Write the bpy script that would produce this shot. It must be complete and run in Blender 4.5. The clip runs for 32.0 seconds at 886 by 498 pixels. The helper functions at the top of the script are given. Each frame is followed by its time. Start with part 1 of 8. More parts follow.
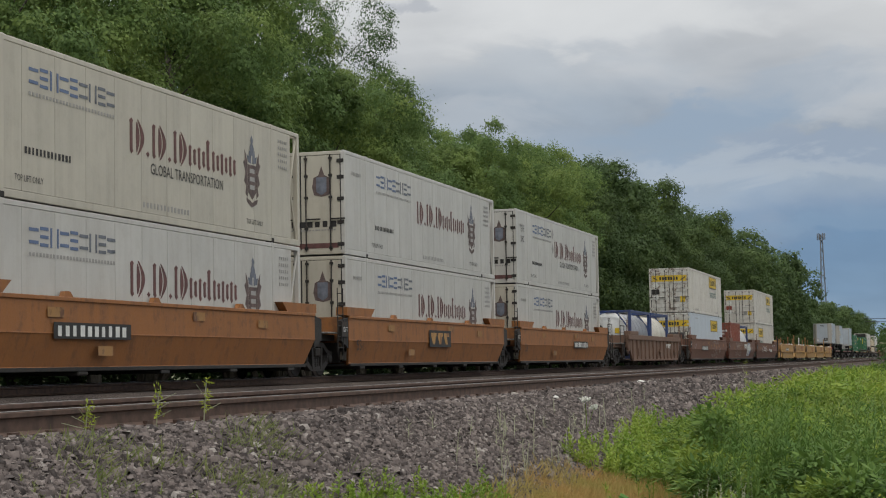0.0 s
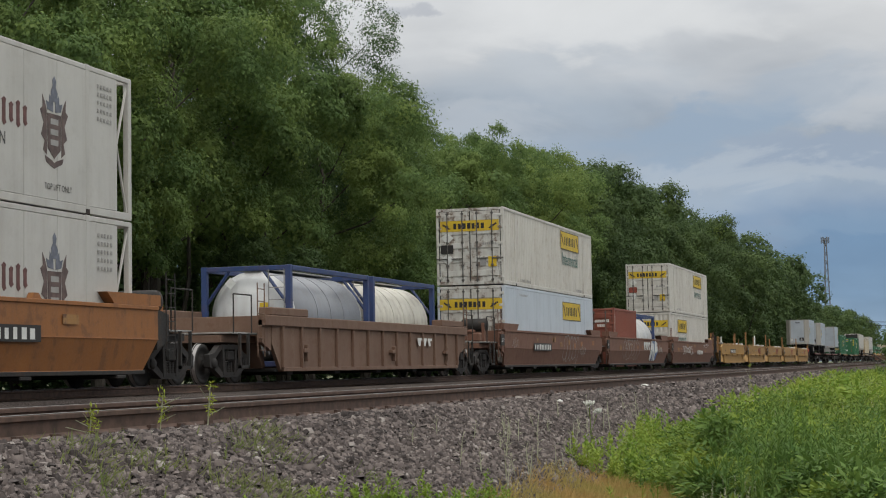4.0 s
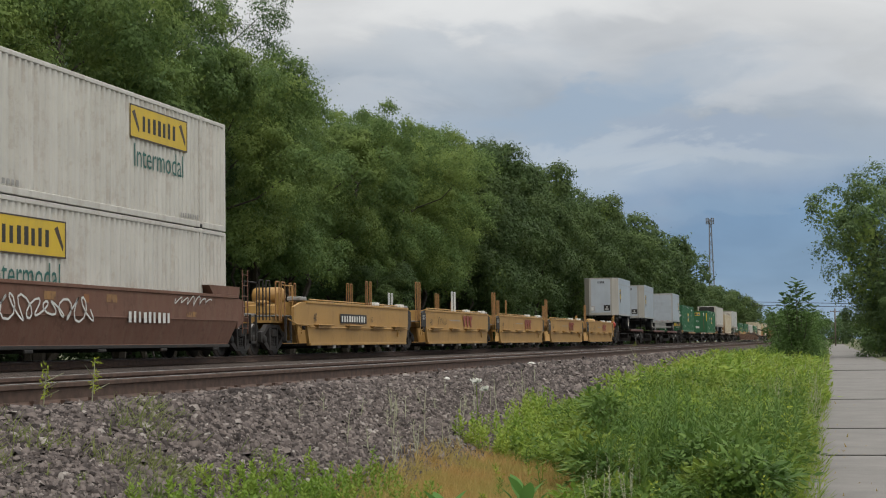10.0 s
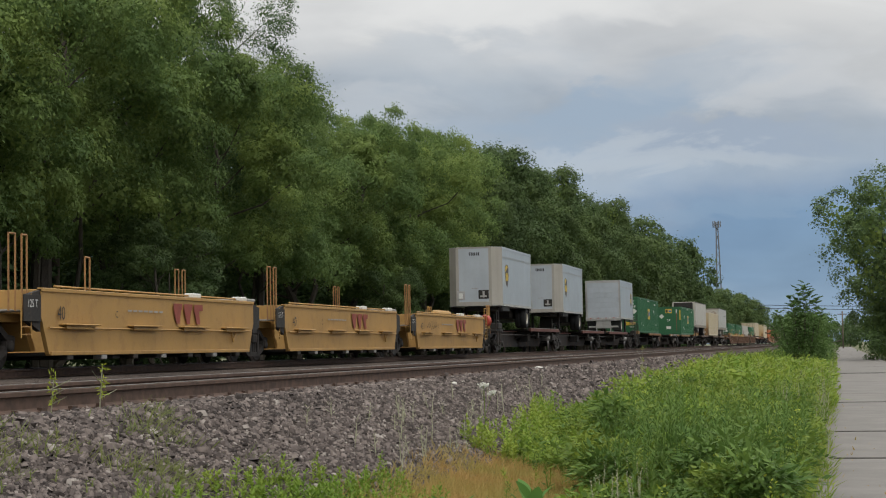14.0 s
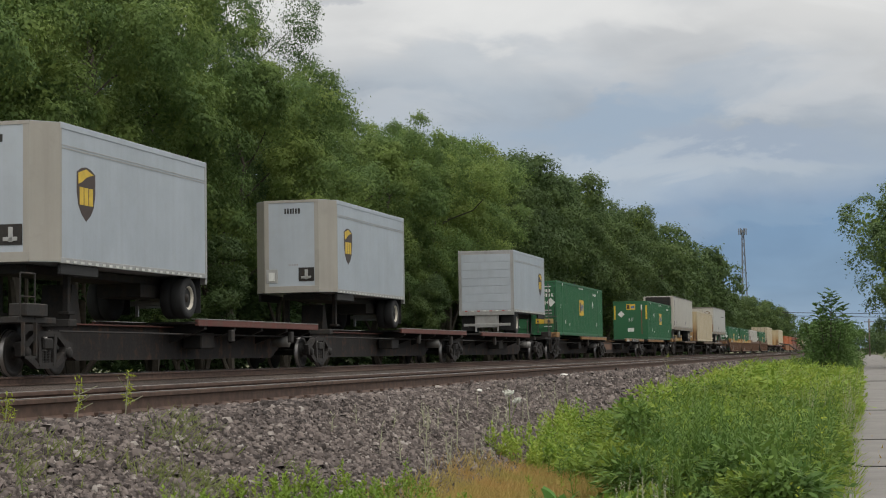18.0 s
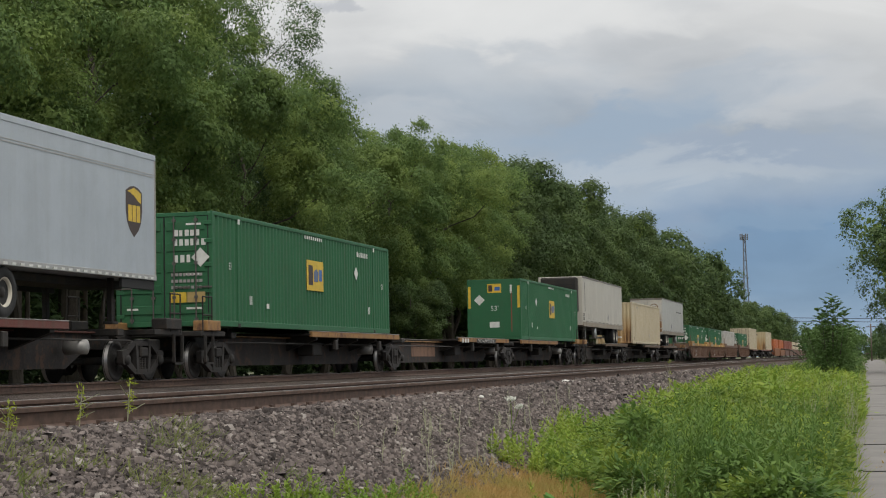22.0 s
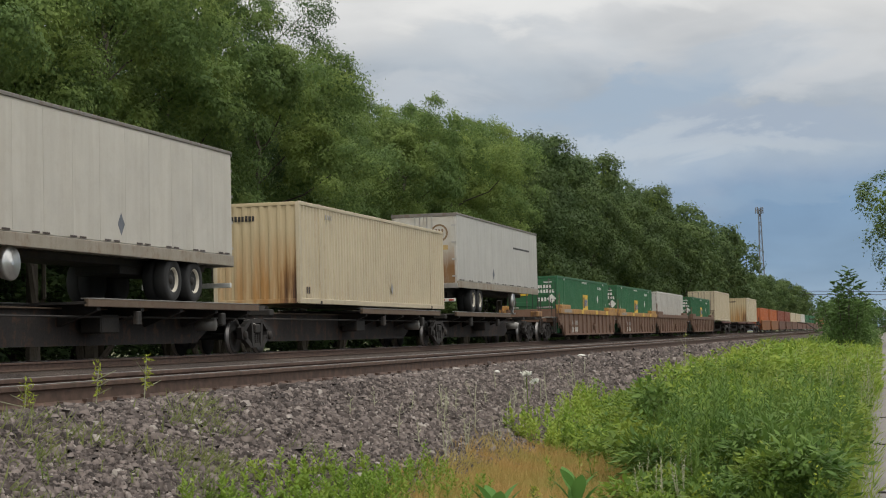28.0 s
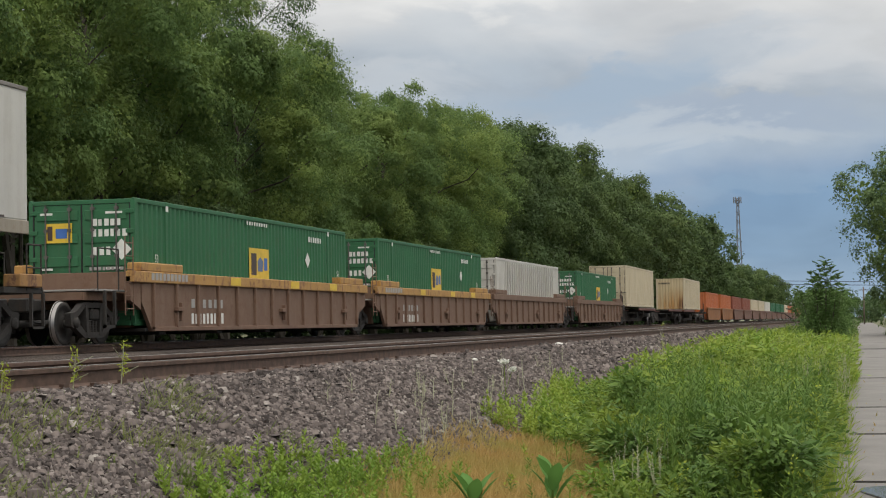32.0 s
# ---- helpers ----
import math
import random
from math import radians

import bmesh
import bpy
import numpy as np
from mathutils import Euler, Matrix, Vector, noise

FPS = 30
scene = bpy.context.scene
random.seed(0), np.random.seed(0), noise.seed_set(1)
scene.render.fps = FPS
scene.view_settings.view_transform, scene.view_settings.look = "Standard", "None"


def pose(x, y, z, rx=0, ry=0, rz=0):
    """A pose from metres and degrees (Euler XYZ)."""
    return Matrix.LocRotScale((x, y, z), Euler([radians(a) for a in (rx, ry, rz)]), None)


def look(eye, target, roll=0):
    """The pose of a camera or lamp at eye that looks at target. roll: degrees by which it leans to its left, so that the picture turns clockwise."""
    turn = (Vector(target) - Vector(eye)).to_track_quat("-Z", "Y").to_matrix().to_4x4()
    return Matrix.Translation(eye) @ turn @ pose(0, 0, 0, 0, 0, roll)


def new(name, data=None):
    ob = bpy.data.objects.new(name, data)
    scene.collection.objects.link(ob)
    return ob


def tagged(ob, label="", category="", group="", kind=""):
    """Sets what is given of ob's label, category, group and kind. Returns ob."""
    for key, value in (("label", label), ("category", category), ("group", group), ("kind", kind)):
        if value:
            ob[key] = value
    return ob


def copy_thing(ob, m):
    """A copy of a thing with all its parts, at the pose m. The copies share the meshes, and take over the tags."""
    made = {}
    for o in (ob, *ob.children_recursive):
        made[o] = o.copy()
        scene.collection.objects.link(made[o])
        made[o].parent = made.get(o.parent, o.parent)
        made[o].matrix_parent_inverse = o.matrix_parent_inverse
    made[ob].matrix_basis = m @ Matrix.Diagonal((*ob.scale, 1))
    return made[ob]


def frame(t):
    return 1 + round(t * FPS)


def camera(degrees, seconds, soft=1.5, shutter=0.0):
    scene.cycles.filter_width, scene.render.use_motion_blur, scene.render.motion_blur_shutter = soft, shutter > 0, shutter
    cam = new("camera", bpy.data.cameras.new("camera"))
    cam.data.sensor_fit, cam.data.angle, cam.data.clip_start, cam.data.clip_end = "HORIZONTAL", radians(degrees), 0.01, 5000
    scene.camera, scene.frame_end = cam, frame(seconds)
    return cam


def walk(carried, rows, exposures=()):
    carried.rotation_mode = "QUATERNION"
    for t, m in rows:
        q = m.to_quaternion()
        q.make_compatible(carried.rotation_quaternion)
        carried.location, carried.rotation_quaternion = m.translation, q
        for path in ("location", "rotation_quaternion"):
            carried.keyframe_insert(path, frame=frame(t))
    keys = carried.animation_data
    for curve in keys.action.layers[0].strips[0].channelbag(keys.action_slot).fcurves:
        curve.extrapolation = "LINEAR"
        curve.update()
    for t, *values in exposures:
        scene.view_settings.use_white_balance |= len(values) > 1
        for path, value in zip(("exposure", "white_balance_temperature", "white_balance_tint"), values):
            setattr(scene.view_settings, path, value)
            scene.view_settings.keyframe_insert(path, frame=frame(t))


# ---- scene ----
# Camera: held by hand at one spot beside the line, turning a little.
cam = camera(29.09, 32.0, soft=1.1)
EYE = 1.6
TURNS = [
    (0, 16.39, 3.85, 1), (0.5, 16.4, 3.81, 0.93), (1, 16.39, 3.78, 0.72), (1.5, 16.48, 3.72, 1.09),
    (2, 16.37, 3.85, 1.16), (2.5, 16.55, 3.94, 1.14), (3, 16.55, 3.89, 1.06), (3.5, 16.56, 3.99, 1.05),
    (5.5, 15.6, 3.69, 0.84), (6, 14.85, 3.54, 1.08), (6.5, 14.35, 3.49, 1.49), (7, 13.66, 3.03, 1.39),
    (7.5, 13.1, 2.89, 0.92), (8, 12.83, 3.08, 0.88), (8.5, 12.86, 3.14, 0.74), (9, 12.74, 3.16, 0.76),
    (9.5, 12.8, 3.16, 0.71), (10, 12.76, 3.17, 0.72), (10.5, 12.72, 3.14, 0.7), (11, 12.93, 3.21, 0.73),
    (11.5, 12.95, 3.19, 0.79), (12, 12.99, 3.24, 0.84), (12.5, 12.86, 3.25, 0.69), (13, 12.8, 3.26, 0.77),
    (13.5, 12.9, 3.3, 0.95), (14, 13, 3.33, 0.99), (14.5, 13.27, 3.43, 1.11), (16.5, 13.46, 3.72, 1.19),
    (17, 13.46, 3.64, 1.11), (17.5, 13.65, 3.64, 1.08), (18, 13.84, 3.58, 0.9), (18.5, 13.55, 3.58, 0.81),
    (19, 13.49, 3.73, 0.83), (19.5, 13.37, 3.75, 0.96), (20, 13.41, 3.76, 0.91), (20.5, 13.57, 3.75, 0.97),
    (21, 13.58, 3.71, 0.99), (21.5, 14.13, 3.86, 1.53), (22, 13.9, 3.8, 1.11), (22.5, 13.95, 3.6, 1.45),
    (23, 13.99, 3.66, 0.92), (23.5, 14.11, 3.58, 0.77), (24, 14.31, 3.24, 0.99), (24.5, 14.43, 2.97, 0.82),
    (25, 14.54, 3.06, 1.03), (25.5, 14.48, 3.25, 1.21), (27.5, 14.44, 3.41, 1.24), (28, 14.42, 2.98, 1.4),
    (28.5, 14.32, 2.79, 1.39), (29, 14.2, 2.76, 1.33), (29.5, 14.12, 2.68, 1.39), (30, 13.99, 2.75, 1.43),
    (30.5, 13.83, 2.68, 1.52), (31, 13.69, 2.48, 1.4), (31.5, 13.69, 2.48, 1.17), (32, 13.68, 2.55, 1.07),
]
walk(cam, [(t, pose(0, 0, EYE, 90 + p, r, y)) for t, y, p, r in TURNS], exposures=[(0, -0.15, 6350, 10), (3, -0.12, 6350, 10), (6, -0.02, 6400, 10), (10, 0.0, 6450, 10), (18, 0.0, 6550, 10), (22, -0.02, 6500, 10), (24, 0.14, 6850, 10), (28, 0.08, 6600, 10), (32, 0.13, 6600, 10)])

# ---- light: overcast evening sky, soft sun from behind the camera ----
SUN_ELEV, SUN_YAW = 58, 150
world = bpy.data.worlds.new("overcast_sky")
scene.world = world
world.use_nodes = True
wn, wl = world.node_tree.nodes, world.node_tree.links
wn.clear()


def wnode(kind, **k):
    n = wn.new(kind)
    for a, b in k.items():
        if a == "op":
            n.operation = b
        elif a == "v0":
            n.inputs[0].default_value = b
        elif a == "v1":
            n.inputs[1].default_value = b
    return n


coord = wnode("ShaderNodeTexCoord")
sky = wnode("ShaderNodeTexSky")
sky.sky_type, sky.sun_disc = "NISHITA", False
sky.sun_elevation, sky.sun_rotation = radians(SUN_ELEV), radians(SUN_YAW)
sep = wnode("ShaderNodeSeparateXYZ")
wl.new(coord.outputs["Generated"], sep.inputs[0])
# cloud deck: colour by height over the horizon, its bands broken by noise stretched along the horizon
mp = wnode("ShaderNodeMapping")
mp.inputs["Scale"].default_value = (1.0, 1.0, 2.6)
wl.new(coord.outputs["Generated"], mp.inputs[0])


def wnoise(scale, detail, rough, warp=0.0):
    n = wnode("ShaderNodeTexNoise")
    n.inputs["Scale"].default_value, n.inputs["Detail"].default_value, n.inputs["Roughness"].default_value, n.inputs["Distortion"].default_value = scale, detail, rough, warp
    wl.new(mp.outputs[0], n.inputs["Vector"])
    return n.outputs[0]


def wmath(op, a, b, c=0.0):
    n = wnode("ShaderNodeMath", op=op)
    for v, i in ((a, 0), (b, 1), (c, 2)):
        if isinstance(v, (int, float)):
            n.inputs[i].default_value = v
        else:
            wl.new(v, n.inputs[i])
    return n.outputs[0]


puff, bank = wnoise(11.0, 6.0, 0.5, 0.3), wnoise(4.2, 4.0, 0.45, 0.2)
high = wmath("MULTIPLY_ADD", puff, 0.060, wmath("MULTIPLY_ADD", bank, 0.15, sep.outputs[2]))
high = wmath("SUBTRACT", high, 0.105)
ramp = wnode("ShaderNodeValToRGB")
wl.new(high, ramp.inputs[0])
stops = [(0.0, (0.34, 0.46, 0.60)), (0.03, (0.215, 0.335, 0.49)), (0.065, (0.185, 0.30, 0.46)), (0.085, (0.27, 0.36, 0.49)), (0.105, (0.36, 0.435, 0.53)),
         (0.135, (0.37, 0.42, 0.48)), (0.16, (0.54, 0.56, 0.58)), (0.20, (0.74, 0.745, 0.74)), (0.26, (0.85, 0.845, 0.82)), (0.5, (1.35, 1.35, 1.32)), (1.0, (2.0, 2.0, 1.95))]
while len(ramp.color_ramp.elements) < len(stops):
    ramp.color_ramp.elements.new(0.5)
for el, (at, c) in zip(ramp.color_ramp.elements, stops):
    el.position, el.color = at, (*c, 1)
lumps = wnode("ShaderNodeMapRange")
wl.new(wnoise(6.5, 7.0, 0.55, 0.6), lumps.inputs[0])
for i, v in enumerate((0.35, 0.66, 1.07, 0.90)):
    lumps.inputs[i + 1].default_value = v
shade = wnode("ShaderNodeVectorMath", op="SCALE")
wl.new(ramp.outputs[0], shade.inputs[0])
wl.new(lumps.outputs[0], shade.inputs["Scale"])
# soft cloud forms over the line: bearing to the left of the rails, height, half sizes in degrees, slope, share, colour
CLOUDS = [(7.4, 7.6, 3.4, 0.75, 0.14, 0.88, (0.335, 0.425, 0.535)), (3.6, 6.8, 3.4, 0.45, 0.02, 0.72, (0.34, 0.41, 0.515)), (4.2, 9.0, 2.6, 0.6, 0.25, 0.45, (0.42, 0.49, 0.57)),
          (12.8, 9.4, 3.6, 1.1, -0.05, 0.4, (0.47, 0.53, 0.59)), (17.8, 11.7, 0.8, 0.25, 0.0, 0.6, (0.44, 0.46, 0.50)), (1.7, 8.6, 2.2, 1.0, 0.1, 0.5, (0.62, 0.64, 0.66)),
          (6.0, 6.2, 4.5, 0.4, 0.03, 0.5, (0.52, 0.57, 0.62)), (10.5, 11.6, 4.5, 1.0, 0.0, 0.6, (0.82, 0.82, 0.80)), (15.5, 8.0, 2.5, 0.8, 0.0, 0.4, (0.64, 0.66, 0.68)), (2.0, 4.4, 5.0, 0.35, 0.0, 0.5, (0.25, 0.36, 0.50))]
warpn = wnode("ShaderNodeTexNoise")
for nm, v in (("Scale", 16.0), ("Detail", 7.0), ("Roughness", 0.55), ("Distortion", 0.4)):
    warpn.inputs[nm].default_value = v
wl.new(mp.outputs[0], warpn.inputs["Vector"])
wv = wnode("ShaderNodeVectorMath", op="MULTIPLY_ADD")
wl.new(warpn.outputs["Color"], wv.inputs[0])
wv.inputs[1].default_value = (0.12, 0.12, 0.06)
wl.new(coord.outputs["Generated"], wv.inputs[2])
wv2 = wnode("ShaderNodeVectorMath", op="SUBTRACT")
wl.new(wv.outputs[0], wv2.inputs[0])
wv2.inputs[1].default_value = (0.06, 0.06, 0.03)


def wdot(axis):
    n = wnode("ShaderNodeVectorMath", op="DOT_PRODUCT")
    wl.new(wv2.outputs[0], n.inputs[0])
    n.inputs[1].default_value = axis
    return n.outputs["Value"]


def wsquare(v, shift):
    m = wmath("SUBTRACT", v, shift)
    return wmath("MULTIPLY", m, m)


cloud_colour = shade.outputs[0]
for az, el, ha, hb, slope, share, tint in CLOUDS:
    a, e = radians(az), radians(el)
    c = Vector((-math.sin(a) * math.cos(e), math.cos(a) * math.cos(e), math.sin(e)))
    right = Vector((math.cos(a), math.sin(a), 0))
    rise = right.cross(c)
    u, w = (right + rise * slope).normalized() / radians(ha), (rise - right * slope).normalized() / radians(hb)
    reach = wmath("ADD", wsquare(wdot(u), u.dot(c)), wsquare(wdot(w), w.dot(c)))
    soft_edge = wnode("ShaderNodeMapRange")
    soft_edge.interpolation_type = "SMOOTHERSTEP"
    wl.new(reach, soft_edge.inputs[0])
    for i, v in enumerate((0.0, 2.2, share, 0.0)):
        soft_edge.inputs[i + 1].default_value = v
    mx = wnode("ShaderNodeMix")
    mx.data_type = "RGBA"
    wl.new(soft_edge.outputs[0], mx.inputs[0])
    wl.new(cloud_colour, mx.inputs[6])
    mx.inputs[7].default_value = (*tint, 1)
    cloud_colour = mx.outputs[2]
bg_sky = wnode("ShaderNodeBackground")
bg_sky.inputs[1].default_value = 0.06
wl.new(sky.outputs[0], bg_sky.inputs[0])
bg_cloud = wnode("ShaderNodeBackground")
bg_cloud.inputs[1].default_value = 1.04
wl.new(cloud_colour, bg_cloud.inputs[0])
mixw = wnode("ShaderNodeMixShader", v0=0.9)
wl.new(bg_sky.outputs[0], mixw.inputs[1])
wl.new(bg_cloud.outputs[0], mixw.inputs[2])
wout = wnode("ShaderNodeOutputWorld")
wl.new(mixw.outputs[0], wout.inputs[0])
sun = new("sun", bpy.data.lights.new("sun", "SUN"))
sun.data.energy, sun.data.angle, sun.data.color = 0.95, radians(24), (1.0, 0.95, 0.88)
sun.matrix_world = look((25, -43.3, 80.0), (0, 0, 0))

# ---- materials ----
class Net:
    """A small helper to wire a node material."""

    def __init__(self, name):
        self.m = bpy.data.materials.new(name)
        self.m.use_nodes = True
        self.n, self.l = self.m.node_tree.nodes, self.m.node_tree.links
        self.p = self.n["Principled BSDF"]

    def put(self, a, b):
        if isinstance(a, (int, float)):
            b.default_value = a
        elif isinstance(a, tuple):
            b.default_value = (*a, 1) if len(a) == 3 and len(b.default_value) == 4 else a
        else:
            self.l.new(a, b)

    def coord(self, scale=(1, 1, 1), what="Object"):
        c = self.n.new("ShaderNodeTexCoord")
        m = self.n.new("ShaderNodeMapping")
        m.inputs["Scale"].default_value = scale
        self.l.new(c.outputs[what], m.inputs[0])
        return m.outputs[0]

    def shifted(self, scale=(1, 1, 1)):
        """Object coordinates, moved by a random amount for each object, so that alike pieces differ."""
        ob = self.n.new("ShaderNodeObjectInfo")
        mv = self.n.new("ShaderNodeVectorMath")
        mv.operation = "MULTIPLY_ADD"
        self.l.new(ob.outputs["Random"], mv.inputs[0])
        mv.inputs[1].default_value = (61.0, 37.0, 43.0)
        self.l.new(self.coord(scale), mv.inputs[2])
        return mv.outputs[0]

    def noise(self, scale, detail=4, rough=0.55, vec=None):
        t = self.n.new("ShaderNodeTexNoise")
        t.inputs["Scale"].default_value, t.inputs["Detail"].default_value, t.inputs["Roughness"].default_value = scale, detail, rough
        self.l.new(vec or self.coord(), t.inputs["Vector"])
        return t.outputs[0]

    def span(self, v, a, b, lo=0.0, hi=1.0):
        r = self.n.new("ShaderNodeMapRange")
        self.put(v, r.inputs[0])
        for i, x in enumerate((a, b, lo, hi)):
            r.inputs[i + 1].default_value = x
        return r.outputs[0]

    def mix(self, f, a, b, mode="MIX"):
        m = self.n.new("ShaderNodeMix")
        m.data_type, m.blend_type = "RGBA", mode
        self.put(f, m.inputs[0])
        self.put(a, m.inputs[6])
        self.put(b, m.inputs[7])
        return m.outputs[2]

    def math(self, op, a, b=0.0):
        m = self.n.new("ShaderNodeMath")
        m.operation = op
        self.put(a, m.inputs[0])
        self.put(b, m.inputs[1])
        return m.outputs[0]

    def bump(self, h, dist=0.01, strength=1.0):
        b = self.n.new("ShaderNodeBump")
        b.inputs["Strength"].default_value, b.inputs["Distance"].default_value = strength, dist
        self.l.new(h, b.inputs["Height"])
        self.l.new(b.outputs[0], self.p.inputs["Normal"])

    def end(self, colour, rough=0.6, metal=0.0):
        self.put(colour, self.p.inputs["Base Color"])
        self.put(rough, self.p.inputs["Roughness"])
        self.put(metal, self.p.inputs["Metallic"])
        return self.m


def paint(name, colour, rust=0.0, dirt=0.3, rough=0.5, rustcol=(0.13, 0.055, 0.025), dirtcol=(0.16, 0.13, 0.10), metal=0.0):
    """Worn paint on steel: streaks down the sides, dirt blotches, chips of rust."""
    q = Net(name)
    big = q.noise(0.8, 5, vec=q.shifted())
    streak = q.noise(1.0, 5, 0.6, q.shifted((3.5, 3.5, 0.22)))
    fine = q.noise(22, 6, 0.7)
    tone = q.mix(q.span(big, 0.3, 0.7), tuple(c * 0.9 for c in colour), tuple(min(1, c * 1.05) for c in colour))
    d = q.math("MULTIPLY", q.span(streak, 0.42, 0.8), dirt)
    d2 = q.math("MULTIPLY", q.span(q.noise(2.3, 6, 0.65, q.shifted()), 0.52, 0.8), dirt * 0.9)
    tone = q.mix(q.math("MAXIMUM", d, d2), tone, dirtcol)
    if rust:
        r = q.math("MULTIPLY", q.span(q.math("MULTIPLY", q.span(q.noise(3.1, 8, 0.7, q.shifted()), 0.45, 0.62), q.span(streak, 0.3, 0.6)), 0.25, 0.7), rust)
        tone = q.mix(r, tone, rustcol)
    q.bump(fine, 0.004, 0.35)
    return q.end(tone, q.span(fine, 0.3, 0.7, rough - 0.08, min(1, rough + 0.15)), metal)


def plain(name, colour, rough=0.6, metal=0.0, var=0.12):
    q = Net(name)
    tone = q.mix(q.span(q.noise(6, 5), 0.3, 0.7), tuple(c * (1 - var) for c in colour), tuple(min(1, c * (1 + var)) for c in colour))
    q.bump(q.noise(60, 3), 0.002, 0.3)
    return q.end(tone, rough, metal)


M = {}
M["white"] = paint("cream white container paint", (0.56, 0.535, 0.480), 0.18, 0.28, 0.45, rustcol=(0.20, 0.10, 0.045), dirtcol=(0.27, 0.22, 0.16))
M["whitesmooth"] = paint("white refrigerated panel", (0.490, 0.474, 0.434), 0.06, 0.3, 0.4, dirtcol=(0.25, 0.215, 0.17))
M["vanskin"] = paint("chalky beige white trailer skin", (0.52, 0.49, 0.43), 0.05, 0.3, 0.45, dirtcol=(0.30, 0.25, 0.18))
M["railgrime"] = paint("stained trailer side rail", (0.30, 0.265, 0.21), 0.4, 0.6, 0.6, rustcol=(0.16, 0.08, 0.04), dirtcol=(0.17, 0.13, 0.09))
M["rimcream"] = plain("cream painted wheel rim", (0.50, 0.46, 0.38), 0.5, 0, 0.2)
M["ivory"] = paint("yellowed white panel", (0.468, 0.432, 0.351), 0.06, 0.25, 0.4)
M["aluwhite"] = paint("white trailer skin", (0.395, 0.432, 0.468), 0.03, 0.14, 0.35)
M["alu"] = paint("bare aluminium rail", (0.45, 0.44, 0.42), 0.1, 0.3, 0.4, metal=0.6)
M["toprail"] = paint("weathered grey roof rail", (0.20, 0.185, 0.165), 0.3, 0.5, 0.55, metal=0.3)
M["greige"] = paint("grey fibre nose corner", (0.34, 0.32, 0.28), 0.0, 0.3, 0.5)
M["green"] = paint("green container paint", (0.018, 0.112, 0.043), 0.06, 0.18, 0.62, dirtcol=(0.05, 0.09, 0.06))
M["cream"] = paint("cream container paint", (0.50, 0.43, 0.30), 0.12, 0.16, 0.5, rustcol=(0.22, 0.10, 0.04), dirtcol=(0.28, 0.18, 0.10))
q = Net("stained van door")
xyz = q.n.new("ShaderNodeSeparateXYZ")
q.l.new(q.coord(), xyz.inputs[0])
run = q.noise(1.0, 6, 0.6, q.coord((3.0, 3.0, 0.5)))
grime = q.math("MULTIPLY", q.span(xyz.outputs[2], 2.75, 1.6), q.span(run, 0.22, 0.55))
tone = q.mix(q.span(grime, 0.1, 0.85), (0.50, 0.48, 0.43), (0.22, 0.115, 0.045))
M["vandoor"] = q.end(q.mix(q.math("MULTIPLY", q.span(q.noise(2.5, 6, 0.65), 0.45, 0.75), 0.5), tone, (0.33, 0.25, 0.15)), 0.6)
M["vanstain"] = plain("faded brown emblem", (0.20, 0.13, 0.07), 0.7)
q = Net("rust run cream steel")
xyz = q.n.new("ShaderNodeSeparateXYZ")
q.l.new(q.coord(), xyz.inputs[0])
run = q.noise(1.0, 6, 0.6, q.coord((5.0, 5.0, 0.35)))
low = q.math("MULTIPLY", q.span(xyz.outputs[2], 2.3, 0.5), q.span(xyz.outputs[0], -1.0, 0.9, 0.45, 1.0))
tone = q.mix(q.span(q.math("MULTIPLY", low, q.span(run, 0.25, 0.6)), 0.05, 0.7), (0.47, 0.38, 0.23), (0.36, 0.19, 0.06))
spot = q.math("MULTIPLY", q.span(xyz.outputs[0], 0.35, 1.0), q.span(xyz.outputs[2], 1.9, 0.4))
tone = q.mix(q.span(q.math("MULTIPLY", spot, q.span(run, 0.3, 0.62)), 0.2, 0.75), tone, (0.075, 0.035, 0.018))
M["rustcream"] = q.end(tone, 0.65)
M["redbox"] = paint("oxide red container paint", (0.22, 0.06, 0.035), 0.3, 0.25, 0.55)
M["orangebox"] = paint("orange container paint", (0.42, 0.11, 0.03), 0.3, 0.25, 0.55)
M["tank"] = paint("white tank shell", (0.612, 0.612, 0.594), 0.1, 0.25, 0.35)
M["tankgrey"] = paint("grey tank jacket", (0.22, 0.23, 0.25), 0.1, 0.25, 0.35)
M["goldfaded"] = plain("faded gold decal", (0.42, 0.30, 0.12), 0.6)
M["tankdirty"] = paint("stained tank shell", (0.60, 0.57, 0.48), 0.3, 0.45, 0.4)
M["blue"] = paint("blue frame paint", (0.02, 0.045, 0.14), 0.15, 0.2, 0.5)
M["wellorange"] = paint("faded orange well car paint", (0.276, 0.106, 0.026), 0.45, 0.55, 0.6, rustcol=(0.10, 0.045, 0.02), dirtcol=(0.17, 0.08, 0.035))
M["wellbrown"] = paint("rusted brown well car paint", (0.150, 0.068, 0.042), 0.6, 0.6, 0.75, rustcol=(0.10, 0.042, 0.024), dirtcol=(0.185, 0.115, 0.075))
M["welltan"] = paint("yellow tan well car paint", (0.387, 0.221, 0.061), 0.25, 0.25, 0.55, rustcol=(0.2, 0.09, 0.03), dirtcol=(0.30, 0.17, 0.06))
M["sillyellow"] = paint("faded yellow sill paint", (0.40, 0.22, 0.06), 0.8, 0.5, 0.6, rustcol=(0.17, 0.075, 0.035), dirtcol=(0.25, 0.13, 0.06))
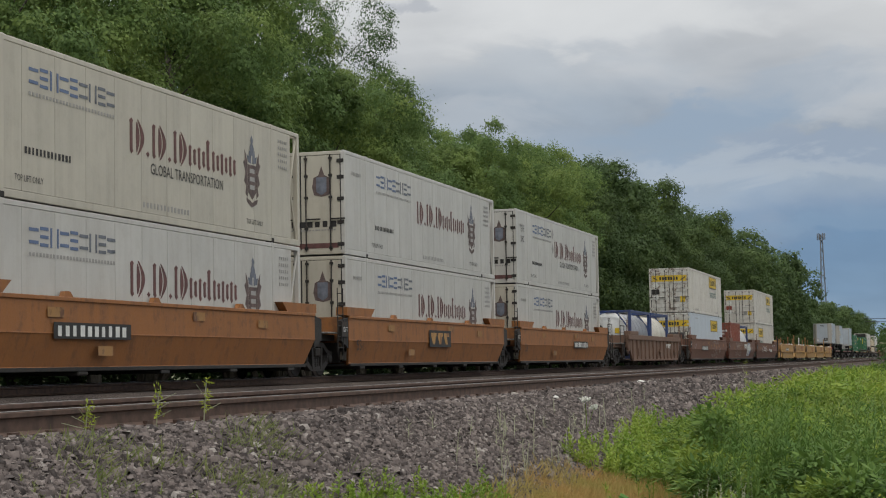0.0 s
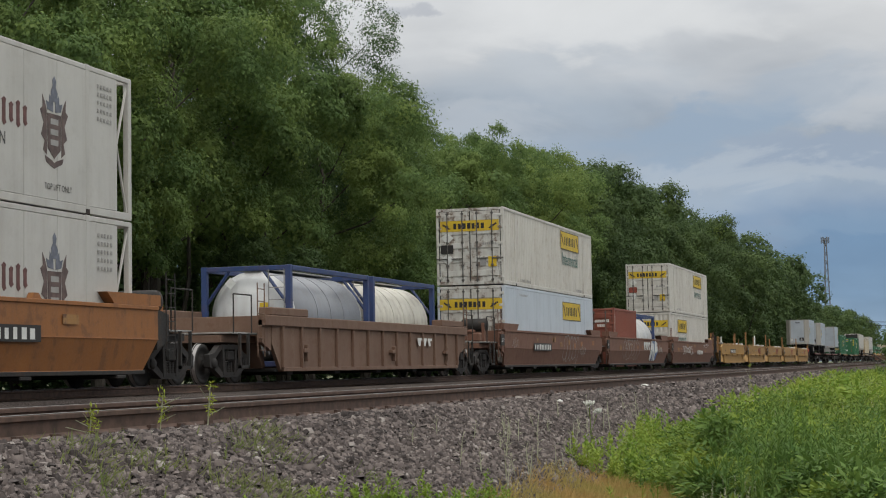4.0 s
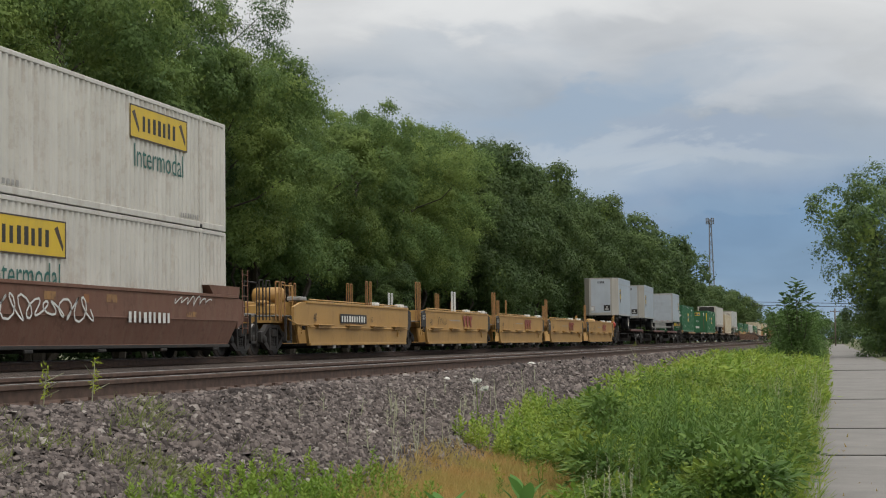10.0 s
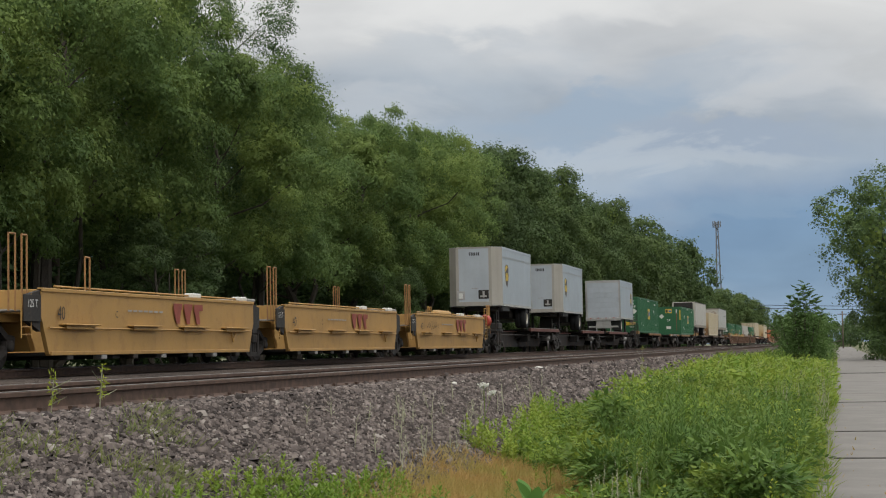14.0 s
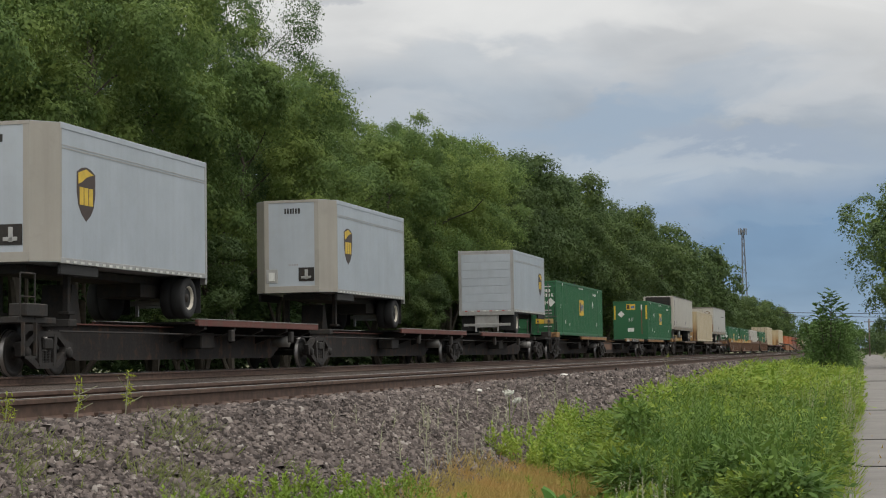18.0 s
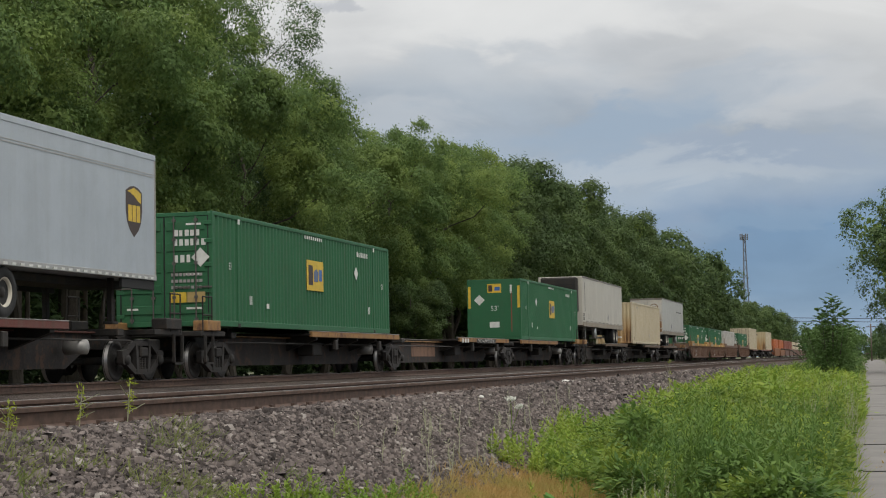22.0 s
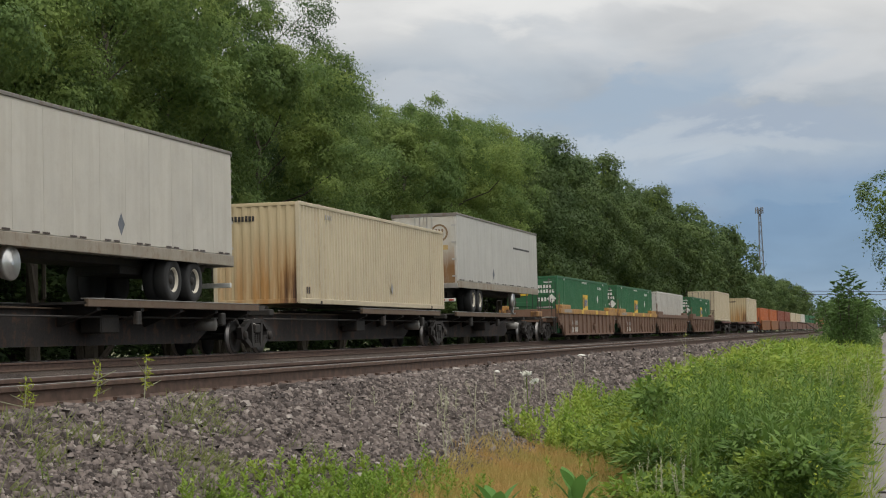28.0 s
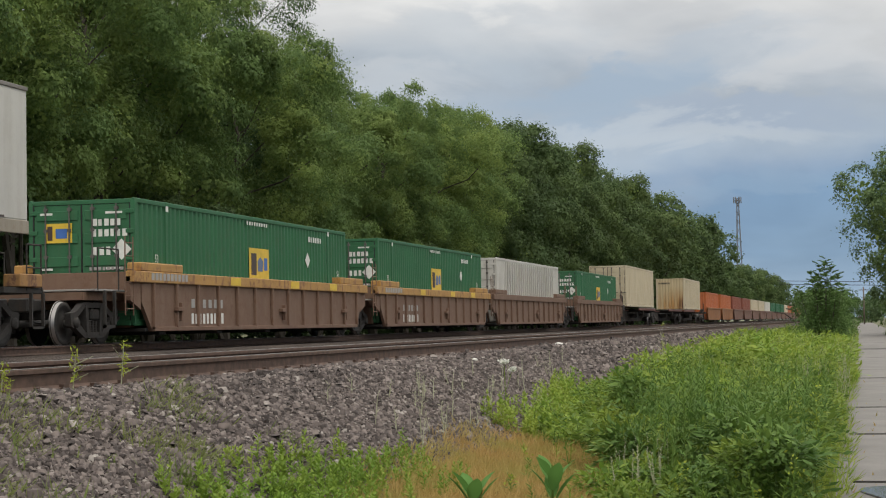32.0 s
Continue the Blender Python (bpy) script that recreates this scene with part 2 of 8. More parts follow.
M["ribrust"] = paint("rust brown ribbed side", (0.145, 0.082, 0.053), 0.6, 0.5, 0.75, rustcol=(0.12, 0.058, 0.032), dirtcol=(0.215, 0.15, 0.105))
M["spinered"] = paint("worn red brown deck steel", (0.13, 0.04, 0.03), 0.6, 0.5, 0.7, rustcol=(0.09, 0.045, 0.03), dirtcol=(0.12, 0.09, 0.07))
M["spineyellow"] = paint("worn yellow deck edge", (0.31, 0.165, 0.055), 0.9, 0.7, 0.75, rustcol=(0.11, 0.05, 0.03), dirtcol=(0.16, 0.10, 0.07))
M["dark"] = paint("grimy black steel", (0.018, 0.016, 0.014), 0.5, 0.5, 0.75, rustcol=(0.045, 0.026, 0.016), dirtcol=(0.04, 0.033, 0.026))
M["truck"] = paint("oily bogie iron", (0.016, 0.014, 0.012), 0.5, 0.6, 0.75, rustcol=(0.034, 0.022, 0.015), dirtcol=(0.032, 0.027, 0.022))
M["truckdust"] = paint("dusty cast bogie frame", (0.021, 0.018, 0.016), 0.4, 0.6, 0.8, rustcol=(0.034, 0.022, 0.016), dirtcol=(0.042, 0.036, 0.032))
M["silltan"] = paint("scuffed tan sill plate", (0.21, 0.115, 0.072), 0.6, 0.5, 0.8, rustcol=(0.10, 0.05, 0.03), dirtcol=(0.10, 0.075, 0.06))
M["stained"] = paint("white doors with rust runs", (0.570, 0.561, 0.515), 0.75, 0.75, 0.5, rustcol=(0.10, 0.05, 0.025), dirtcol=(0.24, 0.16, 0.10))
M["bluewhite"] = paint("cool white container paint", (0.522, 0.567, 0.612), 0.03, 0.12, 0.4)
M["rod"] = plain("dark lock rod steel", (0.11, 0.10, 0.09), 0.5, 0.3)
# grime on dark steel, with the deck trays' shadow also put into the base colour
M["spinesill"] = paint("grimy shade-dark centre sill", (0.021, 0.017, 0.015), 0.4, 0.5, 0.8, dirtcol=(0.040, 0.033, 0.028))
M["spinebrown"] = paint("worn brown deck edge", (0.115, 0.078, 0.050), 0.6, 0.5, 0.8, rustcol=(0.10, 0.05, 0.03), dirtcol=(0.16, 0.13, 0.10))
M["postrust"] = paint("rusty tan post steel", (0.30, 0.155, 0.05), 0.6, 0.4, 0.6, rustcol=(0.14, 0.06, 0.03), dirtcol=(0.18, 0.10, 0.05))
M["galv"] = plain("dull galvanised steel", (0.30, 0.29, 0.27), 0.5, 0.4)
M["steel"] = plain("polished wheel steel", (0.32, 0.30, 0.285), 0.38, 0.9)
M["rubber"] = plain("tyre rubber", (0.018, 0.018, 0.018), 0.85)
M["chrome"] = plain("bright wheel hub", (0.6, 0.6, 0.58), 0.3, 0.7)
M["yellowsign"] = paint("yellow sign vinyl", (0.62, 0.42, 0.02), 0.0, 0.25, 0.5)
M["black"] = plain("black lettering paint", (0.02, 0.018, 0.016), 0.6)
M["navy"] = plain("slate blue lettering", (0.10, 0.14, 0.24), 0.6)
M["redink"] = plain("faded oxblood lettering", (0.115, 0.048, 0.043), 0.7, 0, 0.3)
M["crestbrown"] = plain("faded dark crest print", (0.105, 0.072, 0.065), 0.7, 0, 0.35)
M["crestgrey"] = plain("faded slate crest print", (0.13, 0.14, 0.17), 0.7, 0, 0.3)
M["slate"] = plain("faded grey lettering", (0.12, 0.13, 0.15), 0.65, 0, 0.25)
M["greenink"] = plain("dark green lettering", (0.02, 0.11, 0.09), 0.6)
M["whiteink"] = plain("white lettering", (0.62, 0.62, 0.58), 0.6)
M["greyink"] = plain("grey stencil", (0.30, 0.29, 0.27), 0.6)
M["redtan"] = plain("faded red stencil", (0.24, 0.05, 0.03), 0.6)
M["blueink"] = plain("bright blue decal", (0.04, 0.12, 0.36), 0.5)
M["brownshield"] = plain("dark brown decal", (0.05, 0.03, 0.022), 0.5)
M["gold"] = plain("golden yellow decal", (0.62, 0.42, 0.04), 0.5)
M["red"] = plain("red hose and flags", (0.40, 0.05, 0.03), 0.5)

q = Net("rail steel")
M["railside"] = q.end(q.mix(q.span(q.noise(9, 6), 0.35, 0.65), (0.060, 0.036, 0.026), (0.115, 0.068, 0.048)), 0.8, 0.1)
M["railtop"] = plain("worn rail head", (0.36, 0.33, 0.31), 0.35, 0.75)
q = Net("creosoted tie wood")
M["tie"] = q.end(q.mix(q.span(q.noise(4, 8, 0.7, q.coord((0.6, 14, 6))), 0.3, 0.7), (0.035, 0.027, 0.022), (0.10, 0.08, 0.065)), 0.85)
q = Net("crushed stone")
info = q.n.new("ShaderNodeNewGeometry")
tone = q.n.new("ShaderNodeValToRGB")
while len(tone.color_ramp.elements) < 4:
    tone.color_ramp.elements.new(0.5)
for e, (a, c) in zip(tone.color_ramp.elements, [(0.0, (0.032, 0.026, 0.024)), (0.5, (0.100, 0.082, 0.075)), (0.95, (0.198, 0.164, 0.148)), (1.0, (0.32, 0.29, 0.26))]):
    e.position, e.color = a, (*c, 1)
q.l.new(info.outputs["Random Per Island"], tone.inputs[0])
g = q.noise(40, 4)
q.bump(g, 0.008, 0.6)
M["stone"] = q.end(q.mix(q.span(g, 0.45, 0.9, 0.0, 0.4), tone.outputs[0], (0.11, 0.09, 0.08), "MIX"), 0.9)
M["stone"].node_tree.nodes["Principled BSDF"].inputs["Specular IOR Level"].default_value = 0.25


def leafmat(name, a, b, c, trans=0.32, patchy=0.35):
    q = Net(name)
    geo = q.n.new("ShaderNodeNewGeometry")
    ob = q.n.new("ShaderNodeObjectInfo")
    r = q.mix(geo.outputs["Random Per Island"], a, b)
    patch = q.span(q.noise(patchy, 3, 0.5), 0.42, 0.62)
    r = q.mix(q.math("MULTIPLY", patch, 0.75), r, c)
    r = q.mix(q.math("MULTIPLY", ob.outputs["Random"], 0.45), r, a)
    m = q.end(r, 0.65)
    m.node_tree.nodes["Principled BSDF"].inputs["Specular IOR Level"].default_value = 0.2
    tr = q.n.new("ShaderNodeBsdfTranslucent")
    q.l.new(r, tr.inputs[0])
    mx = q.n.new("ShaderNodeMixShader")
    mx.inputs[0].default_value = trans
    out = q.n["Material Output"]
    q.l.new(q.p.outputs[0], mx.inputs[1])
    q.l.new(tr.outputs[0], mx.inputs[2])
    q.l.new(mx.outputs[0], out.inputs[0])
    return m


M["leaf"] = leafmat("tree leaves", (0.092, 0.150, 0.050), (0.150, 0.226, 0.066), (0.240, 0.305, 0.075), 0.42)
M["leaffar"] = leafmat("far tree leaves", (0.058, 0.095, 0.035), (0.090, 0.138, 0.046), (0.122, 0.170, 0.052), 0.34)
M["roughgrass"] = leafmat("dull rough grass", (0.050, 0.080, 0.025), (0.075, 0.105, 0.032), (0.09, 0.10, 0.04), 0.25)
# darker leaf copy: canopy shade put into the colour, lifted a little for haze
M["leafdark"] = leafmat("shade-dark tree leaves", (0.062, 0.105, 0.042), (0.090, 0.145, 0.054), (0.10, 0.16, 0.058))
M["leafmid"] = leafmat("open tree leaves", (0.081, 0.128, 0.054), (0.121, 0.182, 0.068), (0.142, 0.203, 0.074))
M["leafbush"] = leafmat("sapling leaves", (0.066, 0.122, 0.034), (0.108, 0.178, 0.048), (0.130, 0.200, 0.054))
M["grass"] = leafmat("meadow grass", (0.14, 0.23, 0.032), (0.27, 0.35, 0.055), (0.38, 0.39, 0.085), 0.4, 0.8)
M["weed"] = leafmat("goldenrod leaves", (0.062, 0.125, 0.025), (0.160, 0.240, 0.038), (0.31, 0.36, 0.052), 0.38, 1.1)
M["drygrass"] = leafmat("dead orange grass", (0.37, 0.235, 0.08), (0.48, 0.33, 0.13), (0.33, 0.30, 0.09), 0.35, 1.2)
M["flower"] = leafmat("yellow green flower heads", (0.26, 0.32, 0.04), (0.36, 0.40, 0.05), (0.30, 0.34, 0.05), 0.3)
M["seed"] = leafmat("pale seed heads", (0.30, 0.30, 0.20), (0.42, 0.42, 0.30), (0.33, 0.33, 0.22), 0.3)
q = Net("bark")
M["bark"] = q.end(q.mix(q.span(q.noise(5, 7, 0.7, q.coord((4, 4, 0.8))), 0.3, 0.7), (0.030, 0.024, 0.019), (0.085, 0.07, 0.055)), 0.9)
q = Net("soil and thatch")
M["soil"] = q.end(q.mix(q.span(q.noise(0.7, 8, 0.7), 0.35, 0.65), (0.055, 0.075, 0.022), (0.11, 0.10, 0.045)), 0.95)
q = Net("ballast bed")
v = q.n.new("ShaderNodeTexVoronoi")
v.inputs["Scale"].default_value = 17
q.l.new(q.coord(), v.inputs["Vector"])
vc = q.n.new("ShaderNodeSeparateColor")
q.l.new(v.outputs["Color"], vc.inputs[0])
# bed far darker than the loose stones: the shade of their gaps as colour
tone = q.mix(vc.outputs[0], (0.020, 0.017, 0.016), (0.075, 0.063, 0.060))
q.bump(q.math("SUBTRACT", 1.0, v.outputs["Distance"]), 0.05, 1.0)
M["ballast"] = q.end(q.mix(q.span(q.noise(0.5, 5), 0.35, 0.7), tone, q.mix(0.5, tone, (0.17, 0.135, 0.11))), 0.95)
q = Net("old concrete path")
st = q.noise(0.9, 8, 0.65)
fine = q.noise(35, 5, 0.7)
tone = q.mix(q.span(st, 0.35, 0.65), (0.116, 0.107, 0.099), (0.178, 0.165, 0.151))
tone = q.mix(q.math("MULTIPLY", q.span(fine, 0.45, 0.7), 0.35), tone, (0.10, 0.092, 0.083))
ob = q.n.new("ShaderNodeObjectInfo")
tone = q.mix(q.math("MULTIPLY", ob.outputs["Random"], 0.3), tone, (0.14, 0.13, 0.115))
q.bump(fine, 0.004, 0.5)
M["concrete"] = q.end(tone, 0.85)
for nm in ("ballast", "tie"):
    M[nm].node_tree.nodes["Principled BSDF"].inputs["Specular IOR Level"].default_value = 0.08
M["tar"] = plain("joint tar and dirt", (0.035, 0.032, 0.028), 0.9)
M["wood"] = plain("weathered pole wood", (0.12, 0.095, 0.075), 0.85, 0, 0.3)
M["tower"] = plain("galvanised mast", (0.15, 0.16, 0.18), 0.5, 0.3)
M["wall"] = plain("pale far wall", (0.45, 0.43, 0.40), 0.8)
M["roof"] = plain("grey far roof", (0.16, 0.16, 0.17), 0.8)

# ---- mesh helpers ----
def part(name, bm, mat, parent=None, label="", at=None):
    """Link a bmesh (or a mesh) as one object, under a thing or a part."""
    if isinstance(bm, bmesh.types.BMesh):
        me = bpy.data.meshes.new(name)
        bm.to_mesh(me)
        bm.free()
    else:
        me = bm
    if mat is not None and not me.materials:
        me.materials.append(M[mat] if isinstance(mat, str) else mat)
    ob = new(name, me)
    if parent is not None:
        ob.parent = parent
    if at is not None:
        ob.location = at
    if label:
        ob["label"] = label
    return ob


def box(bm, x0, x1, y0, y1, z0, z1, bev=0.0):
    vs = [bm.verts.new((x, y, z)) for x in (x0, x1) for y in (y0, y1) for z in (z0, z1)]
    fs = [bm.faces.new([vs[i] for i in f]) for f in ((0, 1, 3, 2), (4, 6, 7, 5), (0, 4, 5, 1), (2, 3, 7, 6), (0, 2, 6, 4), (1, 5, 7, 3))]
    if bev:
        es = {e for f in fs for e in f.edges}
        bmesh.ops.bevel(bm, geom=list(es), offset=bev, segments=1, affect="EDGES")
    return bm


def boxes(*rows, bev=0.0):
    bm = bmesh.new()
    for r in rows:
        box(bm, *r, bev=bev)
    return bm


def prism(pts, axis, a, b, bm=None):
    """Extrude a closed outline along an axis. pts are the other two coordinates in order."""
    bm = bm or bmesh.new()

    def at(p, v):
        return {"x": (v, p[0], p[1]), "y": (p[0], v, p[1]), "z": (p[0], p[1], v)}[axis]
    lo = [bm.verts.new(at(p, a)) for p in pts]
    hi = [bm.verts.new(at(p, b)) for p in pts]
    n = len(pts)
    for i in range(n):
        bm.faces.new((lo[i], lo[(i + 1) % n], hi[(i + 1) % n], hi[i]))
    bm.faces.new(lo[::-1])
    bm.faces.new(hi)
    bmesh.ops.recalc_face_normals(bm, faces=bm.faces)
    return bm


def tube(bm, p, q, r0, r1=None, n=8):
    """A round bar from p to q."""
    p, q = Vector(p), Vector(q)
    r1 = r0 if r1 is None else r1
    rot = (q - p).to_track_quat("Z", "Y").to_matrix()
    a = [bm.verts.new(p + rot @ Vector((r0 * math.cos(i * math.tau / n), r0 * math.sin(i * math.tau / n), 0))) for i in range(n)]
    b = [bm.verts.new(q + rot @ Vector((r1 * math.cos(i * math.tau / n), r1 * math.sin(i * math.tau / n), 0))) for i in range(n)]
    for i in range(n):
        f = bm.faces.new((a[i], a[(i + 1) % n], b[(i + 1) % n], b[i]))
        f.smooth = n > 8
    bm.faces.new(a[::-1])
    bm.faces.new(b)
    return bm


def tubes(*rows, n=8):
    bm = bmesh.new()
    for p, q, r in rows:
        tube(bm, p, q, r, n=n)
    return bm


def lathe(bm, prof, axis="x", n=20, centre=(0, 0, 0)):
    """Turn a profile of (along, radius) round an axis."""
    c = Vector(centre)
    rings = []
    for a, r in prof:
        ring = []
        for i in range(n):
            u, v = r * math.cos(i * math.tau / n), r * math.sin(i * math.tau / n)
            ring.append(bm.verts.new(c + Vector({"x": (a, u, v), "y": (u, a, v), "z": (u, v, a)}[axis])))
        rings.append(ring)
    for s, t in zip(rings, rings[1:]):
        for i in range(n):
            f = bm.faces.new((s[i], s[(i + 1) % n], t[(i + 1) % n], t[i]))
            f.smooth = True
    bm.faces.new(rings[0][::-1])
    bm.faces.new(rings[-1])
    bmesh.ops.recalc_face_normals(bm, faces=bm.faces)
    return bm


def sheet(verts, faces, name):
    """A mesh from arrays of vertices and of equal-sided faces."""
    verts, faces = np.asarray(verts, np.float32), np.asarray(faces, np.int32)
    me = bpy.data.meshes.new(name)
    me.vertices.add(len(verts))
    me.vertices.foreach_set("co", verts.ravel())
    k = faces.shape[1]
    me.loops.add(faces.size)
    me.loops.foreach_set("vertex_index", faces.ravel())
    me.polygons.add(len(faces))
    me.polygons.foreach_set("loop_start", np.arange(0, faces.size, k, dtype=np.int32))
    me.polygons.foreach_set("loop_total", np.full(len(faces), k, np.int32))
    me.update(calc_edges=True)
    return me


def thing(name, x, y, z, label, category, group="", kind=""):
    return tagged_at(new(name), x, y, z, label, category, group, kind)


def tagged_at(ob, x, y, z, label, category, group="", kind=""):
    ob.location = (x, y, z)
    return tagged(ob, label, category, group, kind)


def words(text, size, mat, parent, at, turn, wide=1.0, name="lettering"):
    """Flat lettering in the built-in font, lying at a place, centred; turn is an Euler in degrees."""
    cu = bpy.data.curves.new(name, "FONT")
    cu.body, cu.size, cu.align_x, cu.align_y, cu.resolution_u = text, size, "CENTER", "CENTER", 2
    tmp = bpy.data.objects.new(name, cu)
    me = bpy.data.meshes.new_from_object(tmp)
    bpy.data.objects.remove(tmp)
    me.transform(Matrix.Translation(at) @ Euler([radians(a) for a in turn]).to_matrix().to_4x4() @ Matrix.Diagonal((wide, 1, 1, 1)))
    me.materials.clear()
    return part(name, me, mat, parent)


# ---- ground: one sheet with the path's verge, the ballast bank and the field behind ----
XT, XN, ZR = -16.96, -6.96, 1.32     # train track, near track, top of rail
PROFILE = [(-2500, 0.6), (-300, 0.8), (-60, 0.9), (-24, 0.95), (-21.0, 0.8), (-19.9, 0.85), (-19.2, 1.135), (-15.0, 1.135), (-14.0, 0.98), (-10.2, 0.96),
           (-9.0, 1.125), (-7.76, 1.125), (-7.68, 1.07), (-6.24, 1.07), (-6.16, 1.125), (-5.62, 1.125), (-4.9, 0.72), (-4.05, 0.25), (-3.6, 0.14), (-2.4, 0.06), (-0.2, -0.03), (3.7, -0.05), (4.5, 0.05), (40, 0.2), (300, 0), (2500, 0)]


def ground_z(x):
    return float(np.interp(x, [p[0] for p in PROFILE], [p[1] for p in PROFILE]))


rng = np.random.default_rng(4)
ys = np.concatenate([[-400, -60], np.arange(-20, 130, 1.5), np.arange(130, 700, 12), [800, 1200, 2500, 4500]])
xs = np.array([p[0] for p in PROFILE] + [-5.3, -4.5, -1.2, -12, -16.5, -18])
xs.sort()
gv = [(x, y, ground_z(x) + (rng.normal(0, 0.025) if -3.9 < x < -0.5 and -20 < y < 130 else 0)) for y in ys for x in xs]
nx = len(xs)
gf = [(j * nx + i, j * nx + i + 1, (j + 1) * nx + i + 1, (j + 1) * nx + i) for j in range(len(ys) - 1) for i in range(nx - 1)]
me = sheet(gv, gf, "ground")
me.materials.append(M["soil"])
me.materials.append(M["ballast"])
me.polygons.foreach_set("material_index", np.array([1 if (-19.95 < xs[i] < -4.2 and -400 < ys[j]) else 0 for j in range(len(ys) - 1) for i in range(nx - 1)], np.int32))
part("ground", me, None)
tagged(bpy.data.objects["ground"], "grassy verge and grey crushed stone bank beside railway tracks", "ground", kind="structure")

# ---- tracks ----
RAILPROF = [(-0.07, 0), (0.07, 0), (0.07, 0.012), (0.012, 0.035), (0.009, 0.125), (0.036, 0.135), (0.036, 0.165), (0.028, 0.172), (-0.028, 0.172), (-0.036, 0.165), (-0.036, 0.135), (-0.009, 0.125), (-0.012, 0.035), (-0.07, 0.012)]


def track(xc, label):
    tr = thing("railway_track", xc, 0, ZR - 0.172, label, "track", "railway tracks", "structure")
    for sx in (-1, 1):
        rail = part("rail", prism([(p[0] + sx * 0.7525, p[1]) for p in RAILPROF], "y", -60, 1500), "railside", tr)
        part("rail_head", boxes((sx * 0.7525 - 0.030, sx * 0.7525 + 0.030, -60, 1500, 0.1735, 0.1765)), "railtop", rail, "shiny worn rail head")
    return tr


near_track = track(XN, "empty near railway track with brown steel rails")
far_track = track(XT, "railway track under the passing freight train")
tie = bpy.data.meshes.new("tie")
boxes((-1.3, 1.3, -0.115, 0.115, -0.17, 0.0), bev=0.012).to_mesh(tie)
tie.materials.append(M["tie"])
plate = boxes((-0.9, -0.6, -0.09, 0.09, 0, 0.014), (0.6, 0.9, -0.09, 0.09, 0, 0.014), (-0.69, -0.65, -0.05, 0.05, 0.012, 0.045), (0.82, 0.86, -0.05, 0.05, 0.012, 0.045), (0.65, 0.69, -0.05, 0.05, 0.012, 0.045), (-0.86, -0.82, -0.05, 0.05, 0.012, 0.045))
pm = bpy.data.meshes.new("tie_plate")
plate.to_mesh(pm)
pm.materials.append(M["railside"])
for tr, n, y0 in ((near_track, 200, 4), (far_track, 110, 22)):
    for i in range(n):
        o = part("tie", tie, None, tr, at=(random.uniform(-.04, .04), y0 + i * 0.53, -0.004 + random.uniform(-.008, 0)))
        o.rotation_euler.z = random.uniform(-.01, .01)
        if tr is near_track and i < 90:
            part("tie_plate", pm, None, o)

# ---- crushed stone: loose pieces on the bank ----
def stones(name, n, xr, yr, size, seed, power=1.0):
    r = np.random.default_rng(seed)
    chip = np.array([(-1, -0.8, -1), (1, -0.9, -1), (0.1, 1.1, -1), (-0.68, -0.55, 0.8), (0.66, -0.6, 0.9), (0.05, 0.72, 0.8)], float)
    x = r.uniform(*xr, n)
    y = yr[0] + (yr[1] - yr[0]) * r.uniform(0, 1, n) ** power
    z = np.interp(x, [p[0] for p in PROFILE], [p[1] for p in PROFILE])
    s = r.lognormal(np.log(size), 0.28, n)
    v = (chip[None] + r.uniform(-0.30, 0.30, (n, 6, 3))) * (s[:, None] * r.uniform(0.65, 1.25, (n, 3)) * np.array([1.1, 1.1, 0.62]))[:, None, :] * 0.5
    a, b = r.uniform(0, math.tau, n), r.normal(0, 0.42, n)
    ca, sa, cb, sb = np.cos(a), np.sin(a), np.cos(b), np.sin(b)
    o = np.zeros(n)
    rz = np.stack([ca, -sa, o, sa, ca, o, o, o, o + 1], -1).reshape(n, 3, 3)
    rx = np.stack([o + 1, o, o, o, cb, -sb, o, sb, cb], -1).reshape(n, 3, 3)
    v = np.einsum("nij,nkj->nki", rz @ rx, v) + np.stack([x, y, z + s * r.uniform(-0.2, 0.55, n)], -1)[:, None]
    q = np.array([(3, 4, 5), (0, 1, 4), (0, 4, 3), (1, 2, 5), (1, 5, 4), (2, 0, 3), (2, 3, 5)])
    f = (q[None] + (np.arange(n) * 6)[:, None, None]).reshape(-1, 3)
    ob = part(name, sheet(v.reshape(-1, 3), f, name), "stone")
    return tagged(ob, "grey brown crushed stone ballast beside the rails", "ballast", kind="stuff")


stones("ballast_stones", 100000, (-6.06, -4.0), (8.5, 30), 0.036, 1, 1.4)
stones("ballast_stones", 19000, (-6.06, -4.1), (30, 80), 0.060, 2, 1.6)
stones("ballast_stones", 12000, (-9.2, -7.8), (11, 60), 0.052, 3, 1.6)
stones("ballast_stones", 5000, (-7.62, -6.30), (10, 50), 0.045, 5, 1.5)
for i, (x, y, s) in enumerate(((-5.8, 33.5, 0.18), (-5.5, 24.5, 0.10))):
    bm = bmesh.new()
    bmesh.ops.create_icosphere(bm, subdivisions=2, radius=s * 0.5)
    for v in bm.verts:
        v.co *= 1 + 0.35 * noise.noise(v.co * 7 + Vector((i * 9, 0, 0)))
        v.co.z *= 0.6
    tagged(part("pale_stone", bm, plain("pale limestone", (0.55, 0.53, 0.49), 0.9), at=(x, y, ground_z(x) + s * 0.22)), "pale limestone rock lying on the ballast slope", "rock", "pale rocks")

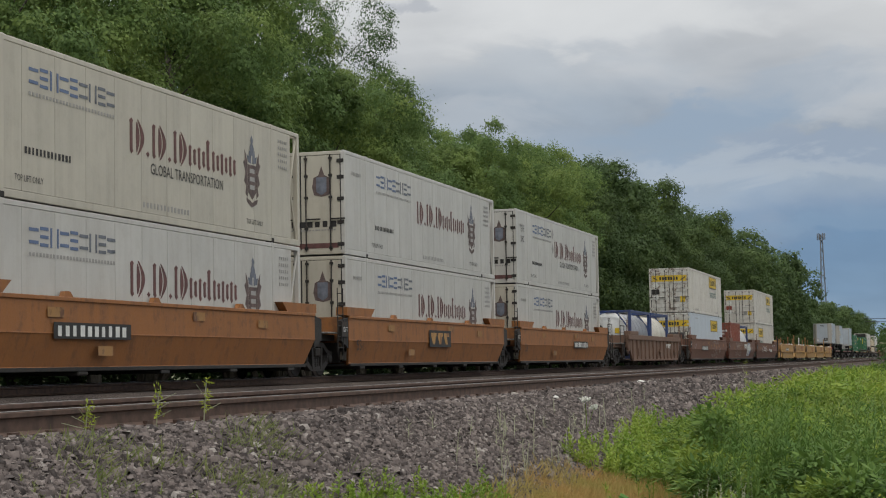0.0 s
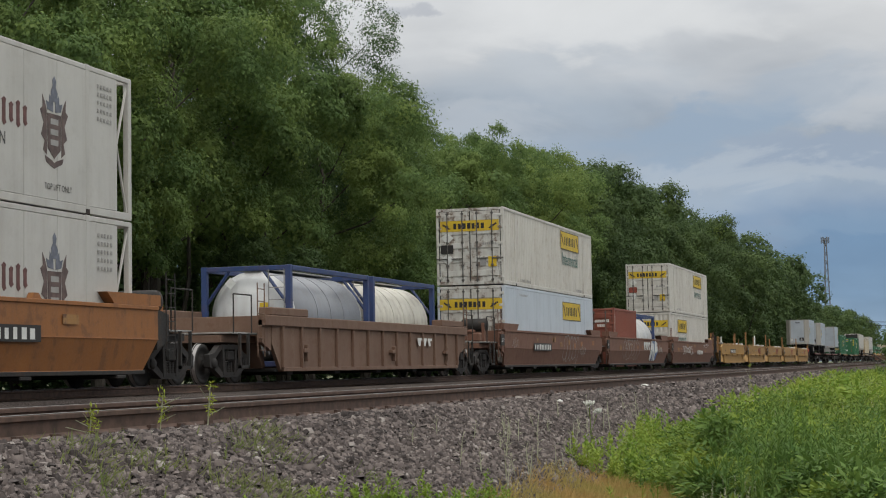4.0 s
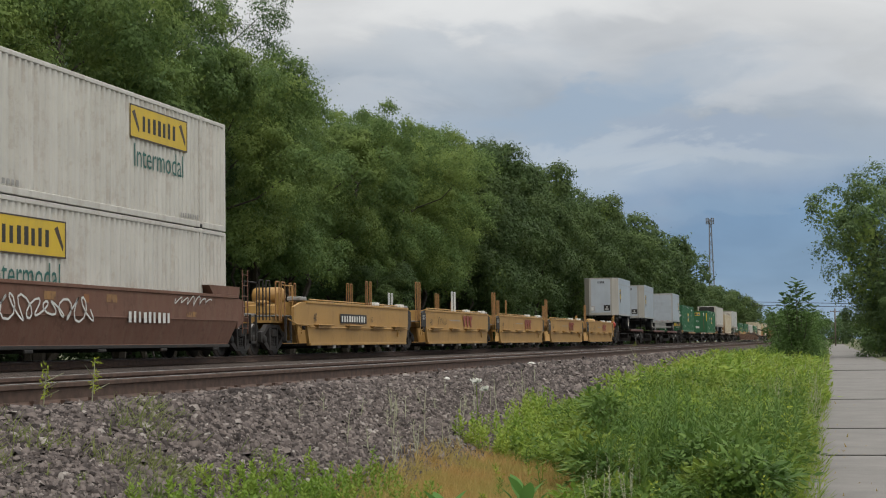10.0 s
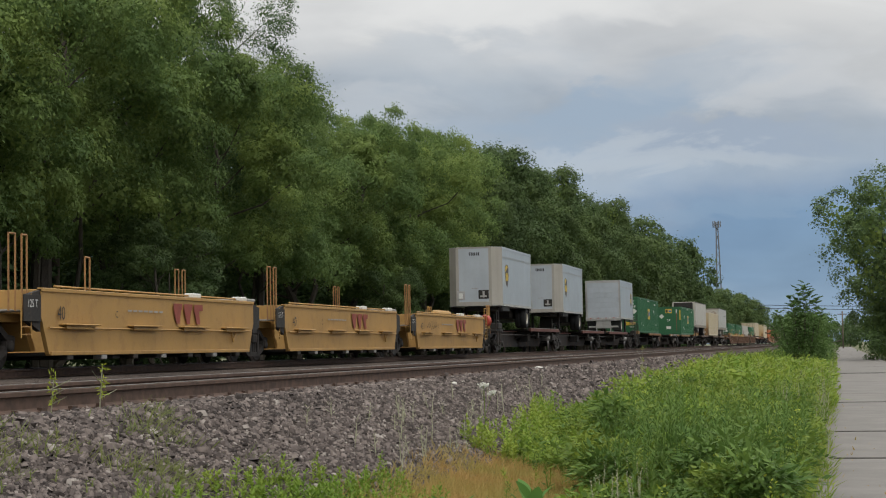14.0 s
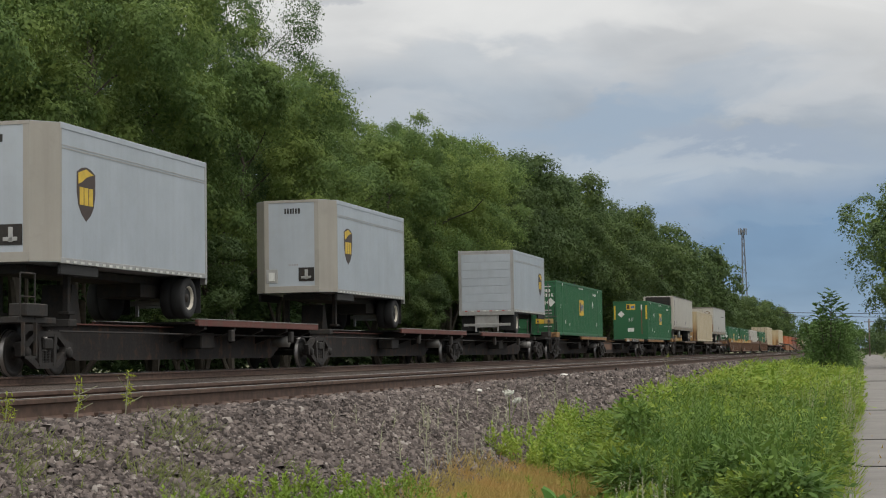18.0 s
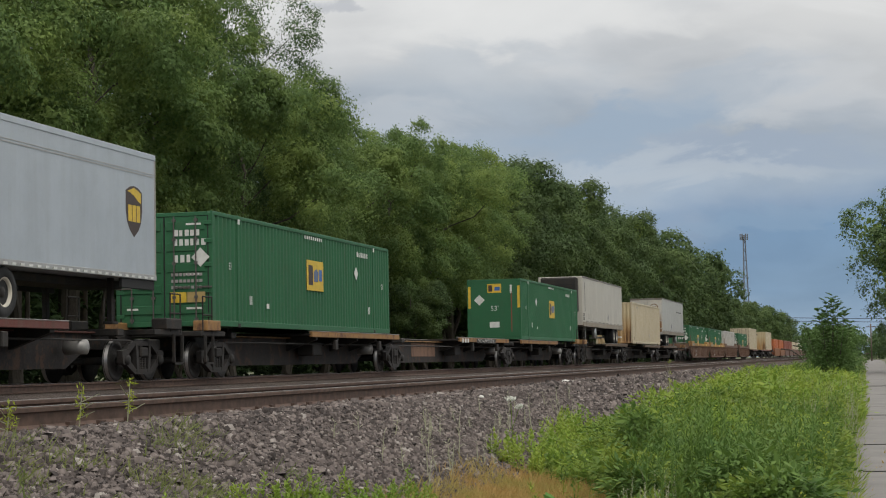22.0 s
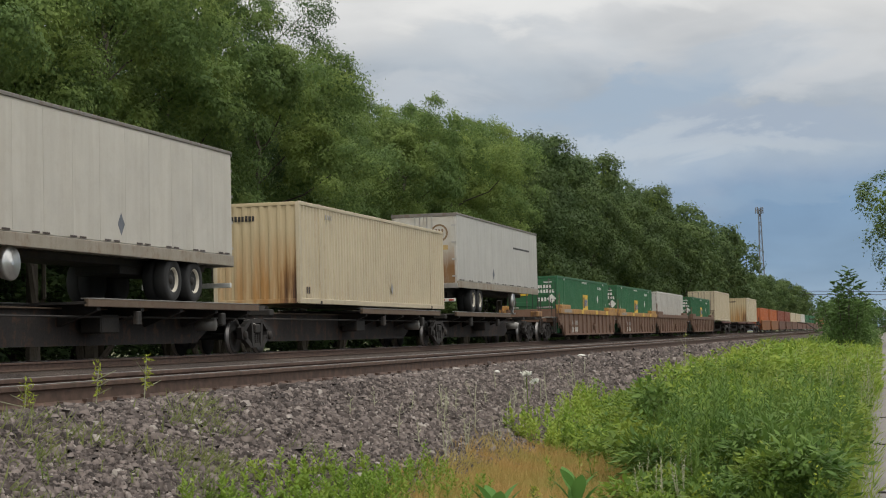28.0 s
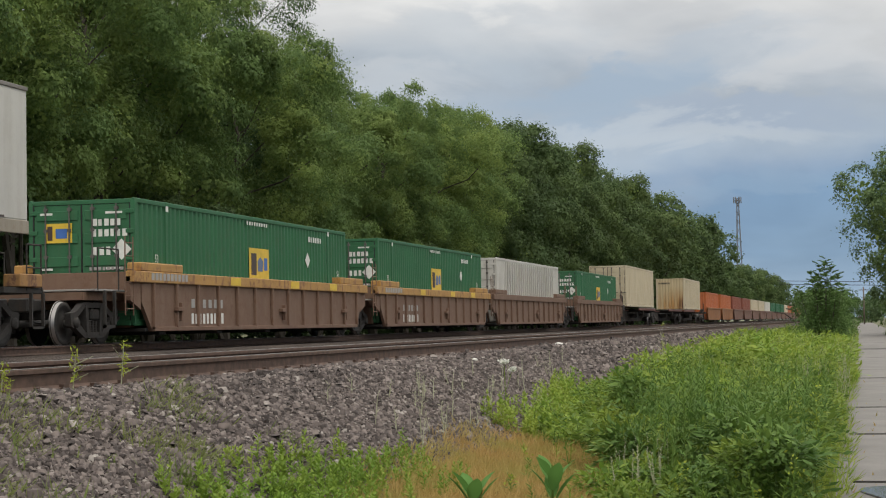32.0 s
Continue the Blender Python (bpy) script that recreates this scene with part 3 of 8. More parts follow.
# ---- concrete path in slabs ----
path = thing("path", 0, 0, 0, "old grey concrete path with dark joints", "path", kind="structure")
yj = [-8, -2, 4, 10.5, 17.2, 24.2, 31.4, 38.8, 46.4, 54, 62, 70, 79, 88.6, 99, 110, 122, 135, 150, 168, 190, 215, 245, 280, 330, 400, 500]
for a, b in zip(yj, yj[1:]):
    part("slab", boxes((-0.25 + random.uniform(-.05, .05), 3.6, a + 0.012, b - 0.012, -0.12, random.uniform(-.012, 0.004)), bev=0.012), "concrete", path)
part("joint_fill", boxes((-0.1, 3.5, -8, 500, -0.13, -0.022)), "tar", path)
for y, w in ((88.6, 0.75), (46.4, 0.035), (31.4, 0.035), (24.2, 0.022), (17.2, 0.018)):
    part("patch", boxes((-0.1, 3.5, y - w, y + w, -0.02, 0.008)), "tar", path, "dark tar strip across the path")


# ---- trees ----
def blades(points, normals, ups, length, width):
    """Rhombic leaves: arrays of centres, facing and long axes."""
    side = np.cross(normals, ups)
    side /= np.linalg.norm(side, axis=1, keepdims=True) + 1e-9
    a = points
    v = np.stack([a, a + ups * length[:, None] * 0.45 + side * width[:, None] * 0.5, a + ups * length[:, None], a + ups * length[:, None] * 0.45 - side * width[:, None] * 0.5], 1)
    n = len(points)
    return v.reshape(-1, 3), np.arange(n * 4).reshape(n, 4)


def leaflets(points, normals, ups, length, width):
    """Small three-cornered leaves for far crowns."""
    side = np.cross(normals, ups)
    side /= np.linalg.norm(side, axis=1, keepdims=True) + 1e-9
    v = np.stack([points + side * width[:, None] * 0.5, points + ups * length[:, None], points - side * width[:, None] * 0.5], 1)
    n = len(points)
    return v.reshape(-1, 3), np.arange(n * 3).reshape(n, 3)


def unit(r, n):
    v = r.normal(size=(n, 3))
    return v / np.linalg.norm(v, axis=1, keepdims=True)


def limb(bm, a, b, r0, r1, rr, bends=3):
    p, prev = Vector(a), r0
    for i in range(bends):
        f = (i + 1) / bends
        q = Vector(a).lerp(Vector(b), f) + (Vector([rr.uniform(-1, 1) for _ in range(3)]) * 0.06 * (Vector(b) - Vector(a)).length if i < bends - 1 else Vector())
        r = r0 + (r1 - r0) * f
        tube(bm, p, q, prev, r, 6)
        p, prev = q, r


def tree_meshes(seed, height, radius, lobes, puffs, leaves, leaf, low=0.12, droop=0.5, narrow=1.0, puff=0.85, inner=110, bulk=(0.30, 0.52), stray=0.10):
    """Trunk and crown of one broadleaf tree: boughs that carry rounded puffs of twigs, each hung with small leaves."""
    r, rr = np.random.default_rng(seed), random.Random(seed)
    bm = bmesh.new()
    for stem in range(3):
        limb(bm, (rr.uniform(-.25, .25) * stem, rr.uniform(-.25, .25) * stem, -0.3), (rr.uniform(-.5, .5) * (1 + 2 * stem), rr.uniform(-.5, .5) * (1 + 2 * stem), height * (0.8 - 0.18 * stem)), 0.018 * height * (1 - 0.3 * stem), 0.05, rr, 5)
    P, Nn, U, Ln = [], [], [], []
    Pi, Ni, Ui = [], [], []
    for i in range(lobes):
        h = low + (0.90 - low) * (i + 0.5) / lobes
        out = radius * narrow * math.sin(math.pi * min(1, (0.30 + 0.70 * (1 - h) ** 0.75))) * rr.uniform(0.5, 1.0)
        if h > 0.8:
            out *= 0.75
        ang = i * 2.4 + rr.uniform(-.5, .5)
        c = np.array([out * math.cos(ang), out * math.sin(ang), h * height])
        rad = np.array([1, 1, rr.uniform(0.85, 1.2)]) * radius * rr.uniform(*bulk) * (1.12 - 0.42 * h)
        limb(bm, (0, 0, max(0.6, h * height * 0.72)), tuple(c), 0.10 * (1.2 - h), 0.025, rr, 3)
        # puffs spread evenly over the bough's rounded outside, few underneath
        j = np.arange(puffs)
        zz = np.clip(0.97 - 1.42 * (j + 0.5) / puffs + r.normal(0, 0.10, puffs), -0.5, 0.98)
        aa = j * 2.39996 + r.uniform(0, 6.28) + r.normal(0, 0.25, puffs)
        d = np.stack([np.sqrt(1 - zz ** 2) * np.cos(aa), np.sqrt(1 - zz ** 2) * np.sin(aa), zz], -1)
        k = c + d * rad * r.uniform(0.60, 1.08, (puffs, 1))
        size = np.repeat(puff * r.uniform(0.6, 1.4, (puffs, 1)), leaves, 0)
        dd = np.repeat(d, leaves, 0)
        e = unit(r, puffs * leaves) + dd * 0.55 + np.array([0, 0, 0.25])
        e /= np.linalg.norm(e, axis=1, keepdims=True)
        reach = r.uniform(0.66, 1.06, (len(e), 1))
        far = r.uniform(0, 1, (len(e), 1)) < stray
        reach = np.where(far, r.uniform(1.0, 1.38, reach.shape), reach)
        reach *= 1 + 0.22 * np.sin(e @ np.array([[6.0], [5.0], [7.0]]) + i) + 0.12 * np.sin(e @ np.array([[13.0], [-11.0], [12.0]]))
        cc = np.repeat(k, leaves, 0) + e * size * reach * np.array([1, 1, 0.82])
        nn = e * 0.9 + np.array([0, 0, 0.25]) + r.normal(0, 0.30, e.shape)
        nn /= np.linalg.norm(nn, axis=1, keepdims=True)
        up = np.cross(nn, r.normal(size=e.shape)) + np.array([0, 0, -droop]) + e * 0.25
        up /= np.linalg.norm(up, axis=1, keepdims=True)
        P.append(cc), Nn.append(nn), U.append(up), Ln.append(r.uniform(0.6, 1.4, len(cc)) * leaf)
        if inner:
            di = unit(r, inner)
            Pi.append(c + di * rad * r.uniform(0.3, 0.78, (inner, 1)))
            ni = di + r.normal(0, 0.3, di.shape)
            Ni.append(ni / np.linalg.norm(ni, axis=1, keepdims=True))
            ui = np.cross(di, r.normal(size=di.shape)) + np.array([0, 0, -0.3])
            Ui.append(ui / np.linalg.norm(ui, axis=1, keepdims=True))
    P, Nn, U, Ln = (np.concatenate(a) for a in (P, Nn, U, Ln))
    v, f = leaflets(P, Nn, U, Ln, Ln * 0.66)
    tm = bpy.data.meshes.new("trunk")
    bm.to_mesh(tm)
    bm.free()
    tm.materials.append(M["bark"])
    hm = None
    if inner:
        Pi, Ni, Ui = (np.concatenate(a) for a in (Pi, Ni, Ui))
        l = r.uniform(0.75, 1.25, len(Pi)) * radius * (0.055 if inner < 250 else 0.032)
        vi, fi = blades(Pi, Ni, Ui, l, l * 0.8)
        hm = sheet(vi, fi, "inner_foliage")
        hm.materials.append(M["leaf"])
    return tm, sheet(v, f, "crown"), hm, float(np.percentile(v[:, 2], 99.7))


def tree(kind, x, y, turn, tall, label, mat="leaf", wide=1.0, z=None):
    tm, cm, hm, top = kind
    if not cm.materials:
        cm.materials.append(M[mat])
    t = thing("tree", x, y, ground_z(x) if z is None else z, label, "tree", "trees along the railway")
    s = tall / top
    t.rotation_euler.z, t.scale = turn, (s * wide, s * wide, s)
    part("trunk", tm, None, t)
    c = part("crown", cm, None, t)
    if hm:
        part("inner_foliage", hm, None, c)
    return t


NEAR = [tree_meshes(s, 15.5, 5.4, 16, 10, 640, 0.125, low=0.30, droop=0.7, puff=0.80, inner=480, bulk=(0.22, 0.42)) for s in (11, 12, 13, 14)]
AIRY = [tree_meshes(s, 18.5, 5.4, 24, 10, 420, 0.105, low=0.42, droop=0.3, puff=0.62, inner=0, stray=0.3) for s in (21,)]
FAR = [tree_meshes(s, 15.5, 5.6, 16, 10, 330, 0.205, low=0.24, droop=0.4, puff=0.95, inner=110, bulk=(0.20, 0.38)) for s in (31, 32, 33)]
LINE = [tree_meshes(s, 15.5, 5.8, 14, 9, 115, 0.38, low=0.16, droop=0.4, puff=1.1, inner=60, bulk=(0.26, 0.46)) for s in (36, 37, 38)]
BACK = [tree_meshes(s, 15.5, 6.2, 14, 8, 56, 0.56, low=0.05, droop=0.4, puff=1.25, inner=40) for s in (41, 42)]
rt = random.Random(8)
ROW = [(37, 15), (43.5, 15.5), (50, 14.6), (56, 15.6), (62, 14.6), (68, 14.0), (75.5, 14.0), (84, 14.3), (91, 14.4), (98, 14.4), (105, 15.3), (110, 14.2), (116, 14.2), (122, 14.8),
       (129, 15.2), (136.5, 16.0), (143, 15.8), (150, 16.2), (160, 16.0), (172, 16.2), (181, 16.4), (190, 16.6), (200, 16.8), (211, 16.0), (222, 16.2), (234, 16.0), (247, 15.8),
       (261, 16.0), (274, 14.8), (286, 13.0), (299, 11.5), (314, 11), (330, 11.5), (348, 12), (366, 12.2), (386, 12.6), (408, 13), (432, 13.4), (458, 13.6), (486, 14), (520, 13.5), (560, 12.5), (610, 11.5), (670, 11)]
for k, (y, tall) in enumerate(ROW):
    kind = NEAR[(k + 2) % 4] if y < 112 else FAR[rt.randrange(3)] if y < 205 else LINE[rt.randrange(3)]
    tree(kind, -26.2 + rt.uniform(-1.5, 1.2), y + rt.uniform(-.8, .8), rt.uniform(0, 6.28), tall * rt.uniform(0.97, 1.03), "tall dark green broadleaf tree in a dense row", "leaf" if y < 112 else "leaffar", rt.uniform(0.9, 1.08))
ROW_Y, ROW_T = [a for a, b in ROW], [b for a, b in ROW]
y = 34
while y < 400:
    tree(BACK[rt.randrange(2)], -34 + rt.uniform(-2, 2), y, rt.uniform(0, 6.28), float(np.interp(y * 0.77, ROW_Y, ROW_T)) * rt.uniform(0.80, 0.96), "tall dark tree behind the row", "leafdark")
    y += rt.uniform(8, 10.5)
for i, (y, tall) in enumerate(((57, 5.5), (89, 5.0), (118, 6.5))):
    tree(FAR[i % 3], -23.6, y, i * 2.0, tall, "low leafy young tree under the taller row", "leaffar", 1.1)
y = 26
while y < 230:
    # undergrowth leaves coloured dark to stand for the shade below the crowns
    tree(BACK[rt.randrange(2)], -31.5 + rt.uniform(-1, 1), y, rt.uniform(0, 6.28), rt.uniform(4.5, 6.5), "dense undergrowth bush behind the trees, canopy shade in its leaf colour", "leafdark", 1.7)
    y += rt.uniform(4.0, 5.5) if y < 120 else 9
tree(AIRY[0], -27.5, 68.6, 1.0, 18.6, "tall thin-crowned tree rising above the row", "leafdark", 0.73)
# trees beyond the path
RIGHT = tree_meshes(51, 16.5, 8.2, 26, 10, 260, 0.23, low=0.06, droop=0.2, puff=1.05, inner=150, stray=0.12)
tree(RIGHT, 6.1, 150, 0.4, 15.8, "large open-crowned tree standing beside the path", "leafmid")
for i, (x, y, s) in enumerate(((9.5, 172, 9), (11, 205, 12), (12, 260, 13), (15, 158, 13), (14, 350, 14), (15, 450, 13), (1, 530, 8), (-2.5, 560, 8), (3.6, 505, 7), (5, 560, 9), (-6, 600, 9), (-14, 640, 10))):
    tree(BACK[i % 2], x, y, i, s, "green broadleaf tree beside the path", "leaf")

# ---- low plants ----
M["lime"] = leafmat("lime green weed leaves", (0.125, 0.215, 0.032), (0.225, 0.315, 0.045), (0.33, 0.375, 0.065), 0.38, 1.6)
M["petal"] = leafmat("white petals", (0.62, 0.62, 0.56), (0.72, 0.72, 0.66), (0.66, 0.66, 0.58), 0.3)
M["darkweed"] = leafmat("dark narrow weed leaves", (0.060, 0.120, 0.028), (0.110, 0.190, 0.040), (0.15, 0.225, 0.045), 0.30, 1.6)
M["thinweed"] = leafmat("thin dusty weed leaves", (0.13, 0.175, 0.05), (0.22, 0.25, 0.085), (0.27, 0.26, 0.11), 0.35, 1.0)

def gz(x):
    return np.interp(x, [p[0] for p in PROFILE], [p[1] for p in PROFILE])


def turf(name, n, xr, yr, tall, width, mat, seed, label, power=1.0, lean=0.45, clump=0.0, keep=None):
    """Blades of grass over a strip of ground."""
    r = np.random.default_rng(seed)
    x = r.uniform(*xr, n)
    y = yr[0] + (yr[1] - yr[0]) * r.uniform(0, 1, n) ** power
    if clump:
        m = int(n / 9)
        x = np.repeat(x[:m], 9) + r.normal(0, clump, m * 9)
        y = np.repeat(y[:m], 9) + r.normal(0, clump, m * 9)
    if keep is not None:
        k = keep(x, y, r)
        x, y = x[k], y[k]
    n = len(x)
    p = np.stack([x, y, gz(x) - 0.02], -1)
    up = np.stack([r.normal(0, lean, n), r.normal(0, lean, n), np.ones(n)], -1)
    up /= np.linalg.norm(up, axis=1, keepdims=True)
    nn = np.stack([r.normal(0, 1, n), r.normal(-0.6, 0.8, n), r.normal(0, 0.2, n)], -1)
    l = r.uniform(*tall, n) * (growth(x, y) if xr[0] > -8 and name not in ("dry_grass", "ballast_tufts") else 0.8)
    v, f = blades(p, nn, up, l, width * r.uniform(0.6, 1.4, n))
    return tagged(part(name, sheet(v, f, name), mat), label, "grass", kind="stuff")


def weeds(name, n, xr, yr, tall, leaf, count, mat, seed, label, power=1.0, rise=0.35, ratio=0.22, keep=None, heads=0):
    """Upright leafy weeds: a stem each with leaves set round it."""
    r = np.random.default_rng(seed)
    x = r.uniform(*xr, n)
    y = yr[0] + (yr[1] - yr[0]) * r.uniform(0, 1, n) ** power
    if keep is not None:
        k = keep(x, y, r)
        x, y = x[k], y[k]
    n = len(x)
    h = r.uniform(*tall, n) * (growth(x, y) if keep is not None and name != "low_weeds" else 1)
    tilt = np.stack([r.normal(0, 0.12, n), r.normal(0, 0.12, n), np.ones(n)], -1)
    base = np.stack([x, y, gz(x) - 0.02], -1)
    sv, sf = blades(base, np.tile(np.array([[0.3, -1.0, 0.0]]), (n, 1)), tilt, h, np.full(n, 0.012))
    t = (np.arange(count) + 0.5) / count
    at = base[:, None] + tilt[:, None] * (h[:, None] * (0.15 + 0.85 * t[None]))[..., None]
    a = (np.arange(count) * 2.4)[None] + r.uniform(0, 6.28, n)[:, None] + r.normal(0, 0.3, (n, count))
    up = np.stack([np.cos(a), np.sin(a), rise + r.normal(0, 0.25, (n, count)) + 0.6 * t[None] ** 2], -1)
    up /= np.linalg.norm(up, axis=2, keepdims=True)
    nn = np.stack([-np.cos(a) * 0.5, -np.sin(a) * 0.5, np.ones((n, count))], -1) + r.normal(0, 0.2, (n, count, 3))
    l = leaf * r.uniform(0.7, 1.3, (n, count)) * (1.1 - 0.5 * t[None])
    v, f = blades(at.reshape(-1, 3), nn.reshape(-1, 3), up.reshape(-1, 3), l.ravel(), l.ravel() * ratio)
    v, f = np.concatenate([sv, v]), np.concatenate([sf, f + len(sv)])
    ob = tagged(part(name, sheet(v, f, name), mat), label, "weeds", kind="stuff")
    if heads:
        k = r.permutation(n)[: int(n * heads)]
        top = (base + tilt * h[:, None])[k]
        m = 14
        p = np.repeat(top, m, 0) + r.normal(0, 0.03, (len(k) * m, 3)) * np.array([1, 1, 1.6])
        u = unit(r, len(p))
        v, f = blades(p, unit(r, len(p)), u, np.full(len(p), 0.035), np.full(len(p), 0.02))
        tagged(part("flower_heads", sheet(v, f, "flower_heads"), "flower"), "small yellow-green flower heads on the weeds", "flowers", kind="stuff")
    return ob


def border(y):
    return -4.50 + 0.10 * np.sin(y * 0.9) + 0.08 * np.sin(y * 0.37 + 1) - 0.045 * np.clip(y - 33, 0, 14)


def edge(x, y, r):
    """Ragged border of the plants towards the stones."""
    return x > border(y) + np.abs(r.normal(0, 0.12, len(x)))


def dead(x, y):
    """Inside the dead patch below 1; it slants from the stones towards the path."""
    return ((x + 3.28 + 0.10 * (y - 16.2)) / 1.08) ** 2 + ((y - 15.0) / 5.4) ** 2


def not_dry(x, y, r):
    d = dead(x, y)
    return edge(x, y, r) & (r.uniform(0, 1, len(x)) < np.clip((d - 0.30) * 1.3, 0.24, 1))


def dry(x, y, r):
    d = dead(x, y) * 0.9
    return edge(x, y, r) & (r.uniform(0, 1, len(x)) < np.clip(1.15 - d, 0, 0.75))


def growth(x, y):
    """How tall plants stand: low by the stones, in uneven swells elsewhere."""
    return np.clip((x - border(y)) / 1.2, 0.4, 1.0) * np.clip(0.30 + (y - 13.5) * 0.12 + (x + 2.6) * 0.35, 0.28, 1.0) * (0.74 + 0.34 * np.sin(x * 2.1 + y * 0.55) * np.sin(y * 0.83 - x) + 0.16 * np.sin(x * 6.3 - y * 2.1) * np.sin(y * 3.7 + x * 2))


def sparse(x, y, r):
    """Loose patches of weeds among the stones."""
    return np.sin(x * 5.1 + 1.0) * np.sin(y * 2.3) + 0.5 * np.sin(x * 9.0 - y * 4.1) > 0.30 + r.normal(0, 0.15, len(x))


def clear(x, y, r):
    """Off the dead patch altogether."""
    return edge(x, y, r) & (dead(x, y) > 0.66 + np.abs(r.normal(0, 0.25, len(x))))


def thicket(shift, share):
    """Keeps plants in loose patches."""
    def keep(x, y, r):
        s = np.sin(x * 2.3 + shift) * np.sin(y * 0.62 + shift * 2) + 0.5 * np.sin(x * 4.9 - y * 1.3 + shift)
        return clear(x, y, r) & (s > share)
    return keep


turf("grass", 42000, (-5.0, -0.32), (11, 42), (0.10, 0.32), 0.012, "grass", 61, "bright green meadow grass on the verge", 1.2, keep=not_dry)
turf("grass", 46000, (-5.4, -0.18), (42, 170), (0.25, 0.6), 0.03, "grass", 62, "bright green meadow grass on the verge", 1.5, keep=edge)
turf("dry_grass", 84000, (-5.0, -2.0), (10, 22), (0.08, 0.27), 0.009, "drygrass", 63, "dead orange brown grass patch", 1.0, lean=0.7, keep=dry)
turf("seed_grass", 4500, (-3.4, -0.25), (30, 120), (0.6, 1.0), 0.016, "seed", 64, "pale seeding grass stalks on the verge", 1.3, lean=0.2)
turf("field_grass", 26000, (-23.5, -19.6), (30, 170), (0.15, 0.4), 0.03, "roughgrass", 65, "rough grass behind the far track", 1.4)
weeds("weeds", 1000, (-3.6, -0.38), (13, 38), (0.35, 0.85), 0.085, 34, "weed", 71, "dense leafy green weeds beside the path", 1.2, keep=not_dry, heads=0.12)
weeds("weeds", 1500, (-4.4, -0.28), (26, 75), (0.45, 0.85), 0.2, 18, "weed", 72, "dense leafy green weeds beside the path", 1.3, keep=edge, heads=0.18)
weeds("tall_weeds", 120, (-2.1, -0.42), (14.8, 20.5), (0.85, 1.22), 0.125, 64, "darkweed", 73, "tall dark narrow-leaved weed stalks", 1.0, rise=0.5, ratio=0.13)
weeds("low_weeds", 500, (-4.7, -3.6), (20, 28), (0.15, 0.42), 0.09, 14, "lime", 94, "low yellow-green broadleaf weeds at the ballast edge", 1.0, rise=0.5, ratio=0.5, keep=not_dry)
weeds("low_weeds", 850, (-4.8, -3.4), (10.5, 15.8), (0.08, 0.27), 0.065, 18, "lime", 74, "low yellow-green broadleaf weeds at the ballast edge", 1.0, rise=0.5, ratio=0.5, keep=not_dry)
turf("ballast_tufts", 8000, (-5.7, -4.3), (8.8, 14), (0.05, 0.26), 0.008, "thinweed", 95, "thin low weeds growing through the stones", 1.0, lean=1.0, clump=0.06, keep=sparse)
weeds("ballast_weeds", 50, (-5.4, -4.4), (8.8, 12.2), (0.08, 0.2), 0.045, 12, "thinweed", 75, "thin sparse weeds growing through the stones", 1.0, ratio=0.3)
weeds("ballast_weeds", 60, (-5.2, -4.2), (16, 30), (0.2, 0.4), 0.08, 14, "seed", 76, "thin pale weeds growing through the stones", 1.0, ratio=0.15)
weeds("far_weeds", 700, (-5.4, -0.3), (75, 170), (0.6, 1.1), 0.4, 10, "weed", 77, "leafy green weeds far along the path", 1.2, keep=edge)


def mounds(name, n, xr, yr, tall, size, leaf, count, mat, seed, label, ratio=0.36, keep=None, power=1.0):
    """Bushy weeds: low rounded heaps of leaves on short stems, of uneven height with shade between them."""
    r = np.random.default_rng(seed)
    x = r.uniform(*xr, n)
    y = yr[0] + (yr[1] - yr[0]) * r.uniform(0, 1, n) ** power
    if keep is not None:
        k = keep(x, y, r)
        x, y = x[k], y[k]
    n = len(x)
    rad = r.uniform(*size, n)
    h = np.maximum(r.uniform(*tall, n) * growth(x, y), rad * 0.6)
    mid = np.repeat(np.stack([x, y, gz(x) + h - rad * 0.7], -1), count, 0)
    e = unit(r, n * count)
    e[:, 2] = np.where(e[:, 2] < -0.1, -e[:, 2], e[:, 2])
    wide = np.repeat(rad, count)[:, None]
    p = mid + e * wide * r.uniform(0.45, 1.1, (len(e), 1)) * np.array([1, 1, 0.85])
    nn = e * 0.7 + np.array([0, 0, 0.7]) + r.normal(0, 0.3, e.shape)
    up = e * np.array([1, 1, 0.3]) + np.array([0, 0, -0.10]) + r.normal(0, 0.35, e.shape)
    up /= np.linalg.norm(up, axis=1, keepdims=True)
    l = leaf * r.uniform(0.6, 1.4, len(e)) * np.repeat(r.uniform(0.75, 1.3, n), count)
    v, f = blades(p, nn, up, l, l * ratio)
    base = np.stack([x, y, gz(x) - 0.02], -1)
    lean = np.stack([r.normal(0, 0.1, n), r.normal(0, 0.1, n), np.ones(n)], -1)
    sv, sf = blades(base, np.tile(np.array([[0.3, -1.0, 0.0]]), (n, 1)), lean, h, np.full(n, 0.014))
    return tagged(part(name, sheet(np.concatenate([sv, v]), np.concatenate([sf, f + len(sv)]), name), mat), label, "weeds", kind="stuff")


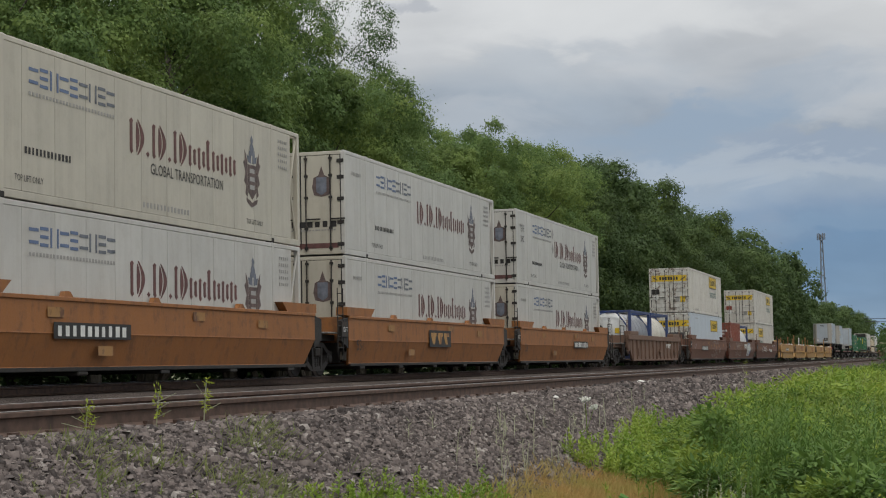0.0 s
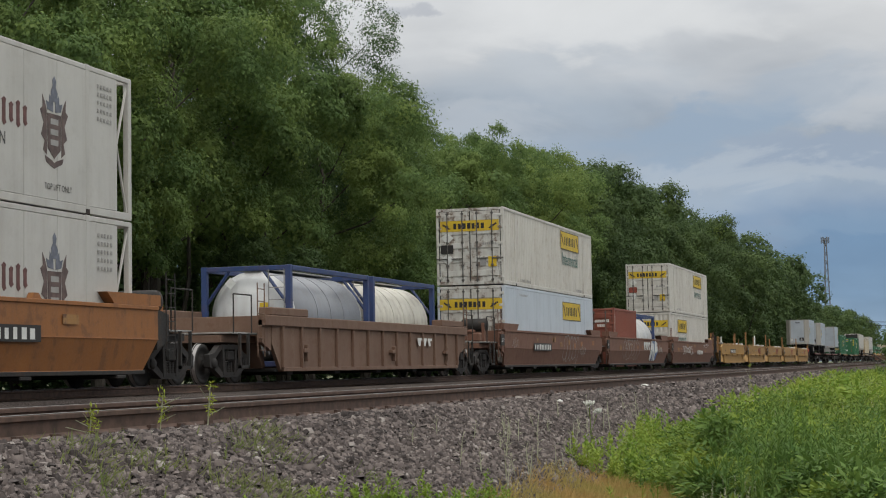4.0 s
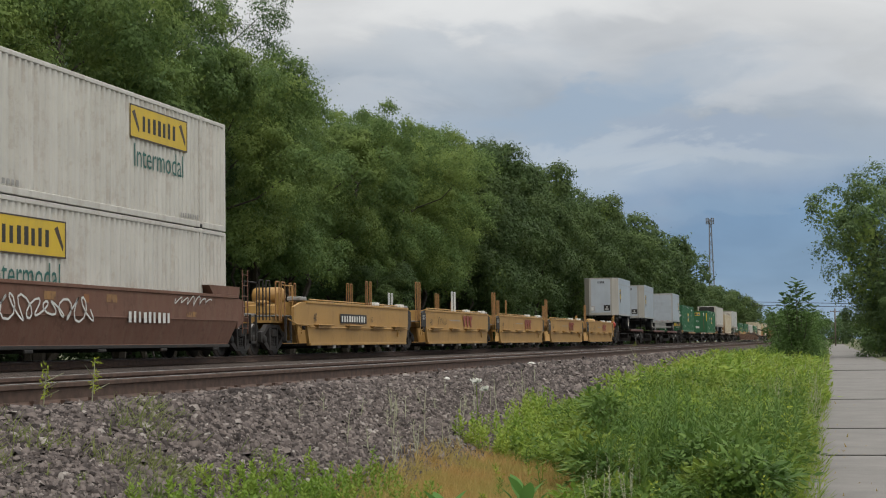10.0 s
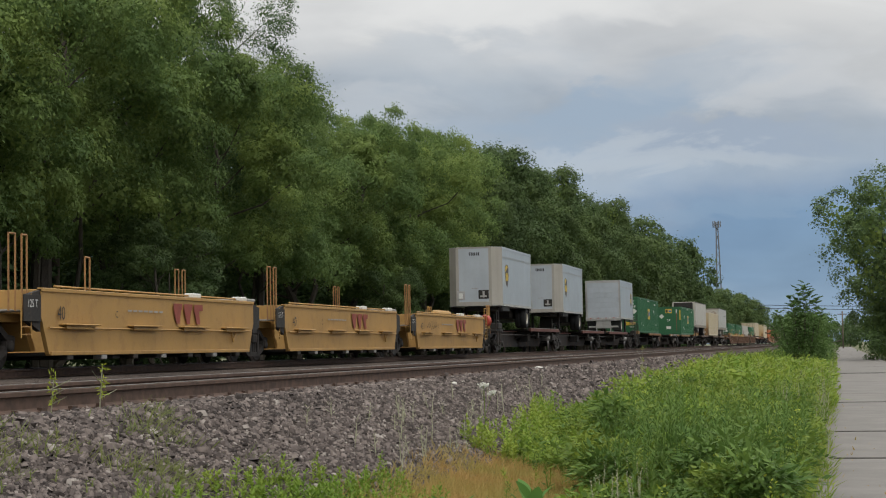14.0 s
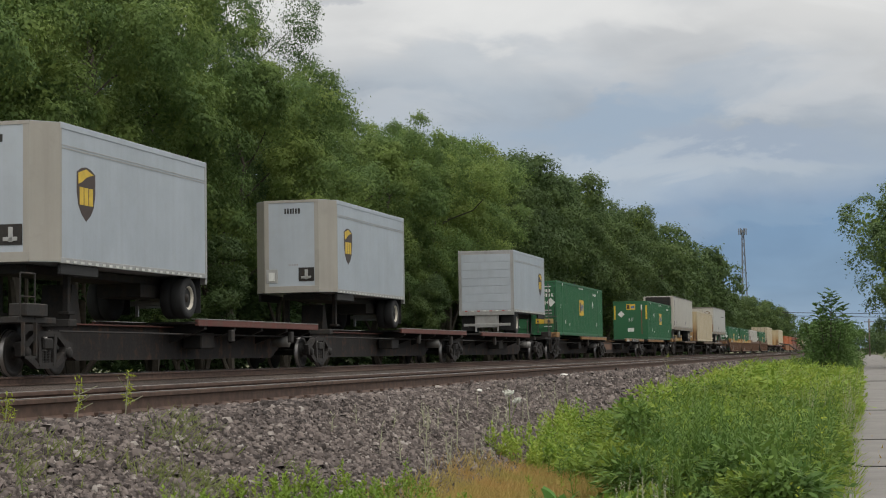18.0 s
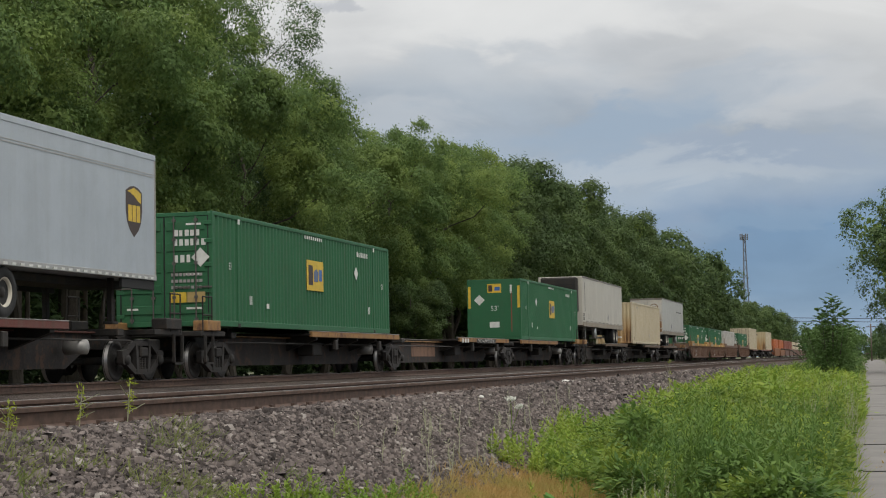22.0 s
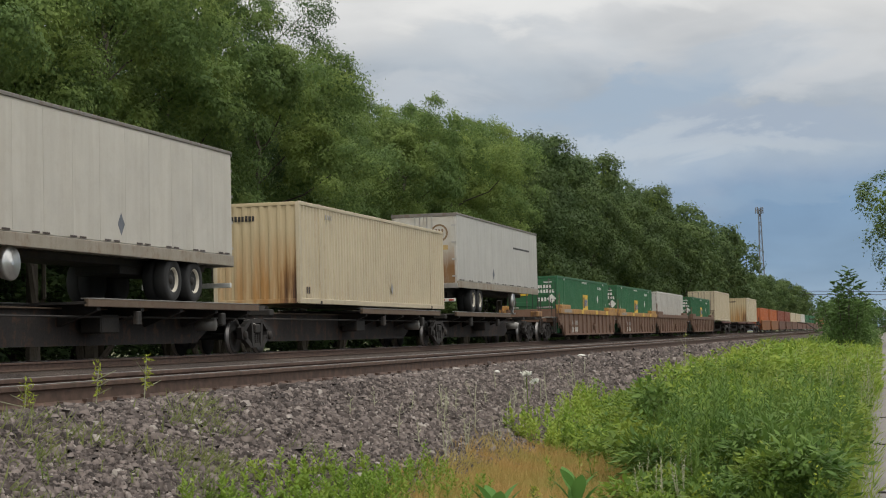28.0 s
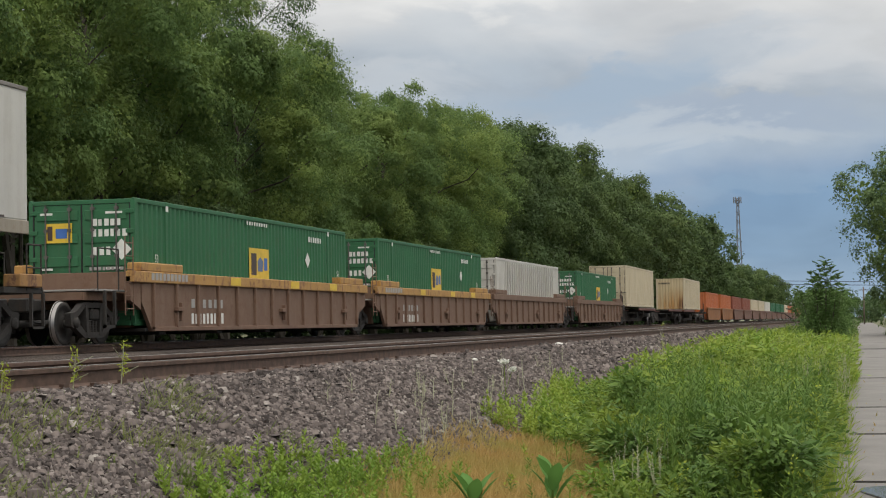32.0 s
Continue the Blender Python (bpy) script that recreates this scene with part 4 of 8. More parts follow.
mounds("bushy_weeds", 420, (-3.6, -0.50), (16, 40), (0.45, 0.95), (0.18, 0.42), 0.085, 150, "lime", 101, "bushy yellow-green weeds in uneven heaps", keep=thicket(0.6, 0.0))
mounds("bushy_weeds", 330, (-2.5, -0.50), (13.6, 24), (0.45, 0.95), (0.18, 0.38), 0.090, 150, "darkweed", 102, "bushy dark green weeds in uneven heaps", keep=thicket(2.9, -0.1))
mounds("bushy_weeds", 620, (-3.9, -0.48), (13.6, 38), (0.35, 0.95), (0.15, 0.38), 0.075, 140, "weed", 103, "bushy green weeds in uneven heaps", 0.42, clear, 1.2)
mounds("bushy_weeds", 260, (-3.4, -1.7), (14.5, 27), (0.35, 0.8), (0.12, 0.26), 0.07, 110, "lime", 105, "bushy yellow-green weeds in uneven heaps", keep=clear)
mounds("bushy_weeds", 420, (-5.0, -0.4), (38, 95), (0.6, 1.0), (0.25, 0.55), 0.17, 60, "lime", 104, "bushy yellow-green weeds in uneven heaps", keep=edge, power=1.2)


def stalk(x, y, tall, seed):
    """A thin single weed standing near the rail."""
    r = random.Random(seed)
    z = ground_z(x)
    t = thing("weed_stalk", x, y, z, "thin single weed stalk with yellow-green tip", "weed", "weed stalks by the rail")
    bm = bmesh.new()
    tube(bm, (0, 0, -0.03), (0.02, 0.02, tall), 0.006, 0.004, 5)
    for k in range(3):
        a = r.uniform(0, 6.28)
        tube(bm, (0, 0, tall * (0.3 + 0.2 * k)), (0.16 * math.cos(a), 0.16 * math.sin(a), tall * (0.5 + 0.22 * k)), 0.004, 0.003, 5)
    part("stem", bm, "seed", t)
    rr = np.random.default_rng(seed)
    p = np.concatenate([np.array([0.02, 0.02, tall * k]) + rr.normal(0, 0.022, (20, 3)) for k in (1.0, 0.72, 0.45)])
    v, f = blades(p, unit(rr, 60), unit(rr, 60), np.full(60, 0.045), np.full(60, 0.012))
    part("leaves", sheet(v, f, "leaves"), "flower", t)
    return t


for x, y, h, s in ((-5.98, 13.2, 0.36, 1), (-5.98, 12.3, 0.30, 2), (-4.7, 42, 0.9, 3), (-4.5, 40, 0.6, 4), (-5.8, 10.8, 0.22, 5)):
    stalk(x, y, h, s)


def broadleaf(x, y, tall, seed):
    """A plant of large upright oval leaves."""
    r = random.Random(seed)
    t = thing("milkweed_plant", x, y, ground_z(x), "broad-leaved plant with large upright pale green leaves", "plant", "broad-leaved plants")
    bm = bmesh.new()
    tube(bm, (0, 0, -0.03), (0, 0, tall), 0.012, 0.006, 6)
    part("stem", bm, "weed", t)
    for k in range(7):
        a, l = k * 1.7 + r.uniform(-.2, .2), r.uniform(0.26, 0.36)
        bm = bmesh.new()
        rows = []
        for i in range(6):
            f = i / 5
            w = 0.060 * math.sin(math.pi * (0.06 + 0.94 * f) ** 0.8) + 0.002
            o = Vector((0.02 + l * 0.55 * f, 0, l * (0.95 * f - 0.25 * f * f)))
            rows.append([bm.verts.new(o + Vector((0, s * w, 0.35 * w * abs(s)))) for s in (-1, 0, 1)])
        for p, q in zip(rows, rows[1:]):
            for i in range(2):
                bm.faces.new((p[i], p[i + 1], q[i + 1], q[i])).smooth = True
        o = part("leaf", bm, "leafbroad", t, at=(0, 0, tall * (0.25 + 0.08 * k)))
        o.rotation_euler.z = a
    return t


M["leafbroad"] = leafmat("broad pale leaf", (0.10, 0.22, 0.05), (0.12, 0.25, 0.06), (0.14, 0.27, 0.07), 0.35)
for x, y, h, s in ((-2.43, 13.6, 0.40, 1), (-3.0, 13.2, 0.20, 2)):
    broadleaf(x, y, h, s)

# white umbels on a thin weed among the stones' edge
lace = thing("white_flower_weed", -4.48, 21.8, ground_z(-4.48), "wild carrot weed with white flower heads", "weed")
part("stem", tubes(((0, 0, -0.03), (-0.02, 0, 0.62), 0.006), ((0, 0, 0.25), (0.09, 0.02, 0.52), 0.004), n=5), "weed", lace)
for hx, hz, hr in ((-0.02, 0.62, 0.055), (0.09, 0.52, 0.035)):
    rr = np.random.default_rng(int(hz * 100))
    pp = rr.normal(0, 1, (130, 3)) * np.array([0.5, 0.5, 0.2]) * hr + np.array([hx, 0, hz])
    v, f = blades(pp, unit(rr, 130) + np.array([0, -0.4, 1.0]), unit(rr, 130), np.full(130, 0.035), np.full(130, 0.03))
    part("flower_head", sheet(v, f, "flower_head"), "petal", lace, "white flat flower head")

# sapling on the path's edge: a few spreading stems hung with feathery compound leaves
def sapling(x, y, seed, stems, tall, label):
    r = np.random.default_rng(seed)
    t = thing("tree", x, y, ground_z(x), label, "tree", "saplings beside the path")
    bm = bmesh.new()
    P, U, L = [], [], []
    for i in range(stems):
        a = i * 2.4 + r.uniform(-.3, .3)
        lean = 0.12 + 0.95 * (i / stems)
        h = tall * (1.0 - 0.42 * (i / stems) ** 1.3) * r.uniform(0.93, 1.0)
        top = np.array([math.cos(a) * lean * 1.45, math.sin(a) * lean * 1.45, h])
        bow = np.array([math.cos(a), math.sin(a), 0]) * 0.25 * lean
        mid = top * 0.5 + bow
        tube(bm, (0, 0, -0.05), tuple(mid), 0.035, 0.022, 5)
        tube(bm, tuple(mid), tuple(top), 0.022, 0.006, 5)
        fronds = int(22 + 10 * h / tall)
        for j in range(fronds):
            f = 0.22 + 0.80 * (j + r.uniform(0, 1)) / fronds
            base = mid * (f * 2) if f < 0.5 else mid + (top - mid) * min(1.0, f * 2 - 1)
            b = j * 2.4 + r.uniform(-.5, .5)
            reach = r.uniform(0.5, 0.85) * (1.15 - 0.55 * f)
            climb = 0.15 + 0.9 * max(0, f - 0.3) + r.uniform(-0.15, 0.15)
            n = 26
            s = np.linspace(0.12, 1, n)[:, None]
            way = np.array([math.cos(b), math.sin(b), climb])
            way /= np.linalg.norm(way)
            spine = base + way * reach * s - np.array([0, 0, 0.28]) * reach * s ** 2
            side = np.cross(way, np.array([0, 0, 1.0]))
            side /= np.linalg.norm(side) + 1e-9
            flip = np.where(np.arange(n) % 2 == 0, 1.0, -1.0)[:, None]
            P.append(spine)
            U.append(side * flip + way * 0.6 + r.normal(0, 0.25, (n, 3)))
            L.append(r.uniform(0.12, 0.22, n) * (1.1 - 0.5 * s[:, 0]))
    # dense low skirt
    m = 5200
    d = unit(r, m) * r.uniform(0.45, 1.0, (m, 1))
    d *= 1 + 0.25 * np.sin(d @ np.array([[5.0], [7.0], [4.0]]))
    P.append(d * np.array([1.55, 1.5, 1.15]) + np.array([0, 0, 1.05]))
    U.append(unit(r, m) + d * 0.8)
    L.append(r.uniform(0.08, 0.17, m))
    part("trunk", bm, "bark", t)
    P, U, L = np.concatenate(P), np.concatenate(U), np.concatenate(L)
    P[:, 2] = np.maximum(P[:, 2], 0.02)
    U /= np.linalg.norm(U, axis=1, keepdims=True)
    nrm = unit(r, len(P)) + np.array([0, 0, 0.8])
    v, f = leaflets(P, nrm, U, L, L * 0.42)
    part("crown", sheet(v, f, "crown"), "leafbush", t)


sapling(-1.75, 92, 5, 11, 4.7, "bushy light green sapling with feathery upright shoots")
SHRUB = tree_meshes(82, 2.6, 1.5, 14, 7, 55, 0.13, low=0.05, puff=0.32, inner=0, stray=0.25)
tree(SHRUB, -1.6, 95, 1.3, 2.0, "low green shrub at the sapling's foot", "leafbush", 1.2)
tree(SHRUB, -1.1, 99, 2.3, 1.7, "low green shrub at the sapling's foot", "leafbush", 1.1)
for i, (x, y, h) in enumerate(((-3.5, 170, 4), (-4.2, 190, 5), (-4, 240, 6), (-5, 300, 6.5), (4.9, 165, 3.5), (5.4, 180, 4.5), (6, 200, 5), (6.2, 240, 6))):
    tree(SHRUB, x, y, i, h, "green shrub along the path", "leafdark", 1.2)

# ---- mast, poles and wires far off ----
mast = thing("radio_mast", -39.9, 600, 0.8, "slim grey lattice radio mast behind the trees", "mast")
for k in range(3):
    a = k * math.tau / 3
    part("mast_leg", tubes(((1.6 * math.cos(a), 1.6 * math.sin(a), 0), (0.35 * math.cos(a), 0.35 * math.sin(a), 43), 0.22), n=6), "tower", mast)
bm = bmesh.new()
for i in range(14):
    z0, z1 = i * 3.0, i * 3.0 + 3.0
    r0, r1 = 1.6 - 1.25 * z0 / 43, 1.6 - 1.25 * z1 / 43
    for k in range(3):
        a, b = k * math.tau / 3, (k + 1) * math.tau / 3
        tube(bm, (r0 * math.cos(a), r0 * math.sin(a), z0), (r1 * math.cos(b), r1 * math.sin(b), z1), 0.07, n=4)
part("lattice", bm, "tower", mast)
for k in range(6):
    a = k * math.tau / 6
    part("antenna", boxes((1.25 * math.cos(a) - 0.18, 1.25 * math.cos(a) + 0.18, 1.25 * math.sin(a) - 0.15, 1.25 * math.sin(a) + 0.15, 41.2, 43.4), bev=0.03), "tower", mast)
part("antenna_ring", tubes(*[((1.1 * math.cos(k), 1.1 * math.sin(k), 42.2), (1.1 * math.cos(k + 1.05), 1.1 * math.sin(k + 1.05), 42.2), 0.08) for k in (0, 1.05, 2.1, 3.14, 4.19, 5.24)], n=5), "tower", mast)


def pole(x, y, tall, arm=2.2, r=0.16):
    p = thing("utility_pole", x, y, ground_z(x) - 0.1, "weathered wooden utility pole with a crossarm", "utility pole", "utility poles")
    part("shaft", tubes(((0, 0, 0), (0, 0, tall), r), n=10), "wood", p)
    part("crossarm", boxes((-arm / 2, arm / 2, -0.06, 0.06, tall - 0.75, tall - 0.6), bev=0.01), "wood", p)
    for k in (-0.45, -0.2, 0.2, 0.45):
        part("insulator", tubes(((k * arm, 0, tall - 0.6), (k * arm, 0, tall - 0.45), 0.045), n=8), "dark", p)
    return p


pole(-28.6, 105, 15.6, 0.5, 0.15)
pole(-28.0, 58, 14.9, 0.5, 0.17)
for x, y, h in ((1.2, 400, 8.6), (-6, 520, 9), (9, 480, 11)):
    pole(x, y, h)
bm = bmesh.new()
for dz in (0, 0.9):
    tube(bm, (-60, 470, 13.2 - dz), (9, 480, 11.0 - dz), 0.07, n=4)
    tube(bm, (9, 480, 11.0 - dz), (60, 486, 11.6 - dz), 0.07, n=4)
tagged(part("overhead_wire", bm, "dark"), "thin overhead wires crossing the line far off", "wire")
# road bridge far down the line
br = thing("road_bridge", 0, 820, 0, "pale concrete road bridge far down the line", "bridge")
part("deck", boxes((-70, 45, -4, 4, 7.0, 8.3), bev=0.05), "wall", br)
part("parapet", boxes((-70, 45, -4.3, -4.05, 8.3, 9.2), bev=0.03), "wall", br)
for x in (-45, -12, 10, 32):
    part("pier", boxes((x - 0.7, x + 0.7, -3, 3, -0.2, 7.0), bev=0.05), "wall", br)
# puddle on the path
bm = bmesh.new()
vs = [bm.verts.new((0.42 + 0.42 * math.cos(a) * (1 + 0.2 * math.sin(3 * a)), 16.1 + 0.75 * math.sin(a) * (1 + 0.15 * math.cos(2 * a)), 0.009)) for a in [i * math.tau / 24 for i in range(24)]]
lo = [bm.verts.new(v.co - Vector((0, 0, 0.03))) for v in vs]
bm.faces.new(vs)
for i in range(24):
    bm.faces.new((lo[i], lo[(i + 1) % 24], vs[(i + 1) % 24], vs[i]))
M["water"] = plain("still puddle water", (0.05, 0.055, 0.055), 0.05)
tagged(part("puddle", bm, "water"), "shallow rain puddle on the concrete path", "puddle")

turf("edge_grass", 2600, (-0.34, -0.12), (12, 80), (0.10, 0.35), 0.012, "grass", 91, "ragged grass leaning over the path's edge", 1.4, lean=0.9)
turf("dead_litter", 1500, (-0.2, 0.5), (12, 45), (0.05, 0.16), 0.02, "drygrass", 92, "brown dead plant litter along the path's edge", 1.2, lean=4.0)
weeds("white_flower_weeds", 16, (-2.2, -1.7), (14.2, 16.2), (0.42, 0.56), 0.035, 40, "seed", 93, "weeds with pale flower spikes", 1.0, ratio=0.5)

# ---- rolling stock ----
MOVING = []


def on_train(ob):
    MOVING.append(ob)
    return ob


def spin_wheelset(parent, y):
    bm = bmesh.new()
    tube(bm, (-0.95, 0, 0), (0.95, 0, 0), 0.085, n=12)
    for s in (-1, 1):
        lathe(bm, [(s * 0.69, 0.2), (s * 0.69, 0.485), (s * 0.715, 0.485), (s * 0.72, 0.457), (s * 0.80, 0.452), (s * 0.80, 0.36), (s * 0.765, 0.33), (s * 0.765, 0.15), (s * 0.81, 0.13), (s * 0.81, 0.09)], "x", 24)
    bm.normal_update()
    for f in bm.faces:
        c = f.calc_center_median()
        f.material_index = 1 if math.hypot(c.y, c.z) > 0.40 and abs(f.normal.x) < 0.3 and abs(c.x) > 0.66 else 0
    w = part("wheelset", bm, "truck", parent, "dark iron wheels with bright worn treads on an axle")
    w.data.materials.append(M["steel"])
    w.matrix_parent_inverse = Matrix.Translation((0, y, 0.457))
    return w


def truck(car, y):
    """A bogie: bolster, two open cast side frames with spring nests, two wheelsets."""
    t = part("truck", boxes((-1.10, 1.10, -0.20, 0.20, 0.53, 0.76), bev=0.03), "truck", car, "grimy cast iron bogie", at=(0, y, 0))
    for s in (-1, 1):
        x0, x1 = sorted((s * 0.92, s * 1.06))
        side = bmesh.new()
        prism([(-1.12, 0.56), (-1.12, 0.67), (-0.86, 0.70), (-0.50, 0.90), (0.50, 0.90), (0.86, 0.70), (1.12, 0.67), (1.12, 0.56), (0.80, 0.58), (0.45, 0.79), (-0.45, 0.79), (-0.80, 0.58)], "x", x0, x1, side)
        prism([(-1.02, 0.42), (-0.78, 0.50), (-0.40, 0.27), (0.40, 0.27), (0.78, 0.50), (1.02, 0.42), (0.44, 0.15), (-0.44, 0.15)], "x", x0 + 0.004, x1 - 0.004, side)
        for k in (-1, 1):
            prism([(k * 0.24, 0.20), (k * 0.36, 0.20), (k * 0.42, 0.84), (k * 0.30, 0.84)], "x", x0 - 0.01, x1 + 0.01, side)
            prism([(k * 0.72, 0.40), (k * 0.80, 0.64), (k * 1.14, 0.64), (k * 1.10, 0.40), (k * 1.02, 0.36)], "x", x0 + 0.01, x1 + 0.006, side)
        part("side_frame", side, "truckdust", t)
        for k in (-0.15, 0, 0.15):
            coil = [(0.26 + 0.018 * i, 0.058 if i % 3 else 0.044) for i in range(15)]
            part("spring", lathe(bmesh.new(), coil, "z", 8, (s * 1.0, k, 0)), "truck", t)
        for k in (-0.9, 0.9):
            part("axle_box", lathe(bmesh.new(), [(s * 1.0, 0.12), (s * 1.10, 0.12), (s * 1.13, 0.085), (s * 1.135, 0.02)], "x", 10, (0, k, 0.47)), "truck", t)
        part("brake_lever", boxes((*sorted((s * 0.62, s * 0.68)), -0.55, -0.49, 0.35, 0.98), bev=0.008), "truck", t)
    for k in (-0.9, 0.9):
        spin_wheelset(t, k)
    return t


def ladder(car, x, y, z0, z1, mat, w=0.42, rungs=4, axis="y"):
    bm = bmesh.new()
    for s in (0, 1):
        p = (x, y + s * w) if axis == "y" else (x + s * w, y)
        tube(bm, (p[0], p[1], z0), (p[0], p[1], z1), 0.016, n=6)
    for i in range(rungs):
        z = z0 + (z1 - z0) * (i + 0.5) / rungs
        a = (x, y, z)
        b = (x, y + w, z) if axis == "y" else (x + w, y, z)
        tube(bm, a, b, 0.013, n=6)
    return part("ladder", bm, mat, car, "bent steel grab ladder")


WB = 1.50          # half width of a well car


def bars(parent, x, y0, y1, z, h, mat, n, seed=0, name="stencil"):
    """Unreadable writing: a row of small upright bars on a side facing +x."""
    r = random.Random(seed)
    w = (y1 - y0) / n
    for i in range(n):
        a = y0 + i * w
        part(name, boxes((x, x + 0.004, a, a + w * r.uniform(0.40, 0.62), z, z + h * r.uniform(0.9, 1.0))), mat, parent)


def end_bars(parent, y, x0, x1, z, h, mat, n, seed=0, name="stencil"):
    """The same on an end that faces -y."""
    r = random.Random(seed)
    w = (x1 - x0) / n
    for i in range(n):
        a = x0 + i * w
        part(name, boxes((a, a + w * r.uniform(0.55, 0.8), y - 0.004, y, z, z + h * r.uniform(0.9, 1.0))), mat, parent)


def well_car(y0, y1, style, first=False, last=False, seed=0, label="", trucks=None, brake=False):
    """One unit of a well car. y0 and y1 bound its side walls along the train."""
    smooth = style in ("orange", "brown", "tan")
    skin = {"orange": "wellorange", "brown": "wellbrown", "tan": "welltan", "ribbed": "ribrust", "plainrib": "ribrust"}[style]
    sill = {"orange": "wellorange", "brown": "wellbrown", "tan": "welltan", "ribbed": "sillyellow", "plainrib": "ribrust"}[style]
    yc, L = (y0 + y1) / 2, y1 - y0
    h = L / 2
    car = on_train(thing("well_car", XT, yc, ZR, label, "railcar", "well cars of the train"))
    top, low = {"orange": 1.60, "brown": 1.60, "tan": 1.60}.get(style, 1.60), 0.30
    for s in (-1, 1):
        inner, outer = s * (WB - 0.09), s * WB
        xa, xb = sorted((inner, outer))
        # the wall's lower corners rise towards the trucks
        cut = 0.55
        pts = [(-h + cut, low), (h - cut, low), (h, low + 0.62), (h, top - 0.24), (-h, top - 0.24), (-h, low + 0.62)] if not smooth else \
              [(-h + 0.35, low), (h - 0.35, low), (h, low + 0.75), (h, top), (-h, top), (-h, low + 0.75)]
        folded = style in ("orange", "brown")
        bend, tuck = 0.96, 0.0
        if folded:
            pts, tuck = [(-h, bend), (h, bend), (h, top), (-h, top)], 0.17
        wall = part("side_wall", prism(pts, "x", xa, xb), skin, car)
        if folded:
            bm = bmesh.new()
            outer_v = [bm.verts.new(p) for p in ((s * WB, -h, bend - 0.002), (s * WB, h, bend - 0.002), (s * (WB - tuck), h - 0.40, low), (s * (WB - tuck), -h + 0.40, low))]
            inner_v = [bm.verts.new((v.co.x - s * 0.06, v.co.y, v.co.z)) for v in outer_v]
            for i in range(4):
                bm.faces.new((outer_v[i], outer_v[(i + 1) % 4], inner_v[(i + 1) % 4], inner_v[i]))
            bm.faces.new(outer_v)
            bm.faces.new(inner_v[::-1])
            bmesh.ops.recalc_face_normals(bm, faces=bm.faces)
            part("fold", bm, skin, wall, "lower side plate bent inwards")
            part("weld_seam", boxes((*sorted((s * (WB - 0.02), s * (WB + 0.012))), -h, h, bend - 0.012, bend + 0.012), bev=0.004), skin, wall)
        if smooth:
            part("top_edge", boxes((*sorted((s * (WB - 0.10), s * (WB + 0.03))), -h, h, top - 0.05, top + 0.03), bev=0.01), sill, wall)
            part("bottom_edge", boxes((*sorted((s * (WB - 0.12 - tuck), s * (WB + 0.03 - tuck))), -h + 0.4, h - 0.4, low - 0.03, low + 0.05), bev=0.01), skin, wall)
        else:
            part("top_sill", boxes((*sorted((s * (WB - 0.16), s * (WB + 0.07))), -h - 0.55, h + 0.55, top - 0.25, top), bev=0.015), sill, car, "heavy top sill with worn paint")
            part("bottom_edge", boxes((*sorted((s * (WB - 0.14), s * (WB + 0.06))), -h + 0.6, h - 0.6, low - 0.04, low + 0.06), bev=0.01), skin, wall)
            n = 13 if L > 16 else 11
            for i in range(n):
                y = -h + 0.6 + (L - 1.2) * i / (n - 1)
                part("rib", boxes((*sorted((s * WB, s * (WB + 0.075))), y - 0.045, y + 0.045, low + 0.05, top - 0.25), bev=0.008), skin, wall)
            for y in (-h + 2.0, h - 2.0, 0.8):
                part("bracket", boxes((*sorted((s * WB, s * (WB + 0.12))), y - 0.16, y + 0.16, low + 0.42, low + 0.52), (*sorted((s * WB, s * (WB + 0.10))), y + 0.10, y + 0.2, low + 0.2, low + 0.62), bev=0.01), skin, wall)
        if style in ("orange", "brown", "ribbed", "plainrib"):
            for e in (-1, 1):
                a, b = sorted((e * (h - 2.15), e * (h + 0.12)))
                pl = [(e * (h + 0.12), top + 0.035), (e * (h - 1.9), top + 0.035), (e * (h - 2.2), top + 0.26), (e * (h + 0.12), top + 0.26)]
                if style == "orange" or style == "brown":
                    part("corner_plate", prism(pl, "x", *sorted((s * (WB - 0.32), s * (WB + 0.005)))), skin, car, "raised guide plate at the well's corner")
                else:
                    part("corner_plate", boxes((*sorted((s * (WB - 0.3), s * (WB + 0.05))), *sorted((e * (h - 2.3), e * (h + 0.1))), top + 0.004, top + 0.20), bev=0.02), sill, car, "raised guide plate at the well's corner")
        if style == "tan":
            bm = bmesh.new()
            tube(bm, (s * (WB + 0.05), -h + 0.25, 0.83), (s * (WB + 0.05), h - 1.9, 0.83), 0.022, n=6)
            tube(bm, (s * (WB + 0.05), h - 1.5, 0.83), (s * (WB + 0.05), h - 0.3, 0.83), 0.022, n=6)
            tube(bm, (s * (WB + 0.05), h - 1.9, 0.83), (s * (WB + 0.05), h - 1.75, 0.55), 0.022, n=6)
            tube(bm, (s * (WB + 0.05), h - 1.75, 0.55), (s * (WB + 0.05), h - 1.5, 0.83), 0.022, n=6)
            part("pipe", bm, "welltan", car, "tan air pipe along the side")
            for k in (-0.37, -0.10, 0.14, 0.37):
                part("step", boxes((*sorted((s * WB, s * (WB + 0.17))), k * L - 0.85, k * L + 0.85, 0.885, 0.915), (*sorted((s * WB, s * (WB + 0.10))), k * L - 0.7, k * L + 0.7, 0.80, 0.885), bev=0.01), "welltan", car, "narrow ledge over the pipe")
            for k in range(7):
                y = -h + 1.3 + k * (L - 2.6) / 6
                part("lug", boxes((*sorted((s * (WB - 0.2), s * (WB + 0.02))), y - 0.14, y + 0.14, 0.17, 0.29), bev=0.02), "galv" if k % 2 else "dark", car)
